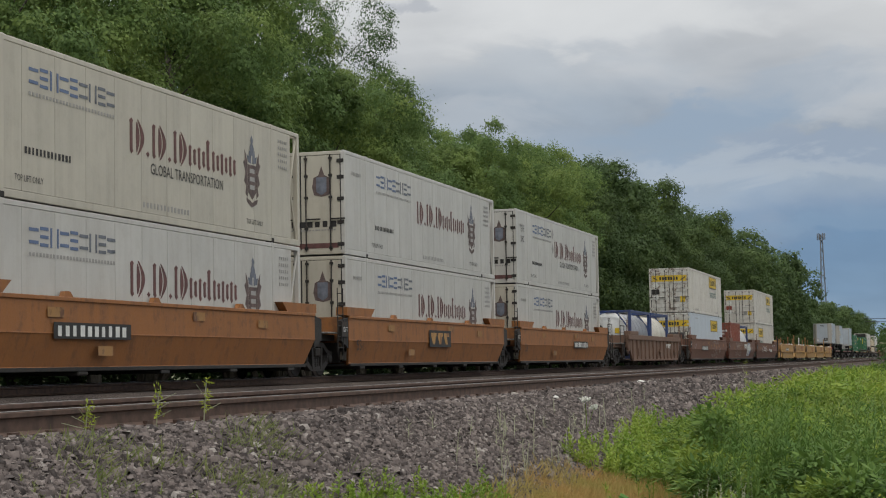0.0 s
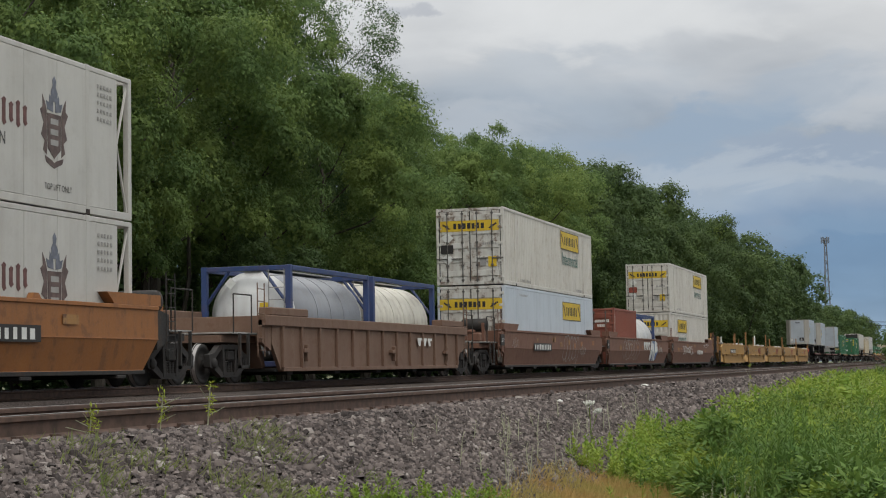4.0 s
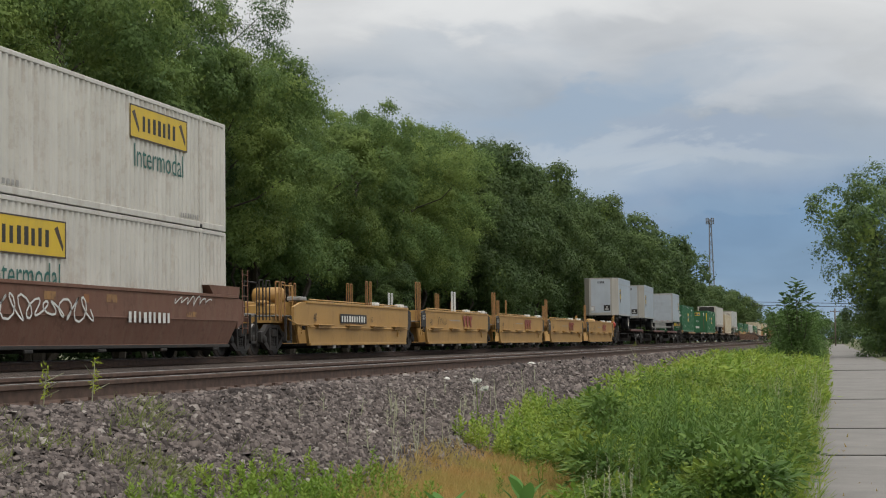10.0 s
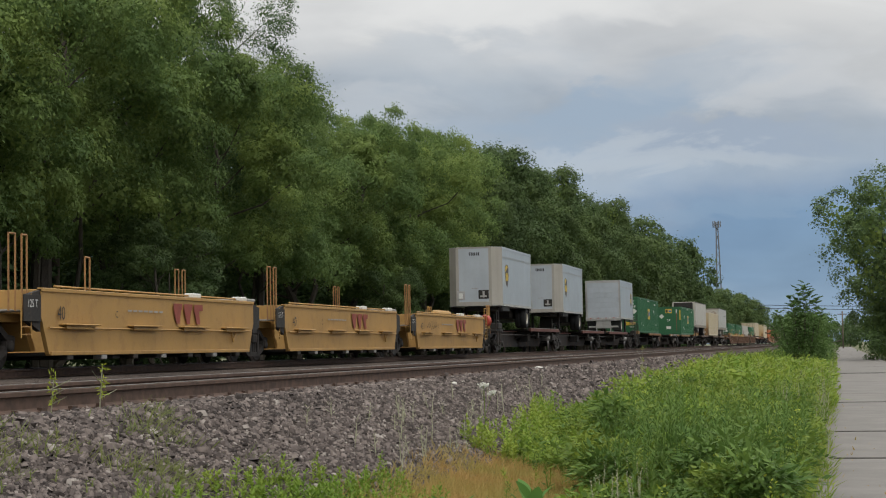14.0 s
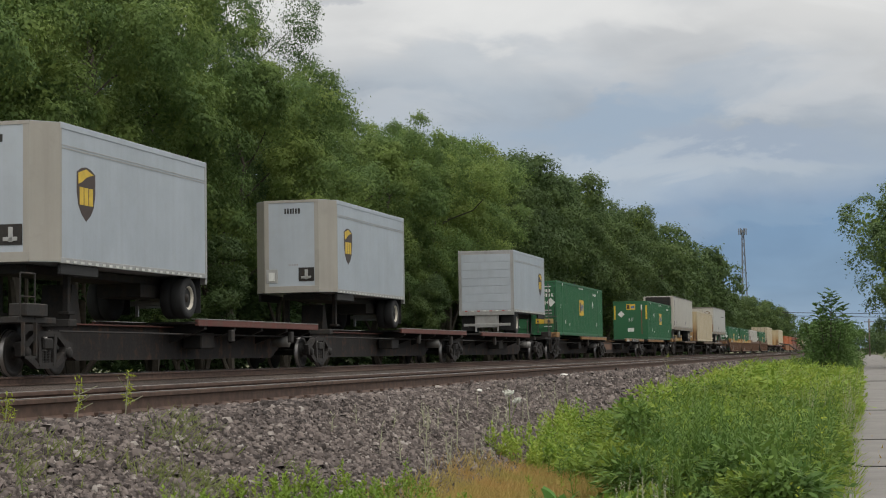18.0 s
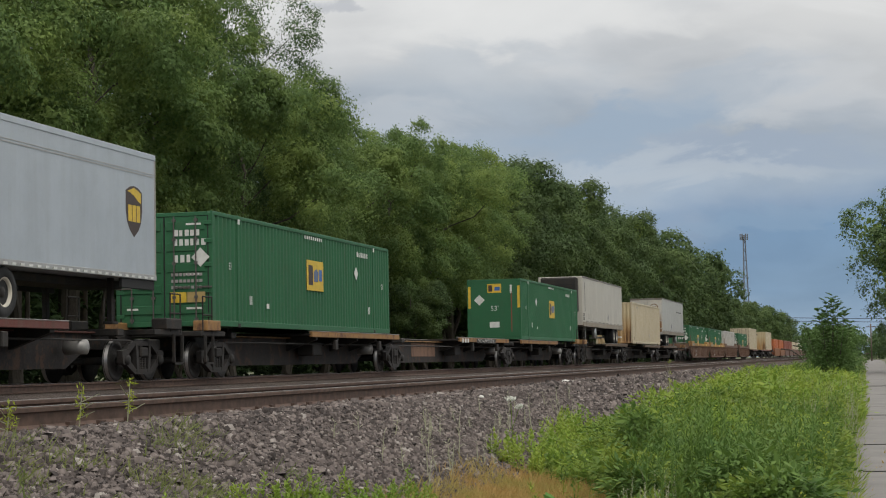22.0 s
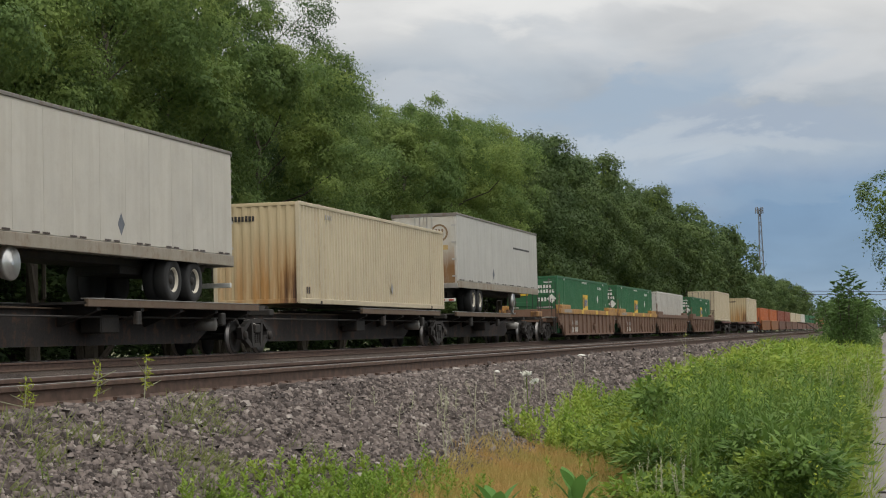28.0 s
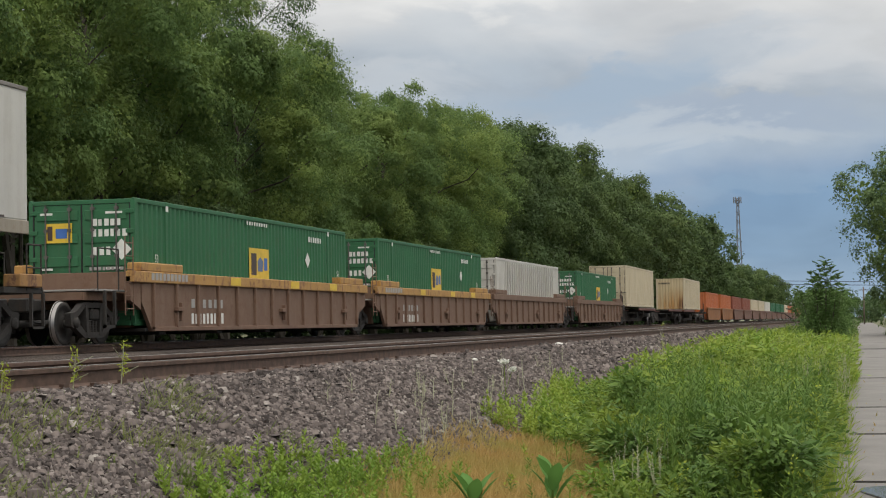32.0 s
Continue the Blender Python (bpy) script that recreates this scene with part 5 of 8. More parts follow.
    # floor of the well, cross beams, ends
    part("floor", boxes((-WB + 0.1, WB - 0.1, -h + 0.4, h - 0.4, 0.26, 0.34), bev=0.01), "dark", car)
    for k in range(5):
        y = -h + 1.4 + k * (L - 2.8) / 4
        part("cross_beam", boxes((-WB + 0.1, WB - 0.1, y - 0.2, y + 0.2, 0.18, 0.26), bev=0.02), "dark", car)
    for e in (-1, 1):
        is_end = (e < 0 and first) or (e > 0 and last)
        ext = 2.1 if is_end else 1.25
        bm = prism([(e * (h - 0.35), 0.36), (e * (h + 0.02), 0.95), (e * (h + ext), 0.95), (e * (h + ext), 1.12), (e * (h - 0.15), 1.12), (e * (h - 0.55), 0.36)], "x", -1.1, 1.1)
        part("end_platform", bm, skin if style != "orange" else "dark", car)
        part("bulkhead", boxes((-WB + 0.1, WB - 0.1, *sorted((e * (h - 0.08), e * (h + 0.04))), 0.9, top), bev=0.01), skin, car)
        part("walkway", boxes((-1.32, 1.32, *sorted((e * (h + 0.1), e * (h + ext - 0.1))), 1.14, 1.18), bev=0.006), "galv", car, "open grating walkway at the car end")
        for s in (-1, 1):
            part("end_post", prism([(e * (h + 0.0), 0.75), (e * (h + 0.55), 0.95), (e * (h + 0.55), top - 0.12), (e * (h + 0.0), top - 0.02)], "x", *sorted((s * (WB - 0.12), s * (WB - 0.02)))), "dark" if style == "orange" or style == "tan" else skin, car)
            if is_end:
                part("step_side", boxes((*sorted((s * 1.38, s * 1.44)), *sorted((e * (h + 1.2), e * (h + 1.75))), 0.35, 0.42), (*sorted((s * 1.38, s * 1.44)), *sorted((e * (h + 1.2), e * (h + 1.26))), 0.35, 1.15), (*sorted((s * 1.38, s * 1.44)), *sorted((e * (h + 1.69), e * (h + 1.75))), 0.35, 1.15)), "dark", car, "stirrup step")
                part("handrail", tubes(((s * 1.36, e * (h + 0.9), 1.16), (s * 1.36, e * (h + 0.9), 2.05), 0.018), ((s * 1.36, e * (h + 1.95), 1.16), (s * 1.36, e * (h + 1.95), 2.05), 0.018), ((s * 1.36, e * (h + 0.9), 2.05), (s * 1.36, e * (h + 1.95), 2.05), 0.018), n=6), "dark" if style != "tan" else "welltan", car)
        if e < 0 or is_end:
            ladder(car, WB - 0.02, e * (h + 0.62) - 0.2, 0.62, 2.35 if style != "tan" else 1.5, skin if style != "orange" else "dark", rungs=6)
        if is_end:
            part("coupler", boxes((-0.16, 0.16, *sorted((e * (h + ext), e * (h + ext + 0.75))), 0.72, 0.98), (-0.22, 0.22, *sorted((e * (h + ext + 0.45), e * (h + ext + 0.8))), 0.70, 1.0), bev=0.03), "dark", car)
            part("air_hose", tubes(((0.5, e * (h + ext), 0.8), (0.42, e * (h + ext + 0.35), 0.45), 0.03), ((0.42, e * (h + ext + 0.35), 0.45), (0.3, e * (h + ext + 0.7), 0.5), 0.03), n=6), "rubber", car)
    if brake:
        e = -1 if first else 1
        part("air_tank", lathe(bmesh.new(), [(-0.5, 0.08), (-0.47, 0.19), (-0.4, 0.24), (0.4, 0.24), (0.47, 0.19), (0.5, 0.08)], "x", 16, (0.62, e * (h + 0.9), 1.78)), "welltan" if style == "tan" else "dark", car, "air reservoir on the end platform")
        part("tank_bracket", boxes((0.95, 1.05, *sorted((e * (h + 0.62), e * (h + 1.18))), 1.18, 1.86), bev=0.01), skin, car)
        part("valve", boxes((0.2, 1.0, *sorted((e * (h + 1.25), e * (h + 1.6))), 1.2, 1.5), (0.45, 0.75, *sorted((e * (h + 1.2), e * (h + 1.65))), 1.5, 1.62), bev=0.04), skin, car)
        part("brake_stand", boxes((-0.8, -0.5, *sorted((e * (h + 1.5), e * (h + 1.86))), 1.18, 1.95), bev=0.03), skin, car)
    for y in (trucks or []):
        truck(car, y - yc)
    return car, yc, h, top


def post_pair(car, yl, z0, z1, mat, side=0.55, w=0.28):
    """Upright loop posts that guide containers, on both sides of the car."""
    for s in (-1, 1):
        x = s * (WB - 0.12)
        part("guide_post", tubes(((x, yl, z0), (x, yl, z1), 0.022), ((x, yl + w, z0), (x, yl + w, z1), 0.022), ((x, yl, z1), (x, yl + w, z1), 0.022), n=6), "postrust" if mat == "welltan" else mat, car, "tall looped guide post")


# ---- shipping containers, local origin at the middle of the underside ----
CL, CW, CH = 16.154, 2.591, 2.896


def corrugated(x, y0, y1, z0, z1, pitch, depth, s, bm=None):
    """A trapezoid-ribbed side wall at x, facing s (+1 or -1)."""
    bm = bm or bmesh.new()
    n = max(1, round((y1 - y0) / pitch))
    p = (y1 - y0) / n
    prev = None
    for i in range(n):
        for f, d in ((0.0, 0), (0.30, 0), (0.5, depth), (0.80, depth)):
            y = y0 + (i + f) * p
            a, b = bm.verts.new((x - s * d, y, z0)), bm.verts.new((x - s * d, y, z1))
            if prev:
                bm.faces.new((prev[0], a, b, prev[1]) if s > 0 else (prev[1], b, a, prev[0]))
            prev = (a, b)
    a, b = bm.verts.new((x, y1, z0)), bm.verts.new((x, y1, z1))
    bm.faces.new((prev[0], a, b, prev[1]) if s > 0 else (prev[1], b, a, prev[0]))
    return bm


def corrugated_end(y, x0, x1, z0, z1, pitch, depth, bm=None):
    bm = bm or bmesh.new()
    n = round((x1 - x0) / pitch)
    p = (x1 - x0) / n
    prev = None
    for i in range(n + 1):
        for f, d in (((0.0, 0), (0.30, 0), (0.5, depth), (0.80, depth)) if i < n else ((0.0, 0),)):
            x = x0 + (i + f) * p
            a, b = bm.verts.new((x, y + d, z0)), bm.verts.new((x, y + d, z1))
            if prev:
                bm.faces.new((prev[0], a, b, prev[1]))
            prev = (a, b)
    return bm


def container(style, L=CL, skin="white", doors=True, seams="corr", label="", frame_end=False, sign=None, doorskin=None, post_at=1.83):
    """A steel box: frame, walls, roof, and a door end or a plain end towards -y."""
    c = thing("shipping_container", 0, -500, 0, label, "container", "containers on the train")
    h, w = L / 2, CW / 2
    rail, ds = skin, doorskin or skin
    part("body", boxes((-w + 0.07, w - 0.07, -h + 0.07, h - (0.55 if frame_end else 0.07), 0.12, CH - 0.10)), skin, c)
    part("roof", boxes((-w + 0.02, w - 0.02, -h + 0.02, h - (0.55 if frame_end else 0.02), CH - 0.07, CH - 0.02), bev=0.01), skin, c)
    for s in (-1, 1):
        part("bottom_rail", boxes((*sorted((s * (w - 0.08), s * w)), -h, h, 0.02, 0.17), bev=0.012), rail, c)
        part("top_rail", boxes((*sorted((s * (w - 0.07), s * (w - 0.002))), -h, h, CH - 0.11, CH - 0.005), bev=0.012), rail, c)
        for e in (-1, 1):
            part("corner_post", boxes((*sorted((s * (w - 0.12), s * (w + 0.001))), *sorted((e * (h - 0.14), e * (h + 0.001))), 0.05, CH - 0.05), bev=0.012), rail, c)
            part("frame_post", boxes((*sorted((s * (w - 0.06), s * (w + 0.004))), *sorted((e * (h - post_at - 0.07), e * (h - post_at + 0.07))), 0.05, CH - 0.03), bev=0.012), rail, c)
            for z in (0.0, CH - 0.12):
                part("corner_casting", boxes((*sorted((s * (w - 0.16), s * (w + 0.006))), *sorted((e * (h - post_at - 0.09), e * (h - post_at + 0.09))), z, z + 0.125), bev=0.015), rail if z else "dark", c)
        yb = h - (0.62 if frame_end else 0.14)
        if seams == "corr":
            part("side_wall", corrugated(s * (w - 0.012), -h + 0.14, yb, 0.17, CH - 0.11, 0.275, 0.048, s), skin, c)
        else:
            n = 13
            pm = bpy.data.meshes.new("panel")
            pw = (yb + h - 0.14) / n
            boxes((-0.012, 0.012, 0.004, pw - 0.004, 0.175, CH - 0.115), bev=0.004).to_mesh(pm)
            for i in range(n):
                part("panel", pm, skin, c, at=(s * (w - 0.016), -h + 0.14 + i * pw, 0))
    if frame_end:
        for s in (-1, 1):
            bx = s * (w - 0.06)
            bm = tube(bmesh.new(), (bx, h - 0.1, 0.1), (bx, h - 0.55, 1.5), 0.03, n=6)
            part("brace", tube(bm, (bx, h - 0.55, 1.5), (bx, h - 0.1, CH - 0.15), 0.03, n=6), skin, c, "diagonal brace of the open machinery end")
        part("cooling_unit", boxes((-w + 0.25, w - 0.25, h - 0.54, h - 0.2, 0.5, CH - 0.4), bev=0.03), "greige", c)
    # end towards -y
    if doors:
        for s in (-1, 1):
            bm = boxes((*sorted((s * 0.018, s * (w - 0.135))), -h + 0.012, -h + 0.05, 0.16, CH - 0.13), bev=0.006)
            d = part("door", bm, ds, c)
            for k in range(5 if style != "reefer" else 0):
                z = 0.34 + k * 0.52
                part("door_rib", boxes((*sorted((s * 0.08, s * (w - 0.2))), -h - 0.012, -h + 0.012, z, z + 0.22), bev=0.01), ds, d)
            for k in (0.17, 0.60) if style != "reefer" else (0.09, 0.62):
                x = s * (k * (w - 0.13) / 0.62 * 0.72 + 0.05)
                rod = tubes(((x, -h - 0.035, 0.12), (x, -h - 0.035, CH - 0.12), 0.02), n=8)
                for z in (0.2, 0.75, 1.6, 2.2, CH - 0.22):
                    box(rod, x - 0.045, x + 0.045, -h - 0.05, -h + 0.01, z - 0.035, z + 0.035)
                box(rod, x, x + s * 0.42, -h - 0.05, -h - 0.025, 0.98, 1.02)
                part("lock_rod", rod, "rod" if style != "reefer" else "dark", d)
            for z in (0.3, 0.9, 1.55, 2.15, 2.6):
                part("hinge", boxes((*sorted((s * (w - 0.22), s * (w - 0.02))), -h - 0.02, -h + 0.012, z - 0.05, z + 0.05), bev=0.008), ds if style != "reefer" else "dark", d)
        part("door_gasket", boxes((-0.012, 0.012, -h + 0.004, -h + 0.04, 0.16, CH - 0.13), (-w + 0.104, -w + 0.132, -h - 0.004, -h + 0.045, 0.14, CH - 0.11), (w - 0.132, w - 0.104, -h - 0.004, -h + 0.045, 0.14, CH - 0.11), (-w + 0.125, w - 0.125, -h + 0.02, -h + 0.045, 0.12, 0.16), (-w + 0.125, w - 0.125, -h + 0.02, -h + 0.045, CH - 0.13, CH - 0.10)), "rubber", c)
    else:
        part("end_wall", corrugated_end(-h + 0.005, -w + 0.12, w - 0.12, 0.16, CH - 0.11, 0.25, 0.035), ds, c)
    for z in ((0.03, 0.16), (CH - 0.12, CH - 0.02)):
        part("end_rail", boxes((-w + 0.12, w - 0.12, -h + 0.001, -h + 0.1, *z), bev=0.01), ds, c)
        part("end_rail", boxes((-w + 0.12, w - 0.12, h - 0.1, h - 0.001, *z), bev=0.01), skin, c)
    return c


def flat(parent, name, rows, mat, x, label=""):
    """Thin painted shapes on the side at x: rows of (y0, y1, z0, z1)."""
    return part(name, boxes(*[(x, x + 0.004, a, b, c, d) for a, b, c, d in rows]), mat, parent, label)


def flat_end(parent, name, rows, mat, y, label=""):
    return part(name, boxes(*[(a, b, y - 0.004, y, c, d) for a, b, c, d in rows]), mat, parent, label)


def outline(parent, name, pts, mat, x, label="", thick=0.004):
    return part(name, prism(pts, "x", x, x + thick), mat, parent, label)


def outline_end(parent, name, pts, mat, y, label="", thick=0.004):
    return part(name, prism(pts, "y", y - thick, y), mat, parent, label)


SX = CW / 2 + 0.002     # the side's face

# ---- trailers; origin on the deck under the box's middle, nose towards -y ----
def tyre_pair(parent, y, r=0.5):
    for s in (-1, 1):
        w = part("wheel", lathe(bmesh.new(), [(s * 0.66, r * 0.55), (s * 0.66, r * 0.93), (s * 0.70, r), (s * 0.90, r), (s * 0.935, r * 0.95), (s * 0.945, r * 0.985), (s * 0.98, r), (s * 1.19, r), (s * 1.23, r * 0.93), (s * 1.23, r * 0.58), (s * 1.16, r * 0.55)], "x", 24, (0, y, r)), "rubber", parent, "worn black dual tyres")
        part("rim", lathe(bmesh.new(), [(s * 1.15, r * 0.63), (s * 1.215, r * 0.63), (s * 1.225, r * 0.58), (s * 1.205, r * 0.50), (s * 1.14, r * 0.49)], "x", 24, (0, y, r)), "rimcream", w, "pale painted rim")
        part("hub", lathe(bmesh.new(), [(s * 1.13, r * 0.49), (s * 1.10, r * 0.24), (s * 1.18, r * 0.20), (s * 1.20, r * 0.06)], "x", 16, (0, y, r)), "truck", w, "grimy wheel hub")


def shield(parent, x, y, z, s, big=1.0):
    """A plain shield badge on a side."""
    pts = [(-0.5, 0.1), (-0.5, 0.62), (-0.25, 0.74), (0.0, 0.78), (0.25, 0.74), (0.5, 0.62), (0.5, 0.1), (0.42, -0.25), (0.25, -0.48), (0, -0.66), (-0.25, -0.48), (-0.42, -0.25)]
    o = [(y + a * big * 0.95, z + b * big * 0.86) for a, b in pts]
    top = [(y + a * big * 0.80, z + b * big * 0.86) for a, b in [(-0.5, 0.30), (-0.5, 0.60), (0.0, 0.73), (0.5, 0.60), (0.3, 0.58), (0.0, 0.50), (-0.3, 0.36)]]
    b = part("badge", prism(o, "x", *sorted((x, x + s * 0.004))), "brownshield", parent, "brown and gold shield badge")
    part("badge_top", prism(top, "x", *sorted((x + s * 0.005, x + s * 0.007))), "gold", b)
    for a0, a1, z0, z1 in ((-0.34, -0.14, -0.2, 0.2), (-0.10, 0.10, -0.2, 0.2), (0.14, 0.34, -0.2, 0.2)):
        part("badge_mark", boxes((*sorted((x + s * 0.005, x + s * 0.007)), y + a0 * big, y + a1 * big, z + z0 * big, z + z1 * big)), "gold", b)


def pup_trailer(label):
    """Short box trailer with a blunt chamfered nose and a roll-up rear door."""
    L, w, zb, zt = 8.4, 1.295, 1.02, 3.86
    h = L / 2
    t = thing("box_trailer", 0, -520, 0, label, "trailer", "short trailers on the train")
    nose = 0.50
    out = [(-w, h), (-w, -h + nose), (-w + 0.42, -h), (w - 0.42, -h), (w, -h + nose), (w, h)]
    part("body", prism(out, "z", zb, zt), "aluwhite", t)
    for s in (-1, 1):
        p = [(s * (w + 0.007), -h + nose + 0.06), (s * (w + 0.007), -h + nose - 0.005), (s * (w - 0.42), -h - 0.008), (s * (w - 0.56), -h - 0.008), (s * (w - 0.56), -h + 0.02), (s * (w - 0.06), -h + nose + 0.06)]
        part("nose_corner", prism(p, "z", zb + 0.01, zt - 0.01), "greige", t, "grey chamfered nose corner")
        part("side_rail", boxes((*sorted((s * w, s * (w + 0.02))), -h + nose, h - 0.02, zb - 0.02, zb + 0.10), bev=0.006), "alu", t)
        part("rail_studs", boxes(*[(*sorted((s * (w + 0.02), s * (w + 0.032))), -h + nose + 0.2 + i * 0.34, -h + nose + 0.36 + i * 0.34, zb + 0.0, zb + 0.05) for i in range(22)]), "whiteink", t)["kind"] = "stuff"
        part("top_rail", boxes((*sorted((s * (w - 0.02), s * (w + 0.012))), -h + nose, h, zt - 0.12, zt + 0.01), bev=0.006), "aluwhite", t)
        part("belt_seam", boxes((*sorted((s * w, s * (w + 0.008))), -h + nose + 0.1, h - 0.05, zt - 0.52, zt - 0.49)), "alu", t)
        part("belt_seam", boxes((*sorted((s * w, s * (w + 0.008))), -h + nose + 0.1, h - 0.05, zt - 0.46, zt - 0.44)), "alu", t)
        shield(t, s * (w + 0.001), -h + 1.68, zb + 1.42, s, 0.92)
        part("rear_post", boxes((*sorted((s * (w - 0.13), s * (w + 0.012))), h - 0.10, h + 0.012, zb - 0.05, zt), bev=0.01), "alu", t)
        part("landing_leg", boxes((*sorted((s * 0.72, s * 0.84)), -h + 1.75, -h + 1.89, 0.06, zb), (*sorted((s * 0.66, s * 0.9)), -h + 1.67, -h + 1.97, 0.0, 0.06), bev=0.01), "dark", t)
        part("side_skirt", boxes((*sorted((s * 1.2, s * 1.28)), -h + 0.55, -h + 2.3, zb - 0.24, zb - 0.022), bev=0.01), "rubber", t)
        part("mudflap", boxes((*sorted((s * 0.62, s * 1.24)), h - 0.30, h - 0.28, 0.15, zb - 0.02)), "rubber", t)
    for z0, z1 in ((zb, zb + 0.2), (zt - 0.08, zt)):
        part("nose_trim", boxes((-w + 0.42, w - 0.42, -h - 0.012, -h + 0.002, z0, z1), bev=0.004), "greige", t)
    a = part("socket_panel", boxes((-0.82, -0.45, -h - 0.014, -h - 0.001, zb + 0.30, zb + 0.72), bev=0.004), "alu", t, "recessed connector panel on the nose")
    part("socket", boxes((-0.74, -0.55, -h - 0.03, -h - 0.012, zb + 0.36, zb + 0.62), bev=0.004), "whiteink", a)
    b = part("socket_panel", boxes((0.22, 0.72, -h - 0.014, -h - 0.001, zb + 0.34, zb + 0.76), bev=0.004), "dark", t, "recessed connector panel on the nose")
    part("socket", boxes((0.30, 0.62, -h - 0.03, -h - 0.012, zb + 0.42, zb + 0.50), (0.42, 0.52, -h - 0.03, -h - 0.012, zb + 0.40, zb + 0.70), bev=0.004), "alu", b)
    end_bars(t, -h - 0.002, -0.22, 0.30, zt - 0.42, 0.17, "black", 6, 3, "fleet_number")
    end_bars(t, -h - 0.002, -0.1, 0.22, zb + 0.82, 0.05, "greyink", 6, 4)
    # rear: roll-up door in narrow panels, sill, lights, bumper
    d = part("rear_door", boxes((-w + 0.13, w - 0.13, h - 0.004, h + 0.006, zb + 0.08, zt - 0.18)), "aluwhite", t, "ribbed roll-up rear door")
    for i in range(7):
        z = zb + 0.09 + i * 0.37
        part("door_panel", boxes((-w + 0.14, w - 0.14, h + 0.006, h + 0.020, z, z + 0.355), bev=0.006), "aluwhite", d)
    part("rear_header", boxes((-w + 0.13, w - 0.13, h - 0.05, h + 0.016, zt - 0.18, zt), bev=0.008), "alu", t)
    part("rear_sill", boxes((-w, w, h - 0.10, h + 0.03, zb - 0.16, zb + 0.07), bev=0.01), "alu", t)
    for i in range(8):
        part("reflector", boxes((-1.15 + i * 0.29, -1.02 + i * 0.29, h + 0.03, h + 0.034, zb + 0.02, zb + 0.06)), "red" if i % 2 else "whiteink", t)
    part("bumper", boxes((-1.1, 1.1, h - 0.12, h - 0.02, 0.36, 0.48), bev=0.01), "alu", t)
    for s in (-1, 1):
        part("bumper_leg", boxes((*sorted((s * 0.48, s * 0.56)), h - 0.12, h - 0.04, 0.1, zb - 0.15), bev=0.01), "alu", t)
    part("hitch_plate", boxes((-0.48, 0.48, h - 0.05, h - 0.03, 0.30, zb - 0.16), bev=0.006), "alu", t)
    part("underframe", boxes((-0.5, 0.5, -h + 0.6, h - 0.2, zb - 0.2, zb - 0.02), (-0.55, 0.55, h - 2.3, h - 0.7, 0.5, zb - 0.2), bev=0.01), "dark", t)
    tyre_pair(t, h - 0.98, 0.5)
    return t


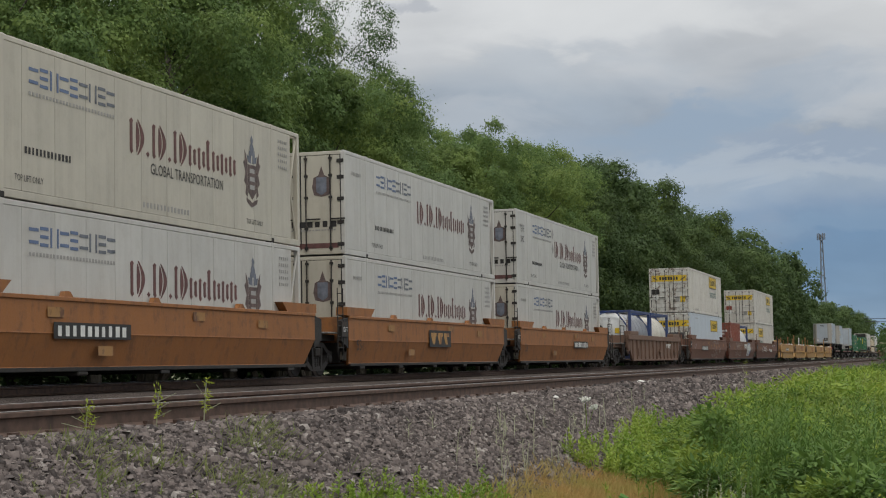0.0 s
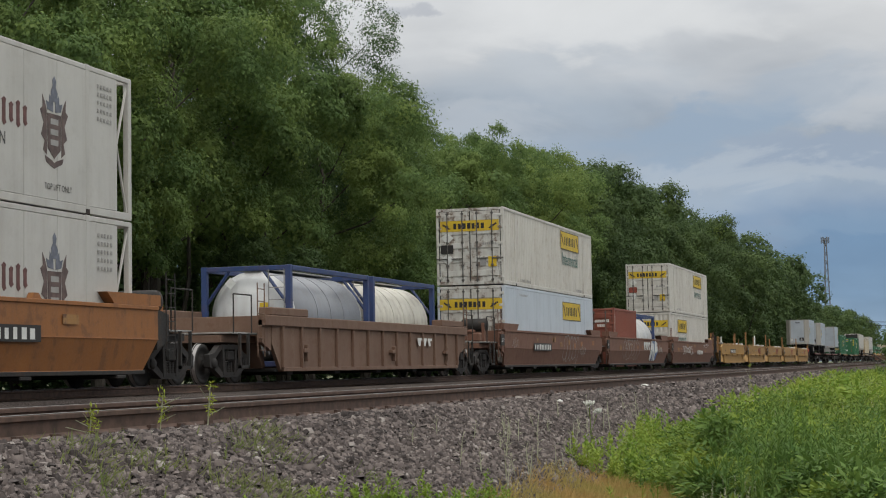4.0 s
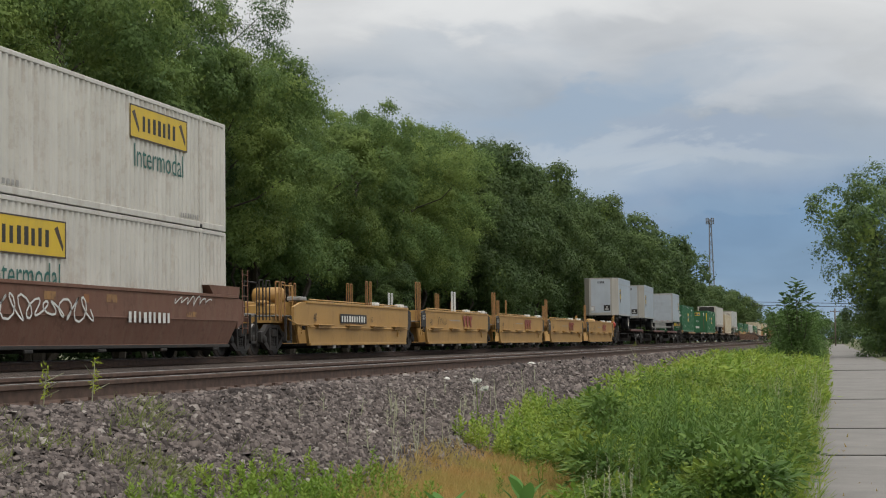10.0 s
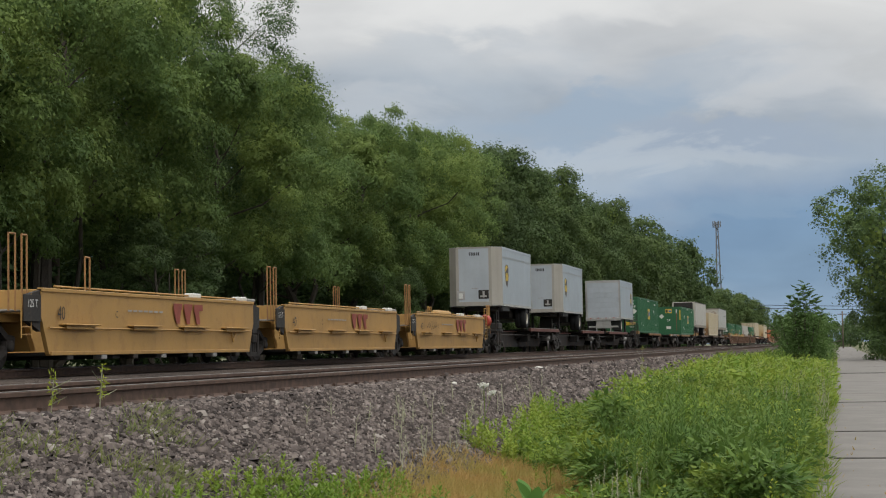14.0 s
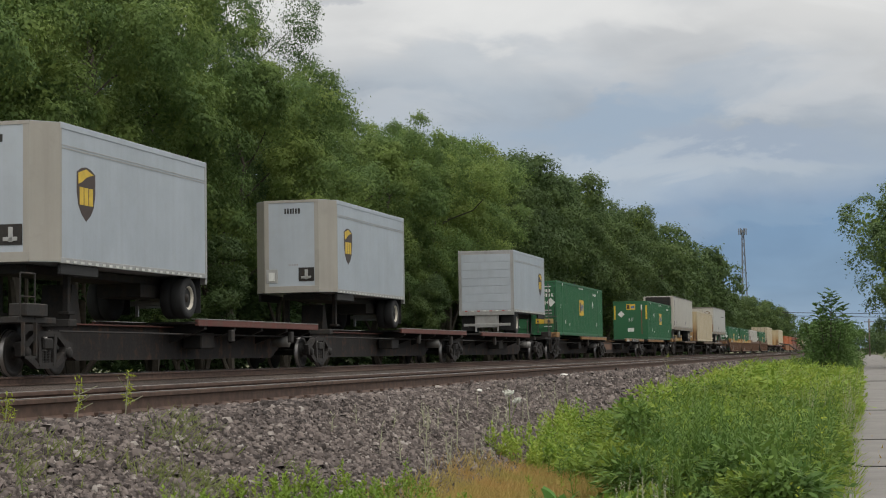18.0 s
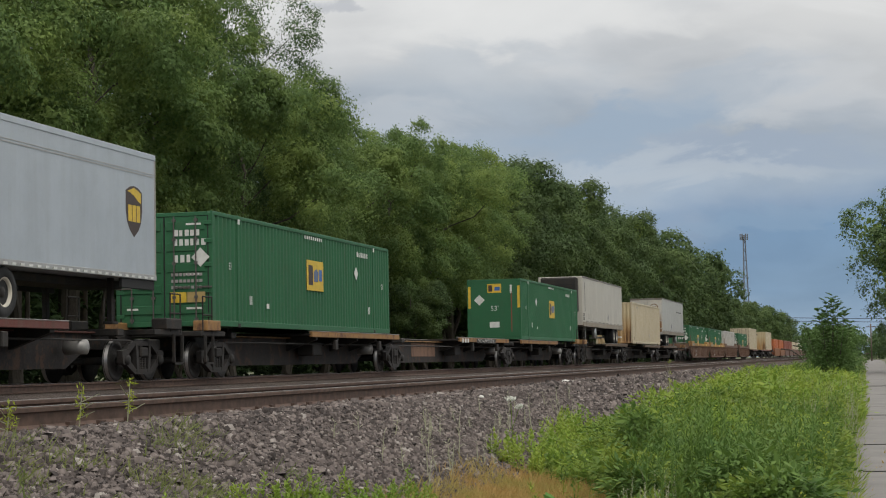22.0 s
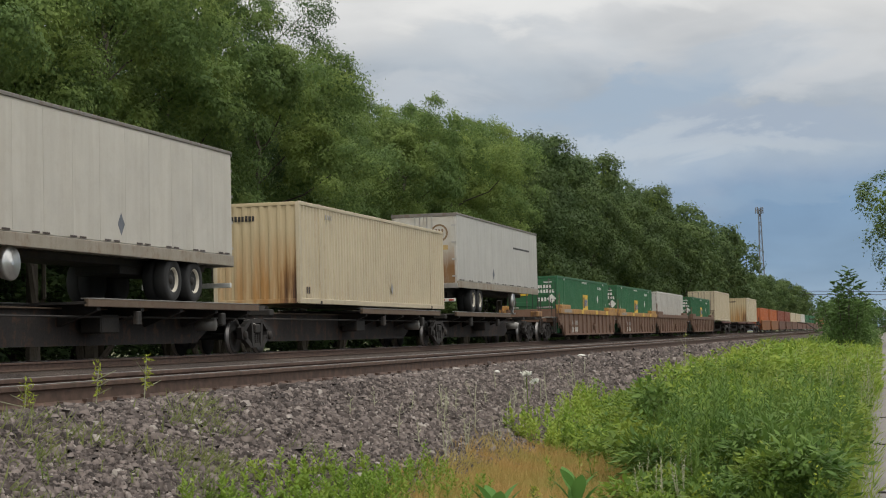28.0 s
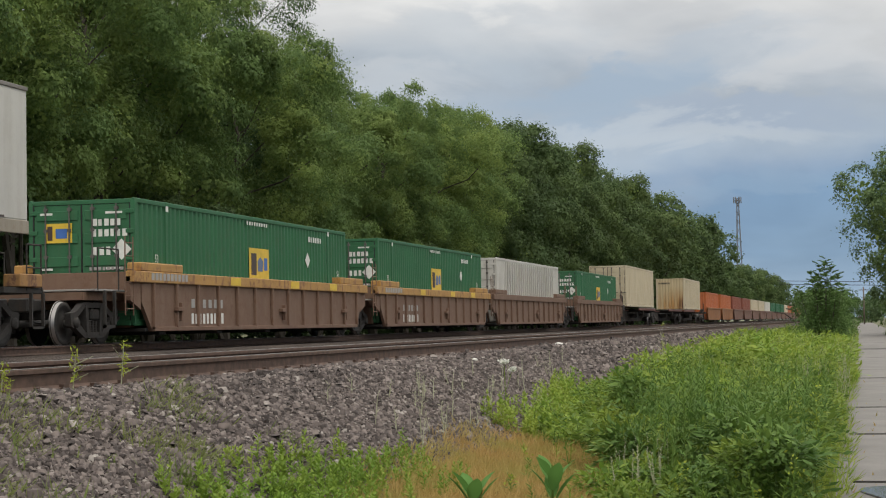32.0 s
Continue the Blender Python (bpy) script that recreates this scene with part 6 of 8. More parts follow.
def long_trailer(label, L, cold, axles, skin="whitesmooth"):
    """Long box trailer with seams, rail and tandem wheels; cold puts a cooling unit on the nose."""
    w, zb, zt = 1.295, 0.99, 3.80
    h = L / 2
    t = thing("semi_trailer", 0, -540, 0, label, "trailer", "long trailers on the train")
    part("body", boxes((-w + 0.02, w - 0.02, -h, h, zb, zt), bev=0.02), skin, t)
    n = 13
    pm = bpy.data.meshes.new("panel")
    pw = (L - 0.12) / n
    boxes((-0.01, 0.01, 0.004, pw - 0.004, zb + 0.22, zt - 0.12), bev=0.003).to_mesh(pm)
    for s in (-1, 1):
        for i in range(n):
            part("panel", pm, skin, t, at=(s * (w - 0.014), -h + 0.06 + i * pw, 0))
        part("side_rail", boxes((*sorted((s * (w - 0.03), s * (w + 0.012))), -h, h, zb - 0.06, zb + 0.20), bev=0.01), "railgrime", t)
        part("top_rail", boxes((*sorted((s * (w - 0.03), s * (w + 0.010))), -h, h, zt - 0.07, zt + 0.01), bev=0.01), "toprail", t)
        for i in range(10):
            for k in (0, 0.42):
                y = -h + 1.0 + i * (L - 2) / 9 + k
                part("reflector", boxes((*sorted((s * (w + 0.012), s * (w + 0.016))), y, y + 0.3, zb + 0.225, zb + 0.265)), "brownshield", t)
        part("landing_leg", boxes((*sorted((s * 0.72, s * 0.84)), -h + 3.5, -h + 3.64, 0.06, zb), (*sorted((s * 0.62, s * 0.92)), -h + 3.4, -h + 3.74, 0, 0.06), bev=0.01), "alu", t)
        part("spare_disc", lathe(bmesh.new(), [(s * 1.0, 0.3), (s * 1.16, 0.34), (s * 1.2, 0.32), (s * 1.18, 0.07), (s * 1.21, 0.05)], "x", 20, (0, -h + 5.15, 0.62)), "chrome", t, "round pale spare wheel disc")
        dm = [(-h + L * 0.60 + a, zb + 0.62 + b) for a, b in ((0, -0.24), (0.17, 0), (0, 0.24), (-0.17, 0))]
        part("placard", prism(dm, "x", *sorted((s * (w - 0.003), s * (w + 0.002)))), "slate", t, "small dark diamond placard")
        part("stencil_frame", boxes((*sorted((s * (w - 0.003), s * (w + 0.002))), -h + 3.1, -h + 3.9, zb + 0.5, zb + 0.72)), skin, t)
    if cold:
        u = part("cooling_unit", boxes((-1.05, 1.05, -h - 0.62, -h, zb + 0.75, zt - 0.06), bev=0.08), "dark", t, "dark refrigeration unit on the nose")
        for i in range(6):
            part("grille_slat", boxes((-0.9, 0.9, -h - 0.64, -h - 0.62, zb + 1.5 + i * 0.16, zb + 1.56 + i * 0.16)), "rubber", u)
        for i, z in enumerate((zb + 0.62, zb + 0.40)):
            part("gauge_box", boxes((w - 0.02, w + 0.012, -h + 0.10, -h + 0.38, z - 0.1, z + 0.08), bev=0.01), "black", t)
        for i in range(11):
            part("fleet_mark", boxes((w - 0.003, w + 0.002, -h + 0.62, -h + 0.78, zt - 0.45 - i * 0.155, zt - 0.34 - i * 0.155)), "black", t)
        words("53'", 0.34, "black", t, (w + 0.001, -h + 2.05, zb + 0.52), (90, 0, 90))
    else:
        part("band", boxes((w - 0.003, w + 0.002, -h + 1.9, -h + 5.4, zt - 0.95, zt - 0.87)), "black", t, "dark lettering band")
        part("band", boxes((-w - 0.002, -w + 0.003, -h + 1.9, -h + 5.4, zt - 0.95, zt - 0.87)), "black", t, "dark lettering band")
    # rear doors
    if not cold:
        ring = bmesh.new()
        rows = [[ring.verts.new((-0.62 + r * math.cos(i * math.tau / 24), h + 0.034, zb + 2.05 + r * math.sin(i * math.tau / 24))) for i in range(24)] for r in (0.34, 0.27)]
        for i in range(24):
            ring.faces.new((rows[0][i], rows[0][(i + 1) % 24], rows[1][(i + 1) % 24], rows[1][i]))
        part("emblem_ring", ring, "vanstain", t, "faded brown ring emblem")
        for k in (-0.12, 0.0, 0.12):
            part("emblem_bar", boxes((-0.655 + k, -0.585 + k, h + 0.031, h + 0.035, zb + 1.90, zb + 2.20)), "vanstain", t)
        part("placard", boxes((-0.95, -0.30, h + 0.031, h + 0.036, zb + 1.40, zb + 1.58)), "goldfaded", t, "faded yellow plate")
    for s in (-1, 1):
        d = part("rear_door", boxes((*sorted((s * 0.01, s * (w - 0.10))), h - 0.002, h + 0.03, zb + 0.12, zt - 0.14), bev=0.008), "vandoor", t, "brown-stained rear door")
        for k in (0.14, 0.34):
            part("lock_rod", tubes(((s * k, h + 0.05, zb + 0.1), (s * k, h + 0.05, zt - 0.12), 0.018), n=8), "alu", d)
        for z in (0.35, 1.0, 1.65, 2.3):
            part("hinge", boxes((*sorted((s * (w - 0.2), s * (w - 0.01))), h + 0.03, h + 0.045, zb + z, zb + z + 0.07), bev=0.005), "alu", d)
    part("rear_sill", boxes((-w, w, h - 0.05, h + 0.035, zb - 0.08, zb + 0.11), bev=0.008), "alu", t)
    part("rear_header", boxes((-w, w, h - 0.05, h + 0.035, zt - 0.13, zt + 0.005), bev=0.008), "toprail", t)
    part("bumper", boxes((-1.2, 1.2, h + 0.0, h + 0.1, 0.40, 0.52), (-0.12, 0.12, h + 0.0, h + 0.08, 0.52, zb - 0.08), bev=0.01), "whiteink", t)
    for i in range(7):
        part("reflector", boxes((-1.15 + i * 0.35, -0.95 + i * 0.35, h + 0.10, h + 0.104, 0.43, 0.49)), "red", t)
    part("underframe", boxes((-0.55, 0.55, -h + 0.5, h - 0.1, zb - 0.18, zb - 0.02), (-0.55, 0.55, h - 5.0, h - 1.2, 0.62, zb - 0.18), bev=0.01), "dark", t)
    for y in axles:
        tyre_pair(t, -h + y, 0.5)
    return t


# ---- spine cars ----
def spine_unit(t0, t1, trays, edge, label, first=False, last=False, text=None, hitched=False):
    """A thin centre-beam flat car between trucks at t0 and t1, with wheel trays."""
    yc, h = (t0 + t1) / 2, (t1 - t0) / 2
    c = on_train(thing("spine_car", XT, yc, ZR, label, "railcar", "spine cars of the train"))
    sill = prism([(-h - 0.7, 0.72), (-h + 1.6, 0.72), (-h + 2.6, 0.30), (h - 2.6, 0.30), (h - 1.6, 0.72), (h + 0.7, 0.72), (h + 0.7, 1.06), (-h - 0.7, 1.06)], "x", -0.42, 0.42)
    part("centre_sill", sill, "spinesill", c)
    for a, b in trays:
        a, b = a - yc, b - yc
        tr = part("tray", boxes((-1.36, 1.36, a, b, 1.14, 1.20), bev=0.006), "dark", c, "steel deck tray for trailer wheels")
        for s in (-1, 1):
            part("tray_edge", boxes((*sorted((s * 1.30, s * 1.40)), a, b, 1.09, 1.25), bev=0.012), edge, tr, "worn painted deck edge")
            part("tray_lip", boxes((*sorted((s * 1.22, s * 1.405)), a, b, 1.252, 1.27), bev=0.004), "galv", tr)
        for i in range(5):
            y = a + 0.6 + i * (b - a - 1.2) / 4
            part("outrigger", prism([(-1.33, 1.13), (1.33, 1.13), (1.33, 1.02), (0.43, 0.7), (-0.43, 0.7), (-1.33, 1.02)], "y", y - 0.09, y + 0.09), "dark", tr)
        for k in range(2):
            part("tray_gusset", boxes((1.28, 1.40, a + (b - a) * (0.25 + 0.5 * k) - 0.12, a + (b - a) * (0.25 + 0.5 * k) + 0.12, 0.72, 1.02), bev=0.02), "dark", tr)
    for e, y in ((-1, -h), (1, h)):
        part("end_arm", boxes((-1.05, 1.05, *sorted((y - e * 1.35, y - e * 1.0)), 1.0, 1.16), bev=0.02), "dark", c)
        part("bolster_plate", boxes((-0.6, 0.6, y - 0.45, y + 0.45, 0.74, 1.12), bev=0.02), "dark", c)
    start = trays[0][0] - yc
    if text and start > -h + 6:
        part("sill_plate", boxes((-0.432, 0.432, -h + 4.6, start - 0.3, 0.52, 1.05), bev=0.006), "silltan", c, "tan dusty plate on the centre sill")
    part("top_flange", boxes((-0.55, 0.55, -h + 1.4, h - 1.4, 1.066, 1.10), bev=0.006), edge, c)
    rise = 1.95 if hitched else 1.30
    part("hitch", prism([(-h + 2.4, 1.065), (-h + 3.0, 1.065), (-h + 2.75, rise), (-h + 2.55, rise)], "x", -0.35, 0.35), "dark", c, "" if hitched else "folded trailer hitch")
    part("pipe", tubes(((1.0, -h + 0.6, 0.9), (1.0, h - 0.6, 0.9), 0.025), n=6), "dark", c)
    part("brake_box", boxes((0.5, 1.0, -0.5, 0.4, 0.55, 0.95), bev=0.03), "dark", c)
    part("brake_cylinder", lathe(bmesh.new(), [(0.6, 0.05), (0.62, 0.16), (1.1, 0.16), (1.14, 0.05)], "x", 14, (0, h - 3.0, 0.75)), "galv", c)
    for flag, e, y in ((first, -1, -h), (last, 1, h)):
        if flag:
            part("end_platform", boxes((-1.3, 1.3, *sorted((y + e * 0.1, y + e * 1.7)), 1.04, 1.16), bev=0.01), "dark", c)
            part("coupler", boxes((-0.15, 0.15, *sorted((y + e * 1.5, y + e * 2.4)), 0.72, 0.98), bev=0.03), "dark", c)
            for s in (-1, 1):
                part("end_block", boxes((*sorted((s * 1.0, s * 1.38)), *sorted((y + e * 0.6, y + e * 1.5)), 1.165, 1.42), bev=0.02), "spineyellow" if edge != "spinered" else "dark", c)
                part("handrail", tubes(((s * 1.3, y + e * 1.6, 1.1), (s * 1.3, y + e * 1.6, 2.0), 0.02), ((s * 1.3, y + e * 1.0, 1.1), (s * 1.3, y + e * 1.0, 2.0), 0.02), ((s * 1.3, y + e * 1.0, 2.0), (s * 1.3, y + e * 1.6, 2.0), 0.02), ((s * 1.3, y + e * 1.0, 1.55), (s * 1.3, y + e * 1.6, 1.55), 0.016), n=6), "dark", c)
                part("step_side", boxes((*sorted((s * 1.32, s * 1.38)), *sorted((y + e * 1.05, y + e * 1.6)), 0.35, 0.40), (*sorted((s * 1.32, s * 1.38)), *sorted((y + e * 1.05, y + e * 1.10)), 0.35, 1.05), (*sorted((s * 1.32, s * 1.38)), *sorted((y + e * 1.55, y + e * 1.6)), 0.35, 1.05)), "dark", c)
    truck(c, -h)
    if last:
        truck(c, h)
    if text:
        a, b = trays[text[1]][0] - yc, trays[text[1]][1] - yc
        part("name_board", boxes((1.401, 1.404, a + 2.9, a + 6.6, 1.05, 1.23)), "dark", c)
        words(text[0], 0.20, "whiteink", c, (1.406, a + 4.75, 1.14), (90, 0, 90), 0.98)
        bars(c, 1.401, a + 0.35, a + 1.7, 1.05, 0.17, "whiteink", 3, 5)
    return c


# ---- tank containers ----
def tank_container(label, frame_mat, shell, head=None):
    L, w, H = 6.06, 1.22, 2.55
    h = L / 2
    t = thing("tank_container", 0, -560, 0, label, "tank container", "tank containers on the train")
    r = 1.14
    part("tank", lathe(bmesh.new(), [(-h + 0.10, 0.05), (-h + 0.14, 0.55), (-h + 0.30, 0.93), (-h + 0.55, r), (h - 0.55, r), (h - 0.30, 0.93), (h - 0.14, 0.55), (h - 0.10, 0.05)], "y", 36, (0, 0, 1.30)), shell, t, "rounded tank shell")
    if head:
        for e in (-1, 1):
            part("tank_head", lathe(bmesh.new(), [(e * (h - 0.095), 0.05), (e * (h - 0.135), 0.555), (e * (h - 0.295), 0.94), (e * (h - 0.50), r + 0.006)], "y", 36, (0, 0, 1.30)), head, t, "pale domed tank end")
    for k in (-0.9, 0.1, 1.1):
        part("band", lathe(bmesh.new(), [(k - 0.03, r), (k - 0.03, r + 0.012), (k + 0.03, r + 0.012), (k + 0.03, r)], "y", 36, (0, 0, 1.30)), shell, t)
    for s in (-1, 1):
        for e in (-1, 1):
            part("frame_post", boxes((*sorted((s * (w - 0.15), s * w)), *sorted((e * (h - 0.15), e * h)), 0, H), bev=0.012), frame_mat, t)
        part("frame_rail", boxes((*sorted((s * (w - 0.12), s * w)), -h + 0.15, h - 0.15, H - 0.13, H - 0.005), bev=0.01), frame_mat, t)
        part("frame_rail", boxes((*sorted((s * (w - 0.12), s * w)), -h + 0.15, h - 0.15, 0.005, 0.14), bev=0.01), frame_mat, t)
    for e in (-1, 1):
        for z in ((0.005, 0.14), (H - 0.13, H - 0.005)):
            part("frame_beam", boxes((-w + 0.15, w - 0.15, *sorted((e * (h - 0.13), e * (h - 0.01))), *z), bev=0.01), frame_mat, t)
        for sx in (-1, 1):
            part("frame_brace", tubes((((w - 0.12) * sx, e * (h - 0.07), H * 0.62), (0.45 * sx, e * (h - 0.07), H - 0.1), 0.045), n=6), frame_mat, t)
    ladder(t, 0.62, -h + 0.02, 0.3, H - 0.1, "galv", rungs=7, axis="x")
    part("walkway", boxes((-0.25, 0.25, -h + 0.4, h - 0.4, H - 0.06, H - 0.02), bev=0.004), "galv", t)
    part("placard", prism([(-0.42 + a, 2.12 + b) for a, b in ((0, -0.15), (0.15, 0), (0, 0.15), (-0.15, 0))], "y", -h + 0.02, -h + 0.03), "whiteink", t)
    part("data_plate", boxes((0.34, 0.58, -h + 0.10, -h + 0.12, 1.35, 1.62)), "yellowsign", t)
    return t

def set_at(ob, u0, z, L=CL, turn=0):
    """Stand a load on the train: its end towards the camera at u0."""
    ob.location = (XT, u0 + L / 2, ZR + z)
    ob.rotation_euler.z = radians(turn)
    return on_train(ob)


def twin(ob, u0, z, L=CL, turn=0, label=""):
    o = on_train(copy_thing(ob, pose(XT, u0 + L / 2, ZR + z, 0, 0, turn)))
    return tagged(o, label)


def side_x(x, z):
    """Out from the middle on the brown cars' sides, which bend inwards below."""
    return x - 0.17 * max(0.0, 0.96 - z) / 0.66


def scrawl(parent, x, y0, z0, wide, high, seed, mat, thick=0.035, loops=7, name="graffiti"):
    """Sprayed loops that cannot be read, as a flat ribbon."""
    r = random.Random(seed)
    bm = bmesh.new()
    a, b = r.uniform(0.8, 1.3), r.uniform(0, 6)
    pts = []
    for i in range(loops * 9):
        t = i / (loops * 9 - 1)
        pts.append((y0 + wide * (t + 0.05 * math.sin(t * loops * 6.28 * a + b)), z0 + high * (0.5 + 0.45 * math.sin(t * loops * 6.28 + b) * (0.75 + 0.25 * math.sin(t * 9 + b)))))
    for (ya, za), (yb, zb) in zip(pts, pts[1:]):
        d = Vector((yb - ya, zb - za))
        if d.length < 1e-4:
            continue
        n = Vector((-d.y, d.x)).normalized() * thick / 2
        vs = [bm.verts.new((x + 0.003, p, q)) for p, q in ((ya - n.x, za - n.y), (yb - n.x, zb - n.y), (yb + n.x, zb + n.y), (ya + n.x, za + n.y))]
        bm.faces.new(vs)
    return part(name, bm, mat, parent, "sprayed graffiti scrawl")


def bubbles(parent, x, y0, z0, wide, high, n, seed, mat, thick=0.03):
    """Outlined round graffiti forms side by side, none of them a letter."""
    r = random.Random(seed)
    step = wide / n
    for i in range(n):
        bm = bmesh.new()
        cy, cz, ry, rz, ph = y0 + step * (i + 0.5), z0 + high * 0.5, step * 0.60, high * r.uniform(0.42, 0.5), r.uniform(0, 6)
        ring = []
        for j in range(28):
            a = j * math.tau / 28
            m = 1 + 0.16 * math.sin(3 * a + ph) + 0.08 * math.sin(5 * a - ph)
            ring.append((ry * m * math.cos(a), rz * m * math.sin(a)))
        rows = [[bm.verts.new((side_x(x, cz + q * f) + 0.003 + 0.0006 * i, cy + p * f, cz + q * f)) for p, q in ring] for f in (1.0, 1.0 - thick / ry * 0.75)]
        for j in range(28):
            bm.faces.new((rows[0][j], rows[0][(j + 1) % 28], rows[1][(j + 1) % 28], rows[1][j]))
        part("graffiti", bm, mat, parent, "sprayed round graffiti outline")


def sprayed(parent, x, y0, z0, wide, high, seed, mat, lean=0.0):
    """One filled sprayed form with a wavy outline."""
    r = random.Random(seed)
    p1, p2 = r.uniform(0, 6), r.uniform(0, 6)
    bm = bmesh.new()
    rows = []
    for f in (1.0, 0.75, 0.5, 0.25):
        row = []
        for j in range(26):
            a = j * math.tau / 26
            m = 1 + 0.17 * math.sin(3 * a + p1) + 0.10 * math.sin(5 * a + p2)
            u, v = 0.5 * wide * m * math.cos(a) * f, 0.5 * high * min(1.0, m) * math.sin(a) * f
            z = z0 + high / 2 + v
            row.append(bm.verts.new((side_x(x, z), y0 + wide / 2 + u + lean * v, z)))
        rows.append(row)
    for p, q in zip(rows, rows[1:]):
        for j in range(26):
            bm.faces.new((p[j], p[(j + 1) % 26], q[(j + 1) % 26], q[j]))
    bm.faces.new(rows[-1])
    return part("graffiti", bm, mat, parent, "filled sprayed graffiti form")


def number_board(car, y, z, mat="whiteink", board=True, w=3.05, h=0.30, n=10, s=WB):
    if board:
        part("number_board", boxes((s + 0.034, s + 0.038, y, y + w, z, z + h)), "black", car, "black board with white number")
    bars(car, s + 0.039, y + 0.15, y + w - 0.1, z + h * 0.15, h * 0.7, mat, n, 4, "car_number")


def car_mark(car, y, z, mat, w=1.7, h=0.4, s=WB):
    """Three heavy block marks."""
    for a, b, lean in ((0.0, 0.28, 0.05), (0.35, 0.63, 0.05), (0.70, 1.0, -0.05)):
        outline(car, "car_mark", [(y + (a + 0.09) * w, z), (y + (b - 0.09) * w, z), (y + (b - 0.09 + lean) * w, z + 0.68 * h), (y + b * w, z + 0.70 * h), (y + b * w, z + h), (y + a * w, z + h), (y + a * w, z + 0.70 * h)], mat, s + 0.036)


# ---- orange three-unit well car with refrigerated boxes ----
OC = "faded orange articulated well car carrying two stacked boxes"
c1 = well_car(24.0, 41.0, "orange", seed=1, trucks=[22.7], label=OC)
c2 = well_car(43.6, 60.5, "orange", seed=2, trucks=[42.3], label=OC)
c3 = well_car(63.1, 80.4, "orange", last=True, seed=3, brake=True, trucks=[61.9, 81.9], label=OC)
number_board(c1[0], -c1[2] + 3.6, 0.86)
flat(c2[0], "mark_board", [(-c2[2] + 7.4, -c2[2] + 9.8, 0.82, 1.34)], "black", WB + 0.034, "black board with block marks")
car_mark(c2[0], -c2[2] + 7.6, 0.90, "sillyellow", 2.0, 0.36)
number_board(c3[0], -c3[2] + 9.5, 0.86)
for c, _, h, _ in (c1, c2, c3):
    words("53", 0.42, "black", c, (WB + 0.036, -h + 0.75, 0.82), (90, 0, 90))
    part("end_board", boxes((WB + 0.002, WB + 0.03, -h - 0.62, -h - 0.12, 1.05, 1.45), bev=0.006), "dark", c)
    words("125 T", 0.19, "whiteink", c, (WB + 0.034, -h - 0.37, 1.24), (90, 0, 90), 0.8)
    for k, (y, z) in enumerate(((-5.1, 1.25), (-3.2, 0.55), (1.1, 1.30), (4.7, 1.2))):
        flat(c, "touch_up", [(y, y + 0.6, z, z + 0.18)], "spineyellow", WB + 0.024)
    for y in (-4.2, -0.5, 3.9):
        part("well_guide", prism([(y - 0.18, 1.63), (y + 0.18, 1.63), (y + 0.05, 1.74), (y - 0.1, 1.74)], "x", WB - 0.16, WB - 0.04), "wellorange", c)

tankcar = well_car(86.5, 102.9, "plainrib", first=True, last=True, seed=4, trucks=[85.0, 104.4], label="rusty ribbed well car carrying tank containers")
car_mark(tankcar[0], 3.2, 0.95, "whiteink", 1.5, 0.24, WB + 0.03)
BC = "rust-brown well car with graffiti"
b1 = well_car(108.7, 126.3, "brown", first=True, seed=5, brake=True, trucks=[107.3], label=BC + " carrying stacked white boxes")
b2 = well_car(128.6, 145.8, "brown", seed=6, trucks=[127.4], label=BC + " carrying a red box and a tank")
b3 = well_car(148.1, 165.1, "brown", last=True, seed=7, trucks=[147.0, 166.6], label=BC + " carrying stacked white boxes")
for yl in (2.1, 2.7):
    post_pair(b3[0], b3[2] + yl, 1.0, 2.13, "dark", w=0.32)
number_board(b1[0], -b1[2] + 4.4, 0.88)
bubbles(b1[0], WB + 0.026, -b1[2] + 9.85, 0.40, 2.95, 1.12, 5, 11, "greyink")
scrawl(b1[0], WB + 0.036, -b1[2] + 12.9, 0.62, 1.25, 0.6, 11, "greyink", 0.026, 4)
scrawl(b1[0], WB + 0.036, -b1[2] + 1.0, 0.9, 0.9, 0.5, 12, "greyink", 0.02, 3)
bubbles(b2[0], WB + 0.026, -b2[2] + 3.5, 0.55, 4.4, 1.0, 6, 13, "greyink", 0.035)
scrawl(b2[0], WB + 0.036, -b2[2] + 3.9, 0.95, 2.2, 0.45, 13, "greyink", 0.03, 4)
car_mark(b2[0], -b2[2] + 9.3, 1.02, "whiteink", 1.9, 0.42)
sprayed(b2[0], WB + 0.030, -b2[2] + 11.25, 0.42, 2.3, 1.12, 41, "navy")
for k, (y, z, w, hh, ln) in enumerate(((11.35, 0.40, 0.60, 1.15, 0.3), (12.0, 0.45, 0.5, 1.05, -0.25), (12.6, 0.40, 0.65, 1.15, 0.1), (13.2, 0.8, 0.35, 0.7, 0.0))):
    sprayed(b2[0], WB + 0.034 + 0.002 * k, -b2[2] + y, z, w, hh, 42 + k, "whiteink", ln)
sprayed(b2[0], WB + 0.044, -b2[2] + 12.9, 0.5, 0.5, 0.45, 46, "blueink")
scrawl(b2[0], WB + 0.036, -b2[2] + 13.8, 0.75, 1.4, 0.55, 18, "greyink", 0.05, 4)
scrawl(b3[0], WB + 0.036, -b3[2] + 3.4, 0.80, 4.2, 0.60, 15, "whiteink", 0.045, 9)
bars(b3[0], WB + 0.036, -b3[2] + 9.6, -b3[2] + 12.2, 0.85, 0.26, "whiteink", 9, 9)
scrawl(b3[0], WB + 0.036, -b3[2] + 12.4, 1.28, 2.4, 0.28, 16, "whiteink", 0.03, 6)
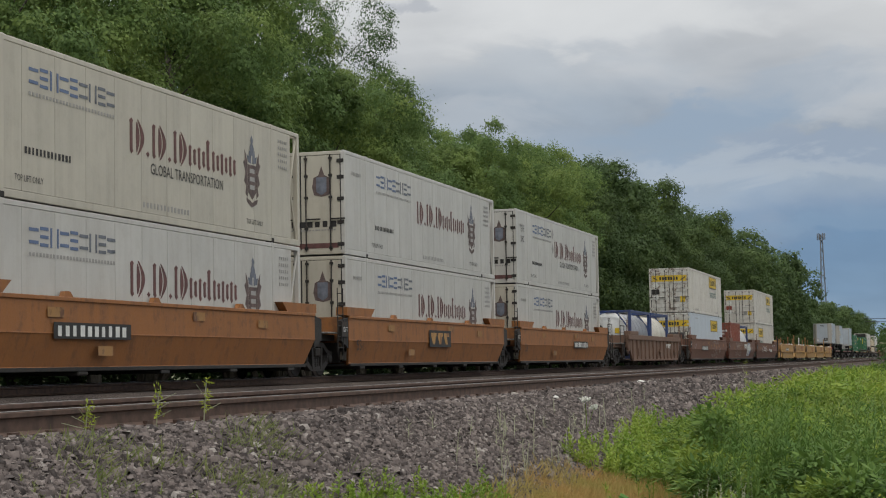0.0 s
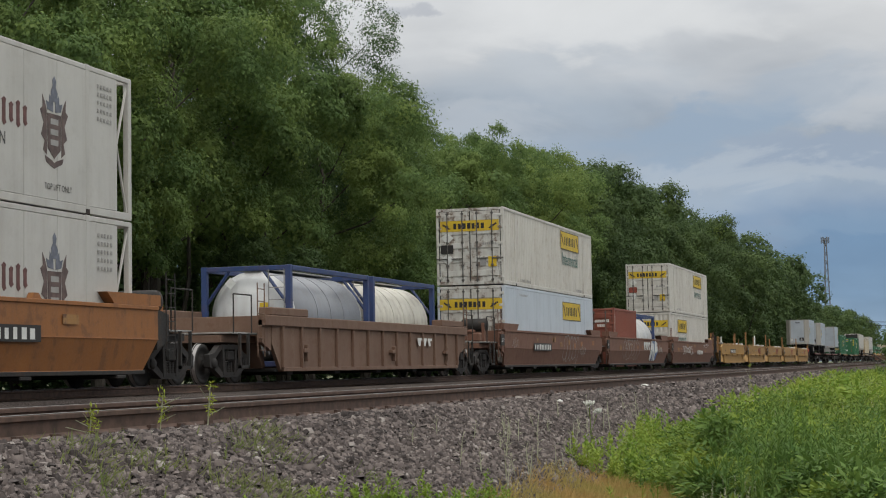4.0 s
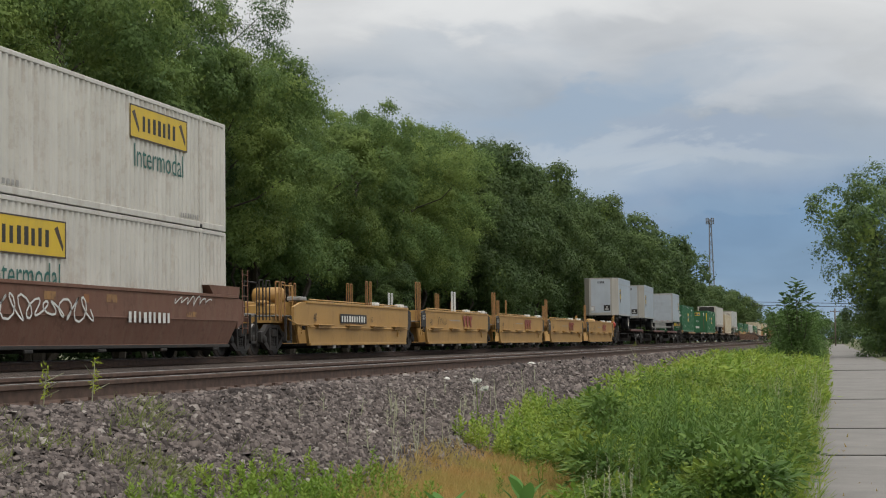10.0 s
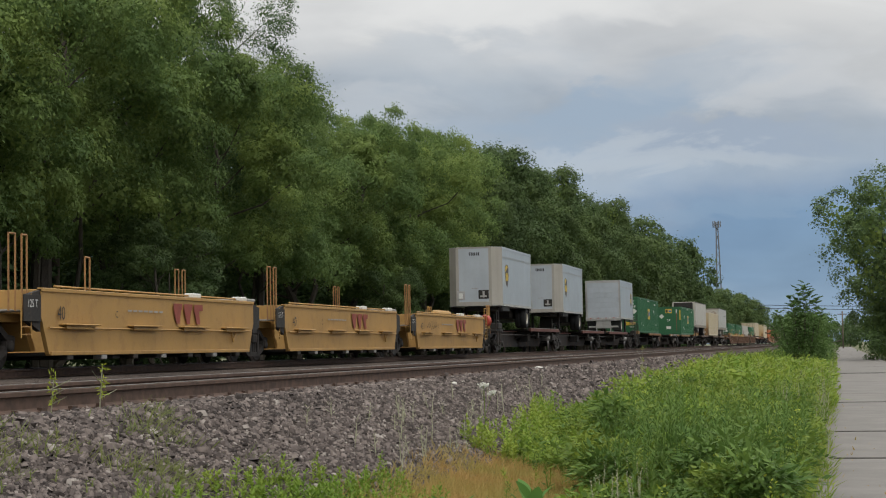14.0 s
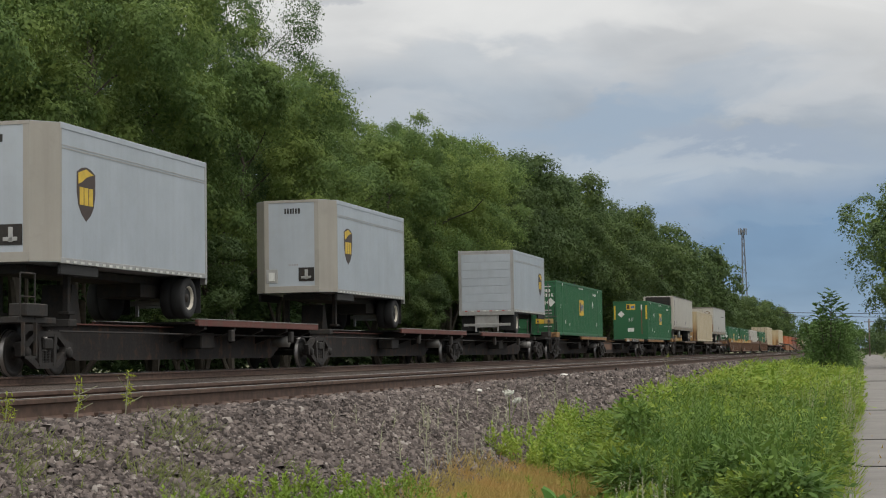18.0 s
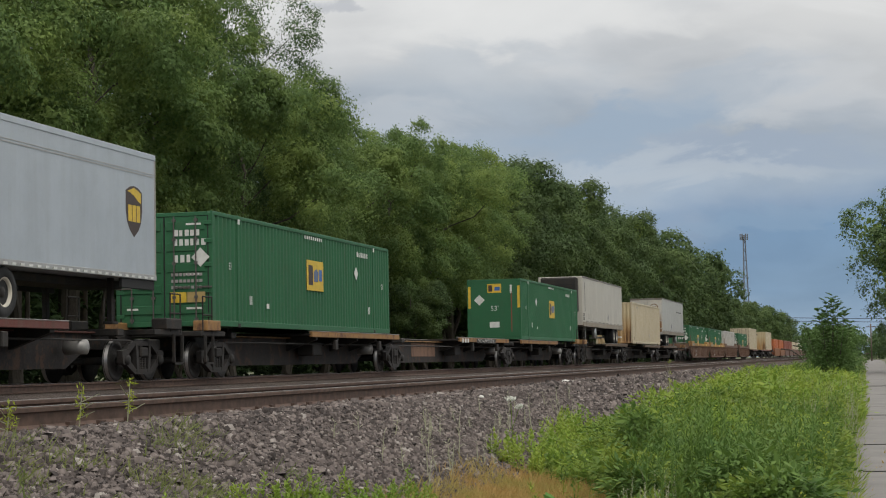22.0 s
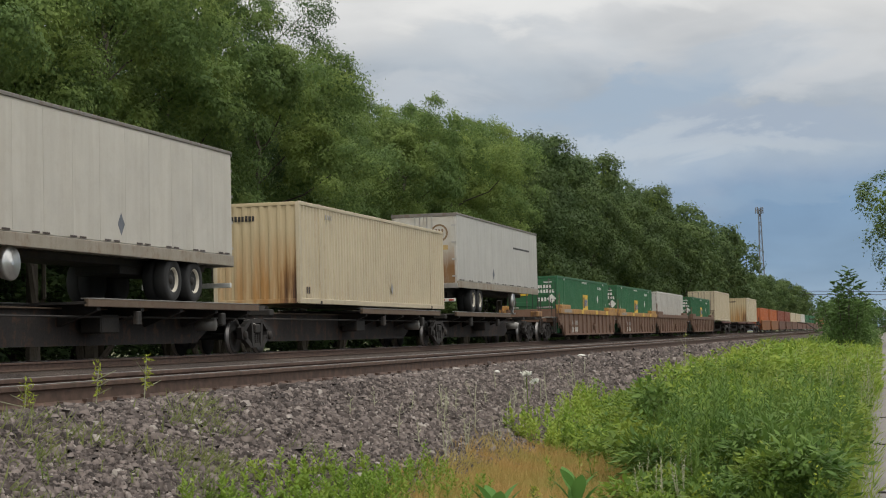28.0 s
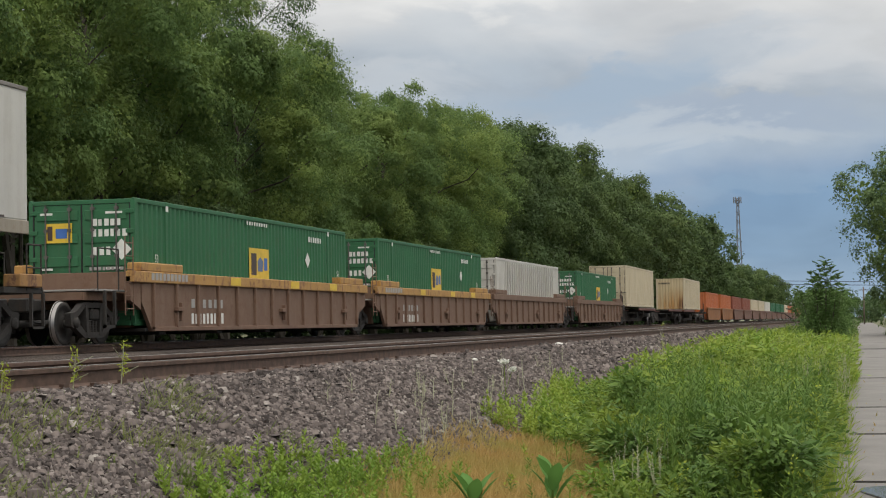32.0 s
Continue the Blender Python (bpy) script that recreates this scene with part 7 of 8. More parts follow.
for c, _, h, _ in (b1, b2, b3):
    r = random.Random(int(h * 100) + len(c.children))
    for k in range(9):
        y, z = r.uniform(-h + 1, h - 1.4), r.uniform(0.99, 1.3)
        flat(c, "touch_up", [(y, y + r.uniform(0.2, 0.6), z, z + r.uniform(0.1, 0.22))], "spineyellow" if k % 3 else "wellorange", WB + 0.002 if z > 0.95 else WB + 0.024)
    part("end_board", boxes((WB + 0.002, WB + 0.03, -h - 0.62, -h - 0.12, 1.05, 1.45), bev=0.006), "dark", c)
    words("125 T", 0.19, "whiteink", c, (WB + 0.034, -h - 0.37, 1.24), (90, 0, 90), 0.8)

# ---- empty tan five-unit well car ----
TAN = []
for i, (a, b) in enumerate(((171.2, 184.0), (186.9, 199.4), (202.2, 214.9), (217.6, 230.4), (233.3, 245.9))):
    car, yc, h, top = well_car(a, b, "tan", first=i == 0, last=i == 4, seed=8 + i, brake=i == 0, trucks=[(169.4, 185.5, 200.8, 216.2, 231.8)[i]] + ([247.5] if i == 4 else []), label="empty tan yellow articulated well car with guide posts")
    words("40", 0.40, "black", car, (WB + 0.033, -h + 0.85, 1.12), (90, 0, 90), 0.9)
    if i == 0:
        number_board(car, -h + 3.6, 0.98, n=10, w=3.2)
        words("B", 0.26, "black", car, (WB + 0.033, -h + 7.55, 1.12), (90, 0, 90))
    else:
        car_mark(car, -h + 6.9, 0.98, "redtan", 1.9, 0.48)
        words("C", 0.22, "black", car, (WB + 0.033, -h + 3.6, 1.14), (90, 0, 90))
        part("end_board", boxes((WB + 0.002, WB + 0.03, -h - 0.80, -h - 0.06, 0.95, 1.48), bev=0.006), "dark", car)
        words("125 T", 0.22, "whiteink", car, (WB + 0.034, -h - 0.43, 1.30), (90, 0, 90), 0.85)
    flat(car, "fine_print", [(-h + 4.2 + k * 0.3, -h + 4.42 + k * 0.3, 1.22, 1.26) for k in range(7)], "greyink", WB + 0.032)
    scrawl(car, WB + 0.033, -h + (1.7 if i == 4 else 1.9), 1.0, 1.7, 0.4, 30 + i, "black", 0.028, 5) if i in (1, 4) else None
    if i == 0:
        post_pair(car, -h - 2.54, 1.0, 2.13, "welltan", w=0.32)
        post_pair(car, -h - 2.03, 1.0, 2.13, "welltan", w=0.33)
        for s in (-1, 1):
            part("end_wall", prism([(-h - 1.2, 0.89), (-h + 0.1, 0.86), (-h + 0.1, 1.60), (-h - 0.45, 1.58), (-h - 1.2, 1.42)], "x", *sorted((s * (WB - 0.08), s * (WB + 0.002)))), "welltan", car, "side sheet of the end platform")
        part("end_cap", boxes((WB - 0.5, WB - 0.05, -h - 0.35, -h + 0.25, 1.635, 1.75), bev=0.02), "galv", car)
        part("pipe", tubes(((WB + 0.05, -h - 1.87, 1.05), (WB + 0.05, -h - 1.1, 0.91), 0.022), ((WB + 0.05, -h - 1.1, 0.91), (WB + 0.05, -h + 0.1, 0.90), 0.022), ((WB + 0.05, -h + 0.1, 0.90), (WB + 0.05, -h + 0.3, 0.83), 0.022), n=6), "welltan", car)
    else:
        post_pair(car, -h - 1.15, 1.15, 2.66, "welltan")
        post_pair(car, -h - 0.60, 1.15, 2.66, "welltan", w=0.22)
    if i < 2:
        post_pair(car, h - (5.5 if i == 0 else 7.2), top + 0.02, 2.45, "whiteink" if i == 1 else "welltan", w=0.20)
        post_pair(car, h - (5.0 if i == 0 else 6.7), top + 0.02, 2.45, "whiteink" if i == 1 else "welltan", w=0.20)
    elif i == 2:
        post_pair(car, -h + 2.3, top + 0.02, 2.35, "welltan", w=0.24)
    for y in (h - 0.6, -h + 8.6 if i == 0 else h - 4.0):
        part("guide_block", boxes((WB - 0.3, WB - 0.06, y - 0.28, y + 0.28, top + 0.034, top + 0.15), bev=0.02), "whiteink", car, "white plastic guide block")
    for s in (-1, 1):
        part("top_bar", tubes(((s * (WB - 0.2), -h + 1.0, top + 0.09), (s * (WB - 0.2), h - 0.6, top + 0.09), 0.025), n=6), "welltan", car)
    part("end_hood", boxes((-1.35, 1.35, h - 0.2, h + 0.6, top + 0.035, top + 0.12), bev=0.02), "galv", car)
    if i == 4:
        part("air_tank", lathe(bmesh.new(), [(-1.4, 0.06), (-1.35, 0.15), (-1.2, 0.19), (1.2, 0.19), (1.35, 0.15), (1.4, 0.06)], "y", 14, (0.4, h - 3.6, top + 0.12)), "welltan", car, "tan air reservoir")
        part("hose_coil", lathe(bmesh.new(), [(-0.12, 0.22), (0.12, 0.30), (0.12, 0.12), (-0.12, 0.10)], "y", 14, (1.25, h + 1.55, 1.5)), "red", car, "coiled red straps")
        post_pair(car, h + 1.3, 1.15, 2.2, "sillyellow")
        post_pair(car, h + 1.75, 0.9, 2.2, "sillyellow")
    TAN.append(car)

# ---- spine cars with trailers and boxes ----
SR = "red-brown spine flat car with narrow wheel trays"
spine_unit(251.5, 269.2, [(258.7, 268.0)], "spinered", SR, first=True, hitched=True)
spine_unit(269.2, 286.8, [(277.4, 287.3)], "spinered", SR, hitched=True)
spine_unit(286.8, 305.2, [(290.3, 300.8)], "spinered", SR, last=True)
SY = "worn yellow-edged spine flat car with narrow wheel trays"
spine_unit(309.8, 326.5, [(316.4, 325.9)], "spineyellow", SY, first=True)
spine_unit(326.5, 346.0, [(335.0, 344.5)], "spineyellow", SY, text=("TWIN 28 - ALL PURPOSE SPINE CAR", 0))
spine_unit(346.0, 362.6, [(347.5, 357.1)], "spineyellow", SY, last=True)
SD = "dark worn spine flat car with narrow wheel trays"
spine_unit(367.4, 384.6, [(374.1, 383.9)], "spinebrown", SD, first=True, hitched=True)
spine_unit(384.6, 403.6, [(393.0, 402.6)], "spinebrown", SD)
spine_unit(403.6, 420.4, [(405.1, 414.8)], "spinebrown", SD, last=True)
PUP = "white short box trailer with brown and gold shield badge"
pup = pup_trailer(PUP)
set_at(pup, 251.1, 1.265, 8.4)
twin(pup, 269.75, 1.265, 8.4)
twin(pup, 297.5, 1.265, 8.4, 180, "white short box trailer showing its roll-up rear door")
cold = long_trailer("long white refrigerated trailer with dark cooling unit", 16.2, True, (12.6, 13.85), "vanskin")
set_at(cold, 366.2, 1.265, 16.2)
dryvan = long_trailer("long white van trailer with brown-stained rear doors", 15.75, False, (11.8, 12.95), "whitesmooth")
set_at(dryvan, 405.75, 1.265, 15.75, 180)

# ---- ribbed well cars ----
RC = "rusty ribbed well car with worn yellow sills carrying one box"
for i, (a, b) in enumerate(((426.4, 443.6), (445.9, 462.6), (464.5, 482.3), (487.2, 505.0))):
    car = well_car(a, b, "ribbed" if i < 2 else "plainrib", first=i in (0, 3), last=i in (2, 3), seed=15 + i, trucks=[(424.9, 444.7, 463.5, 485.7)[i]] + ([483.7] if i == 2 else [506.5] if i == 3 else []), label=RC)
    if i < 2:
        bars(car[0], WB + 0.004, -car[2] + 2.9, -car[2] + 5.1, 0.42, 0.26, "whiteink", 9, i, "car_number")
        bars(car[0], WB + 0.004, -car[2] + 2.9, -car[2] + 5.1, 0.80, 0.22, "greyink", 6, i)
        flat(car[0], "sill_lettering", [(-car[2] + 0.4 + k * 0.22, -car[2] + 0.56 + k * 0.22, 1.41, 1.57) for k in range(10)], "greyink", WB + 0.071)
        for y in (-3.2, 1.5, 5.1):
            flat(car[0], "touch_up", [(y, y + 0.7, 1.38, 1.58)], "gold", WB + 0.071)
RIB = car[0]

# ---- refrigerated boxes ----
def block_letters(c, y0, y1, z0, z1, mat, n, seed, caps=(0, 2, 4)):
    """Heavy broken strokes that stand for a faded trade name, as plain shapes."""
    r = random.Random(seed)
    wide = [1.75 if i in caps else 0.42 if i in (1, 3) else 0.62 if i == 7 else 1.0 for i in range(n)]
    u = (y1 - y0) / sum(wide)
    a, H = y0, z1 - z0
    for i in range(n):
        w = wide[i] * u
        bm = bmesh.new()
        lift = 0.0

        def stroke(p, q, lo, hi):
            nonlocal lift
            d = (q - p) * 0.55
            prism([(p, lo + d), (p + d, lo), (q + d * 0.5, lo + d * 0.9), (q, lo + d * 1.6), (q, hi - d * 1.4), (q + d * 0.4, hi - d * 0.7), (p + d, hi), (p - d * 0.35, hi - d * 0.9), (p, hi - d * 1.5)], "x", SX - 0.002, SX + 0.002 + lift, bm)
            lift += 0.0004

        if i in (1, 3):
            prism([(a + w * 0.1, z0 + H * 0.09), (a + w * 0.5, z0 + H * 0.01), (a + w * 0.9, z0 + H * 0.09), (a + w * 0.5, z0 + H * 0.17)], "x", SX - 0.002, SX + 0.002, bm)
        elif i in caps:
            # two nested bowed strokes and a bar
            for far, lo, hi in ((0.42, 0.0, 1.0), (0.16, 0.08, 0.92)):
                arc = [(a + w * (0.50 + far * math.sin(math.pi * (0.06 + 0.88 * k / 8))), z0 + H * (lo + (hi - lo) * k / 8)) for k in range(9)]
                back = [(p - w * (0.04 + 0.15 * math.sin(math.pi * k / 8)), z) for k, (p, z) in reversed(list(enumerate(arc)))]
                prism(arc + back, "x", SX - 0.002, SX + 0.002 + lift, bm)
                lift += 0.0004
            stroke(a + w * 0.14, a + w * 0.28, z0, z1)
        else:
            tall = z0 + H * (1.0 if i == 7 else 0.70)
            stroke(a + w * 0.08, a + w * (0.32 if i != 7 else 0.55), z0 + H * 0.02 * (i % 3), tall)
            if i != 7:
                stroke(a + w * 0.58, a + w * 0.82, z0 + H * 0.10, z0 + H * 0.62)
        part("trade_mark", bm, mat, c)
        a += w


def crest(c, y, z, w, h, x=None):
    """A faded coat of arms as plain shapes: shield with a barred field, two side figures, plumes, helm and scroll."""
    x = SX - 0.002 if x is None else x
    k = part("crest", prism([(y - w * 0.25, z + h * 0.16), (y - w * 0.27, z + h * 0.56), (y + w * 0.27, z + h * 0.56), (y + w * 0.25, z + h * 0.16), (y, z + h * 0.05)], "x", x, x + 0.004), "crestbrown", c, "faded heraldic crest as plain shapes")
    for s in (-1, 1):
        part("crest_figure", prism([(y + s * w * 0.28, z + h * 0.08), (y + s * w * 0.42, z + h * 0.13), (y + s * w * 0.36, z + h * 0.24), (y + s * w * 0.50, z + h * 0.30), (y + s * w * 0.40, z + h * 0.44), (y + s * w * 0.54, z + h * 0.58), (y + s * w * 0.44, z + h * 0.62), (y + s * w * 0.46, z + h * 0.76), (y + s * w * 0.36, z + h * 0.68), (y + s * w * 0.29, z + h * 0.58)], "x", x, x + 0.004), "crestbrown", k)
        part("crest_plume", prism([(y + s * w * 0.04, z + h * 0.58), (y + s * w * 0.26, z + h * 0.60), (y + s * w * 0.32, z + h * 0.70), (y + s * w * 0.20, z + h * 0.68), (y + s * w * 0.18, z + h * 0.78), (y + s * w * 0.05, z + h * 0.70)], "x", x, x + 0.004), "crestgrey", k)
    part("crest_helm", prism([(y - w * 0.11, z + h * 0.70), (y - w * 0.13, z + h * 0.82), (y - w * 0.06, z + h * 0.88), (y - w * 0.07, z + h * 0.95), (y, z + h), (y + w * 0.08, z + h * 0.94), (y + w * 0.05, z + h * 0.87), (y + w * 0.13, z + h * 0.81), (y + w * 0.11, z + h * 0.70)], "x", x + 0.001, x + 0.005), "crestgrey", k)
    for j in range(3):
        flat(k, "crest_mark", [(y - w * 0.15, y + w * 0.15, z + h * (0.20 + 0.12 * j), z + h * (0.265 + 0.12 * j))], "greyink", x + 0.004)
    part("crest_scroll", prism([(y - w * 0.36, z + h * 0.07), (y - w * 0.10, z + h * 0.03), (y, z), (y + w * 0.10, z + h * 0.03), (y + w * 0.36, z + h * 0.07), (y + w * 0.30, z + h * 0.0), (y, z - h * 0.06), (y - w * 0.30, z + h * 0.0)], "x", x, x + 0.0055), "crestbrown", k)


def blue_mark(c, y0, z):
    """A slate-blue wordmark as plain bar shapes."""
    w, H, t = 3.35 / 9, 0.36, 0.062
    three, pair, posts = ((0.05, 0.85, 0), (0.05, 0.85, 0.5), (0.05, 0.85, 1)), ((0.0, 0.9, 0.12), (0.0, 0.9, 0.88)), ("l", "r")
    kinds = [pair, three, posts, pair, three, pair, posts, three, pair]
    for i, shape in enumerate(kinds):
        a = y0 + i * w
        bm = bmesh.new()
        for j, k in enumerate(shape):
            up = 0.0003 * j
            if isinstance(k, tuple):
                zc = z + (H - t) * k[2]
                box(bm, SX - 0.002, SX + 0.002 + up, a + w * k[0], a + w * k[1], zc, zc + t)
            else:
                yc = a + w * {"l": 0.05, "m": 0.37, "r": 0.70}[k]
                box(bm, SX - 0.002, SX + 0.0022 + up, yc, yc + t, z, z + H)
        part("wordmark", bm, "navy" if i < 5 else "slate", c)
    flat(c, "wordmark_line", [(y0 + k * 0.124, y0 + k * 0.124 + 0.07, z - 0.19, z - 0.12) for k in range(27)], "greyink", SX - 0.002)


def dress_reefer(c, slogan, big=False):
    h = CL / 2
    blue_mark(c, -h + 2.75, 2.12)
    block_letters(c, -h + (6.1 if big else 6.6), -h + 12.15, 1.33, 2.06 if not big else 2.1, "redink", 11, 3)
    crest(c, -h + 13.05, 0.85, 0.95, 1.62)
    if slogan:
        words("GLOBAL TRANSPORTATION", 0.33, "black", c, (SX + 0.003, -h + 9.5, 1.10), (90, 0, 90), 0.88)
    words("TOP LIFT ONLY", 0.17, "black", c, (SX + 0.003, -h + 2.75, 0.40), (90, 0, 90), 0.85)
    words("TOP LIFT ONLY", 0.17, "black", c, (SX + 0.003, -h + 13.2, 0.40), (90, 0, 90), 0.85)
    bars(c, SX - 0.001, -h + 2.6, -h + 4.35, 0.86, 0.13, "black", 13, 6)
    bars(c, SX - 0.001, -h + 7.3, -h + 9.6, 0.28, 0.12, "greyink", 14, 7)
    bars(c, SX + 0.004, -h + 0.6, -h + 1.4, 2.25, 0.10, "greyink", 7, 8)
    for k in range(5):
        bars(c, SX + 0.004, h - 1.45, h - 0.8, 2.5 - k * 0.16, 0.08, "greyink", 5, 10 + k)
    # end: crest on one door, bars of lettering across both
    outline_end(c, "crest", [(0.62 + a * 0.55, 1.62 + b * 0.85) for a, b in ((-0.5, 0.30), (-0.42, 0.62), (-0.16, 0.70), (0, 1.0), (0.16, 0.70), (0.42, 0.62), (0.5, 0.30), (0.40, 0.06), (0, 0), (-0.40, 0.06))], "crestbrown", -h + 0.010, "faded heraldic crest as a plain shape")
    outline_end(c, "crest_shield", [(0.62 + a * 0.30, 1.66 + b * 0.5) for a, b in ((-0.5, 0.2), (-0.5, 1), (0.5, 1), (0.5, 0.2), (0, 0))], "crestgrey", -h + 0.005)
    end_bars(c, -h + 0.008, -0.95, 1.1, 0.78, 0.17, "black", 9, 4, "wordmark")
    end_bars(c, -h + 0.008, -0.9, 1.05, 0.68, 0.04, "greyink", 22, 5)
    flat_end(c, "grime", [(-1.1, 1.1, 0.20, 0.34)], "redink", -h + 0.011)
    return c


reefer = dress_reefer(container("reefer", skin="whitesmooth", doorskin="ivory", seams="panel", frame_end=True, label="white refrigerated container with panel seams and faded lettering"), False)
set_at(reefer, 43.98, 3.31)
reefer2 = dress_reefer(container("reefer", skin="whitesmooth", doorskin="whitesmooth", seams="panel", frame_end=True, label="white refrigerated container with panel seams and faded lettering"), True)
for k in (0.42, -0.42):
    outline(reefer2, "placard", [(-CL / 2 + 6.35 + a, 2.0 + k * 0.75 + b) for a, b in ((0, -0.22), (0.2, 0), (0, 0.22), (-0.2, 0))], "greyink", SX - 0.001, "grey diamond placard")
words("53 ft", 0.36, "black", reefer2, (SX + 0.003, -CL / 2 + 1.0, 2.16), (90, 0, 90), 0.8)
words("XHC", 0.36, "black", reefer2, (SX + 0.003, -CL / 2 + 1.0, 1.76), (90, 0, 90), 0.8)
set_at(reefer2, 63.51, 3.31)
ivory = dress_reefer(container("reefer", skin="ivory", seams="panel", frame_end=True, label="yellowed refrigerated container with panel seams and faded lettering"), True)
set_at(ivory, 24.4, 3.31)
for u in (24.4, 43.98, 63.51):
    twin(reefer, u, 0.41)


# ---- white boxes with yellow signs ----
def sign_side(c, y0, z0, word=True):
    b = flat(c, "sign", [(y0, y0 + 3.6, z0, z0 + 0.78)], "yellowsign", SX, "yellow sign with dark block marks")
    flat(b, "sign_edge", [(y0, y0 + 3.6, z0, z0 + 0.03), (y0, y0 + 3.6, z0 + 0.75, z0 + 0.78), (y0, y0 + 0.04, z0, z0 + 0.78), (y0 + 3.56, y0 + 3.6, z0, z0 + 0.78)], "brownshield", SX + 0.004)
    for k in range(7):
        bars(b, SX + 0.004, y0 + 0.75 + k * 0.314, y0 + 1.064 + k * 0.314, z0 + 0.2, 0.38, "black", 1, 3 + k, "sign_mark")
    for s in (0.12, 3.05):
        outline(b, "sign_ornament", [(y0 + s, z0 + 0.6), (y0 + s + 0.4, z0 + 0.15), (y0 + s + 0.43, z0 + 0.25), (y0 + s + 0.15, z0 + 0.66)], "brownshield", SX + 0.004)
    if word:
        words("Intermodal", 0.78, "greenink", c, (SX + 0.006, y0 + 1.78, z0 - 0.42), (90, 0, 90), 0.92)


def sign_end(c, y, z0, w=1.13):
    b = flat_end(c, "sign", [(-w, w, z0, z0 + 0.40)], "yellowsign", y, "yellow sign with dark block marks")
    for k in range(7):
        end_bars(b, y - 0.004, -0.62 + k * 0.177, -0.443 + k * 0.177, z0 + 0.09, 0.22, "black", 1, 3 + k, "sign_mark")
    for s in (-1, 1):
        outline_end(b, "sign_ornament", [(s * 0.72, z0 + 0.10), (s * 1.02, z0 + 0.30), (s * 1.05, z0 + 0.24), (s * 0.80, z0 + 0.08)], "brownshield", y - 0.004)


def door_marks(c, y, stain):
    flat_end(c, "placard", [(0.70, 1.02, 0.68, 1.06)], "yellowsign", y, "small yellow placard")
    flat_end(c, "placard", [(-1.12, -0.64, 1.2, 1.52)], "black" if stain else "redtan", y)
    end_bars(c, y, 0.5, 1.05, 1.5, 0.09, "greyink", 7, 2)
    flat_end(c, "plate", [(0.38, 0.62, 0.72, 0.98)], "greyink", y)
    outline_end(c, "placard", [(-0.86 + a, 1.78 + b) for a, b in ((0, -0.22), (0.24, 0), (0, 0.22), (-0.24, 0))], "whiteink", y)
    outline_end(c, "placard", [(-0.86 + a, 1.0 + b) for a, b in ((0, -0.22), (0.24, 0), (0, 0.22), (-0.24, 0))], "whiteink", y)


h = CL / 2
signed = container("dry", skin="white", doorskin="stained", label="white corrugated container with yellow sign and rust-stained doors")
sign_side(signed, -h + 9.7, 1.92)
sign_end(signed, -h - 0.014, 2.02)
door_marks(signed, -h - 0.014, True)
bars(signed, SX - 0.001, -h + 2.5, -h + 4.3, 0.20, 0.12, "greyink", 9, 3)
bars(signed, SX - 0.001, -h + 12.6, -h + 14.0, 0.20, 0.12, "greyink", 8, 4)
set_at(signed, 109.62, 3.31)
sign_low = container("dry", skin="bluewhite", doorskin="stained", seams="panel", label="plain white container with yellow signs in the well")
sign_side(sign_low, -h + 9.8, 1.80, False)
sign_end(sign_low, -h - 0.014, 2.0, 1.2)
for k in range(9):
    outline(sign_low, "vent_mark", [(-h + 1.4 + k * 1.55, 0.72), (-h + 1.48 + k * 1.55, 0.72), (-h + 1.5 + k * 1.55, 0.58)], "black", SX - 0.001)
bars(sign_low, SX - 0.001, -h + 2.3, -h + 3.6, 2.55, 0.07, "greyink", 8, 1)
set_at(sign_low, 109.62, 0.41)
signed_second = container("dry", skin="white", doorskin="white", label="white corrugated container with yellow signs and clean doors")
sign_side(signed_second, -h + 9.75, 1.84)
sign_end(signed_second, -h - 0.014, 2.03)
door_marks(signed_second, -h - 0.014, False)
bars(signed_second, SX - 0.001, -h + 2.5, -h + 4.3, 0.20, 0.12, "greyink", 9, 3)
bars(signed_second, SX - 0.001, -h + 12.9, -h + 14.2, 0.20, 0.12, "greyink", 8, 4)
set_at(signed_second, 148.59, 3.31)
signed_third = container("dry", skin="white", doors=False, doorskin="white", label="white corrugated container with yellow sign in the well")
sign_side(signed_third, -h + 2.75, 1.75)
sign_end(signed_third, -h + 0.002, 2.03)
for k in range(4):
    part("end_rib", boxes((-1.12, 1.12, -h - 0.014, -h + 0.004, 0.5 + k * 0.36, 0.66 + k * 0.36), bev=0.01), "white", signed_third)
set_at(signed_third, 148.59, 0.41)


# ---- green boxes ----
def square_sign(c, y0, z0, w=1.55, s=0.88):
    b = flat(c, "sign", [(y0, y0 + w, z0, z0 + s)], "gold", SX, "golden square sign with plain marks")
    flat(b, "sign_mark", [(y0 + w * 0.10, y0 + w * 0.36, z0 + s * 0.18, z0 + s * 0.84)], "brownshield", SX + 0.004)
    outline(b, "sign_mark", [(y0 + w * 0.42, z0 + s * 0.30), (y0 + w * 0.42, z0 + s * 0.62), (y0 + w * 0.56, z0 + s * 0.74), (y0 + w * 0.70, z0 + s * 0.62), (y0 + w * 0.66, z0 + s * 0.30)], "navy", SX + 0.004)
    flat(b, "sign_mark", [(y0 + w * 0.74, y0 + w * 0.91, z0 + s * 0.34, z0 + s * 0.72)], "blueink", SX + 0.004)


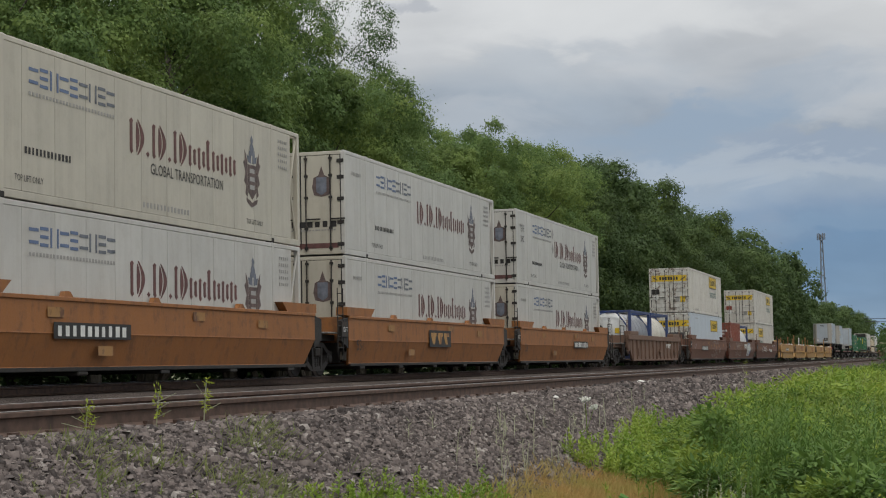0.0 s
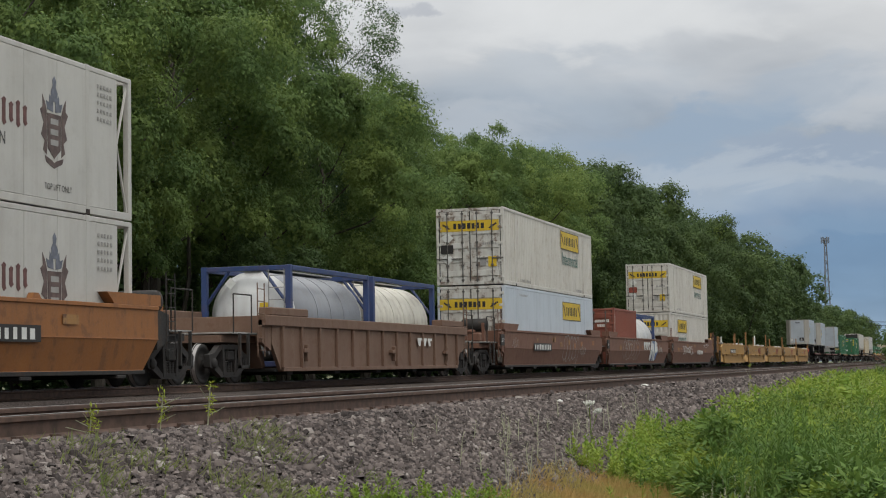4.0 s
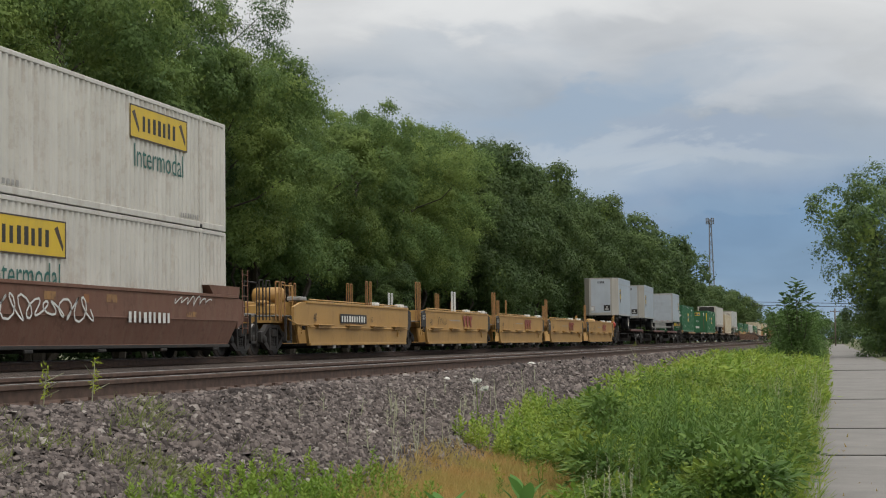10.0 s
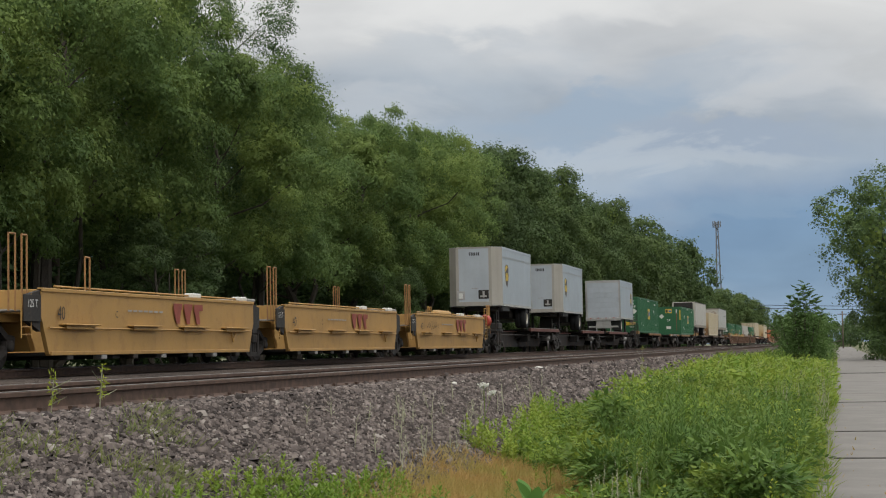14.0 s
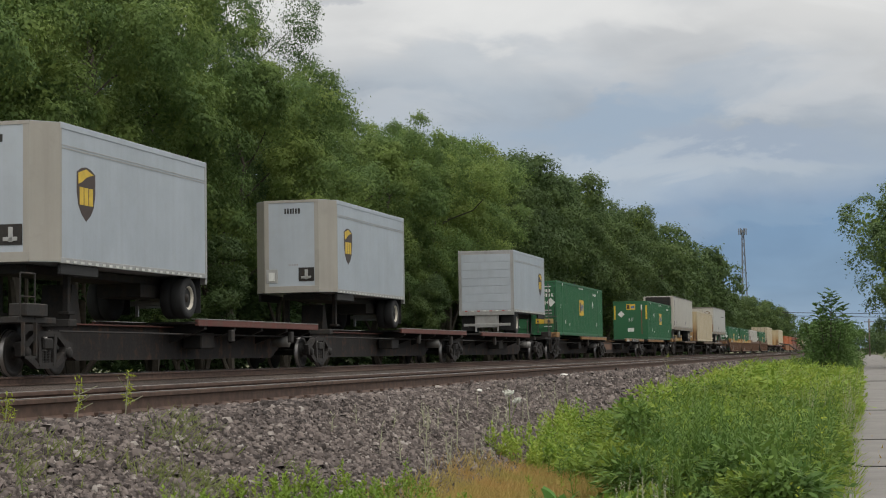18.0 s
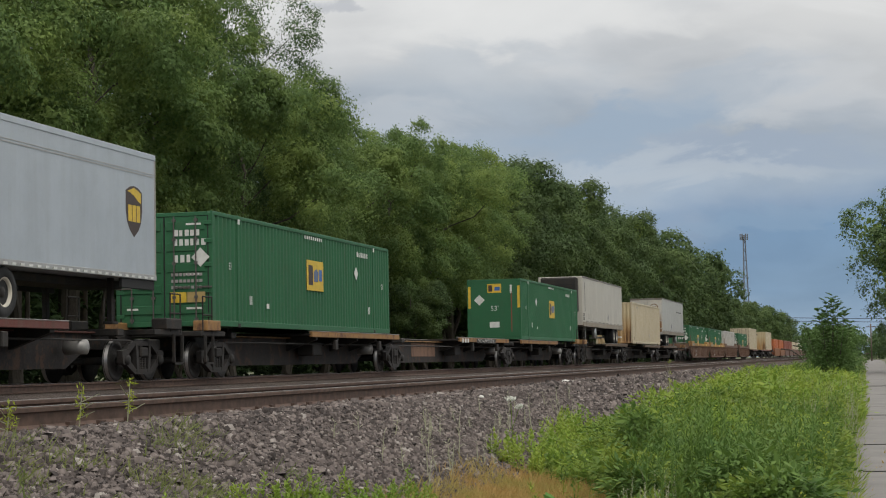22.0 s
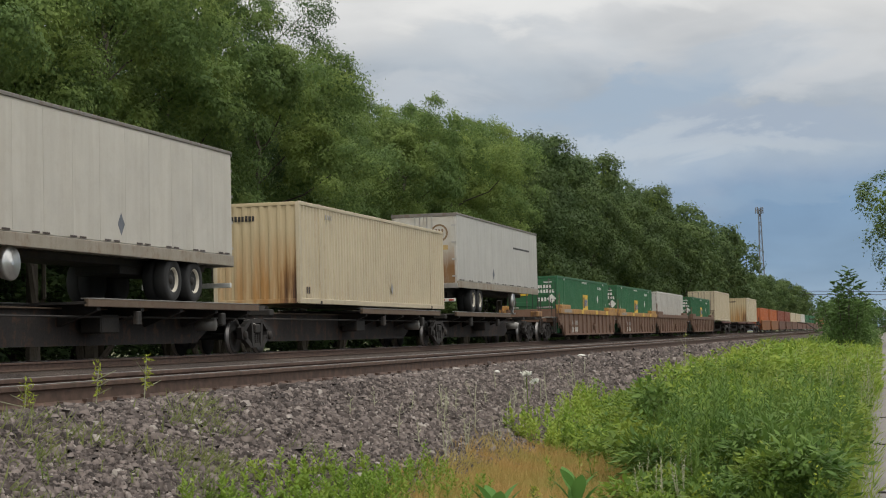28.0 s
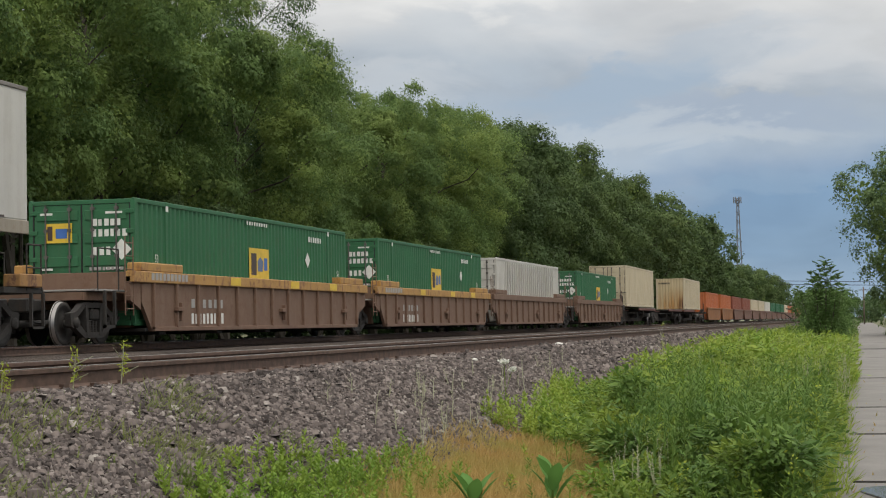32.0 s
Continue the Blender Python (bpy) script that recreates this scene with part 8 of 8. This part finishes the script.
def dress_green(c, diamond):
    square_sign(c, -h + 7.35, 1.18)
    outline(c, "placard", [(-h + diamond + a, 1.88 + b) for a, b in ((0, -0.22), (0.22, 0), (0, 0.22), (-0.22, 0))], "whiteink", SX, "white diamond placard")
    bars(c, SX - 0.001, -h + 7.2, -h + 8.9, 2.66, 0.10, "whiteink", 9, 1)
    bars(c, SX - 0.001, -h + 12.4, -h + 13.7, 2.42, 0.16, "whiteink", 6, 2)
    words("53", 0.26, "whiteink", c, (SX + 0.003, -h + 1.2, 1.55), (90, 0, 90), 0.8)
    words("53", 0.26, "whiteink", c, (SX + 0.003, h - 0.9, 1.55), (90, 0, 90), 0.8)
    for y in (2.6, 13.6):
        bars(c, SX - 0.001, -h + y, -h + y + 0.25, 0.62, 0.24, "whiteink", 2, 3)
    flat(c, "placard", [(-h + 3.9, -h + 4.1, 0.55, 0.68)], "whiteink", SX)
    for e in (-1, 1):
        for s in (1,):
            part("frame_cap", boxes((SX - 0.002, SX + 0.008, *sorted((e * (h - 1.83 - 0.07), e * (h - 1.83 + 0.07))), CH - 0.22, CH - 0.09)), "whiteink", c)


def green_doors(c):
    y = -h - 0.014
    flat_end(c, "sign", [(-0.86, -0.22, 1.92, 2.36)], "gold", y, "golden square sign with plain marks")
    flat_end(c, "sign_mark", [(-0.82, -0.70, 1.98, 2.30)], "brownshield", y - 0.004)
    flat_end(c, "sign_mark", [(-0.62, -0.34, 2.02, 2.24)], "blueink", y - 0.004)
    outline_end(c, "placard", [(0.98 + a, 1.74 + b) for a, b in ((0, -0.24), (0.24, 0), (0, 0.24), (-0.24, 0))], "whiteink", y, "white diamond placard")
    end_bars(c, y, 0.28, 1.0, 2.28, 0.16, "whiteink", 5, 2, "box_number")
    end_bars(c, y, 0.28, 1.15, 2.04, 0.17, "whiteink", 6, 3, "box_number")
    end_bars(c, y, 0.28, 0.78, 1.62, 0.2, "whiteink", 3, 4)
    for z in (1.28, 1.12, 0.96):
        end_bars(c, y, 0.2, 1.05, z, 0.08, "greyink", 8, int(z * 9))
    flat_end(c, "placard", [(0.16, 0.60, 0.62, 0.88)], "gold", y, "yellow warning placard")
    flat_end(c, "placard", [(0.62, 1.10, 0.62, 0.88)], "goldfaded", y, "faded orange placard")
    for z in (2.55, 1.3, 0.45):
        for x0, x1 in ((-1.0, -0.7), (0.6, 1.0)):
            flat_end(c, "reflective_strip", [(x0, x1, z, z + 0.05)], "whiteink", y + 0.001)


green_box = container("dry", skin="green", label="green corrugated container with golden square sign")
dress_green(green_box, 12.3)
green_doors(green_box)
set_at(green_box, 426.53, 0.37)
twin(green_box, 446.41, 0.37)
twin(green_box, 308.9, 1.27)
twin(green_box, 488.2, 0.37)
green_front = container("flatend", skin="green", doors=False, label="green corrugated container showing its plain end")
dress_green(green_front, 3.85)
y = -h + 0.002
part("end_sheet", boxes((-1.17, 1.17, -h - 0.002, -h + 0.004, 0.17, CH - 0.12)), "green", green_front)
y = -h - 0.003
flat_end(green_front, "sign", [(-0.30, 0.36, 2.24, 2.66)], "gold", y, "golden square sign with plain marks")
flat_end(green_front, "sign_mark", [(-0.26, -0.06, 2.30, 2.60)], "brownshield", y - 0.004)
flat_end(green_front, "sign_mark", [(0.04, 0.30, 2.34, 2.52)], "blueink", y - 0.004)
outline_end(green_front, "placard", [(-0.70 + a, 1.91 + b) for a, b in ((0, -0.25), (0.26, 0), (0, 0.25), (-0.26, 0))], "whiteink", y, "white diamond placard")
words("53'", 0.34, "whiteink", green_front, (0.03, y - 0.002, 1.49), (90, 0, 0))
flat_end(green_front, "plate", [(-0.22, 0.25, 0.60, 0.87)], "whiteink", y, "white data plate")
for a, b in ((-1.24, -1.12), (1.13, 1.25)):
    flat_end(green_front, "warning_strip", [(a, b, 1.52, 2.55)], "gold", y - 0.002, "yellow warning strip")
flat_end(green_front, "rust_run", [(0.82, 0.86, 0.4, 2.3)], "redtan", y)
end_bars(green_front, y, 0.78, 0.90, 2.2, 0.4, "whiteink", 1, 2)
set_at(green_front, 347.95, 1.27)

# ---- cream, white and red boxes, tanks ----
cream = container("dry", skin="cream", doors=False, doorskin="rustcream", label="cream corrugated container with a rust-stained end")
end_bars(cream, -h + 0.002, -1.05, 0.0, 2.36, 0.16, "black", 10, 2, "box_number")
bars(cream, SX - 0.001, -h + 2.3, -h + 3.0, 2.5, 0.14, "greyink", 4, 3)
outline(cream, "placard", [(-h + 9.2 + a, 0.62 + b) for a, b in ((0, -0.2), (0.14, 0), (0, 0.2), (-0.14, 0))], "greyink", SX)
bars(cream, SX + 0.004, -h + 0.5, -h + 0.9, 0.3, 0.2, "brownshield", 2, 5)
set_at(cream, 387.46, 1.32)
ribbed = container("dry", skin="whitesmooth", label="white container with dark-shadowed ribs in a well car")
for i in range(24):
    part("rib", boxes((SX - 0.01, SX + 0.05, -h + 1.95 + i * 0.53, -h + 2.12 + i * 0.53, 0.2, CH - 0.14), bev=0.01), "whitesmooth", ribbed)
set_at(ribbed, 465.8, 0.37)
red = container("dry", L=6.06, skin="redbox", label="oxide red short container with ribbed sides", post_at=0.09)
end_bars(red, -6.06 / 2 - 0.014, 0.15, 1.05, 2.2, 0.14, "whiteink", 9, 2, "box_number")
end_bars(red, -6.06 / 2 - 0.014, 0.45, 0.85, 1.98, 0.14, "whiteink", 4, 3, "box_number")
bars(red, SX + 0.002, -6.06 / 2 + 0.06, -6.06 / 2 + 0.14, 0.9, 1.7, "whiteink", 1, 2)
set_at(red, 131.05, 0.16, 6.06)
tank1 = tank_container("grey tank container with white ends in a blue frame", "blue", "tankgrey", "tank")
set_at(tank1, 88.45, 0.38, 6.06)
tank2 = tank_container("stained cream tank container in a blue steel frame", "blue", "tankdirty")
set_at(tank2, 94.85, 0.38, 6.06)
tank3 = tank_container("white tank container with black hose marks", "blue", "tank")
set_at(tank3, 137.2, 0.38, 6.06)

# ---- the tail of the train, far off ----
far_cream = container("dry", skin="cream", doors=True, doorskin="cream", label="cream corrugated container with ribbed doors")
set_at(far_cream, 509.7, 1.32)
twin(cream, 550.2, 1.32)
far_spine = spine_unit(508.6, 527.4, [(516, 526)], "spinered", SR, first=True)
spine_unit(527.4, 548.0, [(536, 547)], "spinered", SR)
spine_unit(548.0, 568.5, [(549, 559)], "spinered", SR, last=True)

def tail_car(u0, u1, skin):
    """A plainer well car, only seen far off."""
    yc, h = (u0 + u1) / 2, (u1 - u0) / 2
    c = on_train(thing("well_car", XT, yc, ZR, "rusty well car far back in the train", "railcar", "well cars of the train"))
    for s in (-1, 1):
        part("side_wall", prism([(-h + 0.4, 0.3), (h - 0.4, 0.3), (h, 1.0), (h, 1.6), (-h, 1.6), (-h, 1.0)], "x", *sorted((s * 1.41, s * 1.5))), skin, c)
        part("top_edge", boxes((*sorted((s * 1.38, s * 1.55)), -h - 0.3, h + 0.3, 1.45, 1.63), bev=0.02), skin, c)
    part("floor", boxes((-1.4, 1.4, -h + 0.4, h - 0.4, 0.26, 0.34)), "dark", c)
    for e in (-1, 1):
        part("end_platform", boxes((-1.3, 1.3, *sorted((e * h, e * (h + 1.2))), 0.95, 1.15), bev=0.02), "dark", c)
    truck(c, -h - 1.3)
    return c


def light_box(skin, label):
    """A long corrugated box with few parts, for the far tail."""
    c = thing("shipping_container", 0, -500, 0, label, "container", "containers on the train")
    w = CW / 2
    part("body", boxes((-w + 0.05, w - 0.05, -h + 0.05, h - 0.05, 0.02, CH - 0.02)), skin, c)
    for s in (-1, 1):
        part("side_wall", corrugated(s * (w - 0.012), -h + 0.14, h - 0.14, 0.17, CH - 0.11, 0.275, 0.036, s), skin, c)
        part("bottom_rail", boxes((*sorted((s * (w - 0.08), s * w)), -h, h, 0.02, 0.17), bev=0.012), skin, c)
        part("top_rail", boxes((*sorted((s * (w - 0.08), s * w)), -h, h, CH - 0.11, CH), bev=0.012), skin, c)
        for e in (-1, 1):
            part("corner_post", boxes((*sorted((s * (w - 0.12), s * w)), *sorted((e * (h - 0.14), e * h)), 0.0, CH), bev=0.012), skin, c)
    part("end_wall", corrugated_end(-h + 0.005, -w + 0.12, w - 0.12, 0.16, CH - 0.11, 0.25, 0.035), skin, c)
    return c


kinds = {"o": light_box("orangebox", "orange long container in a well car"), "r": light_box("redbox", "oxide red long container in a well car"), "c": light_box("cream", "cream long container in a well car"),
         "e": light_box("green", "green long container in a well car"), "w": light_box("white", "white long container in a well car")}
for i, k in enumerate("oorrccweeecooworr"):
    u = 573.5 + i * 19.7
    tail_car(u - 0.4, u + CL + 0.4, "wellorange" if i < 2 else "wellbrown")
    if kinds[k] in MOVING:
        twin(kinds[k], u, 0.37)
    else:
        set_at(kinds[k], u, 0.37)


# ---- motion: the whole train draws past at one speed, its wheels rolling ----
OFFSET = [(0, 0.0), (2, 24.37), (3.5, 42.59), (5.5, 66.81), (7, 85.03), (9, 109.43), (11, 133.91), (13, 158.49), (14.5, 176.96), (16.5, 201.62), (18, 220.1), (20, 244.69), (22, 269.2),
          (24, 293.59), (25.5, 311.86), (27.5, 336.25), (29, 354.56), (30.5, 372.86), (32, 391.13)]


def motions():
    for ob in MOVING:
        x, y, z = ob.location
        q = ob.rotation_euler.z
        walk(ob, [(t, pose(x, y - d, z, 0, 0, math.degrees(q))) for t, d in OFFSET])
    # every wheelset turns alike, so they share the keys of the first
    sets = [o for o in scene.objects if o.name.startswith("wheelset")]
    rolled = [(f / FPS, float(np.interp(f / FPS, [a for a, b in OFFSET], [b for a, b in OFFSET])) / 0.457) for f in range(0, 32 * FPS + 1)]
    walk(sets[0], [(t, pose(0, 0, 0, math.degrees(a))) for t, a in rolled])
    act = sets[0].animation_data
    for o in sets[1:]:
        o.rotation_mode = "QUATERNION"
        o.animation_data_create()
        o.animation_data.action = act.action
        o.animation_data.action_slot = act.action_slot


motions()
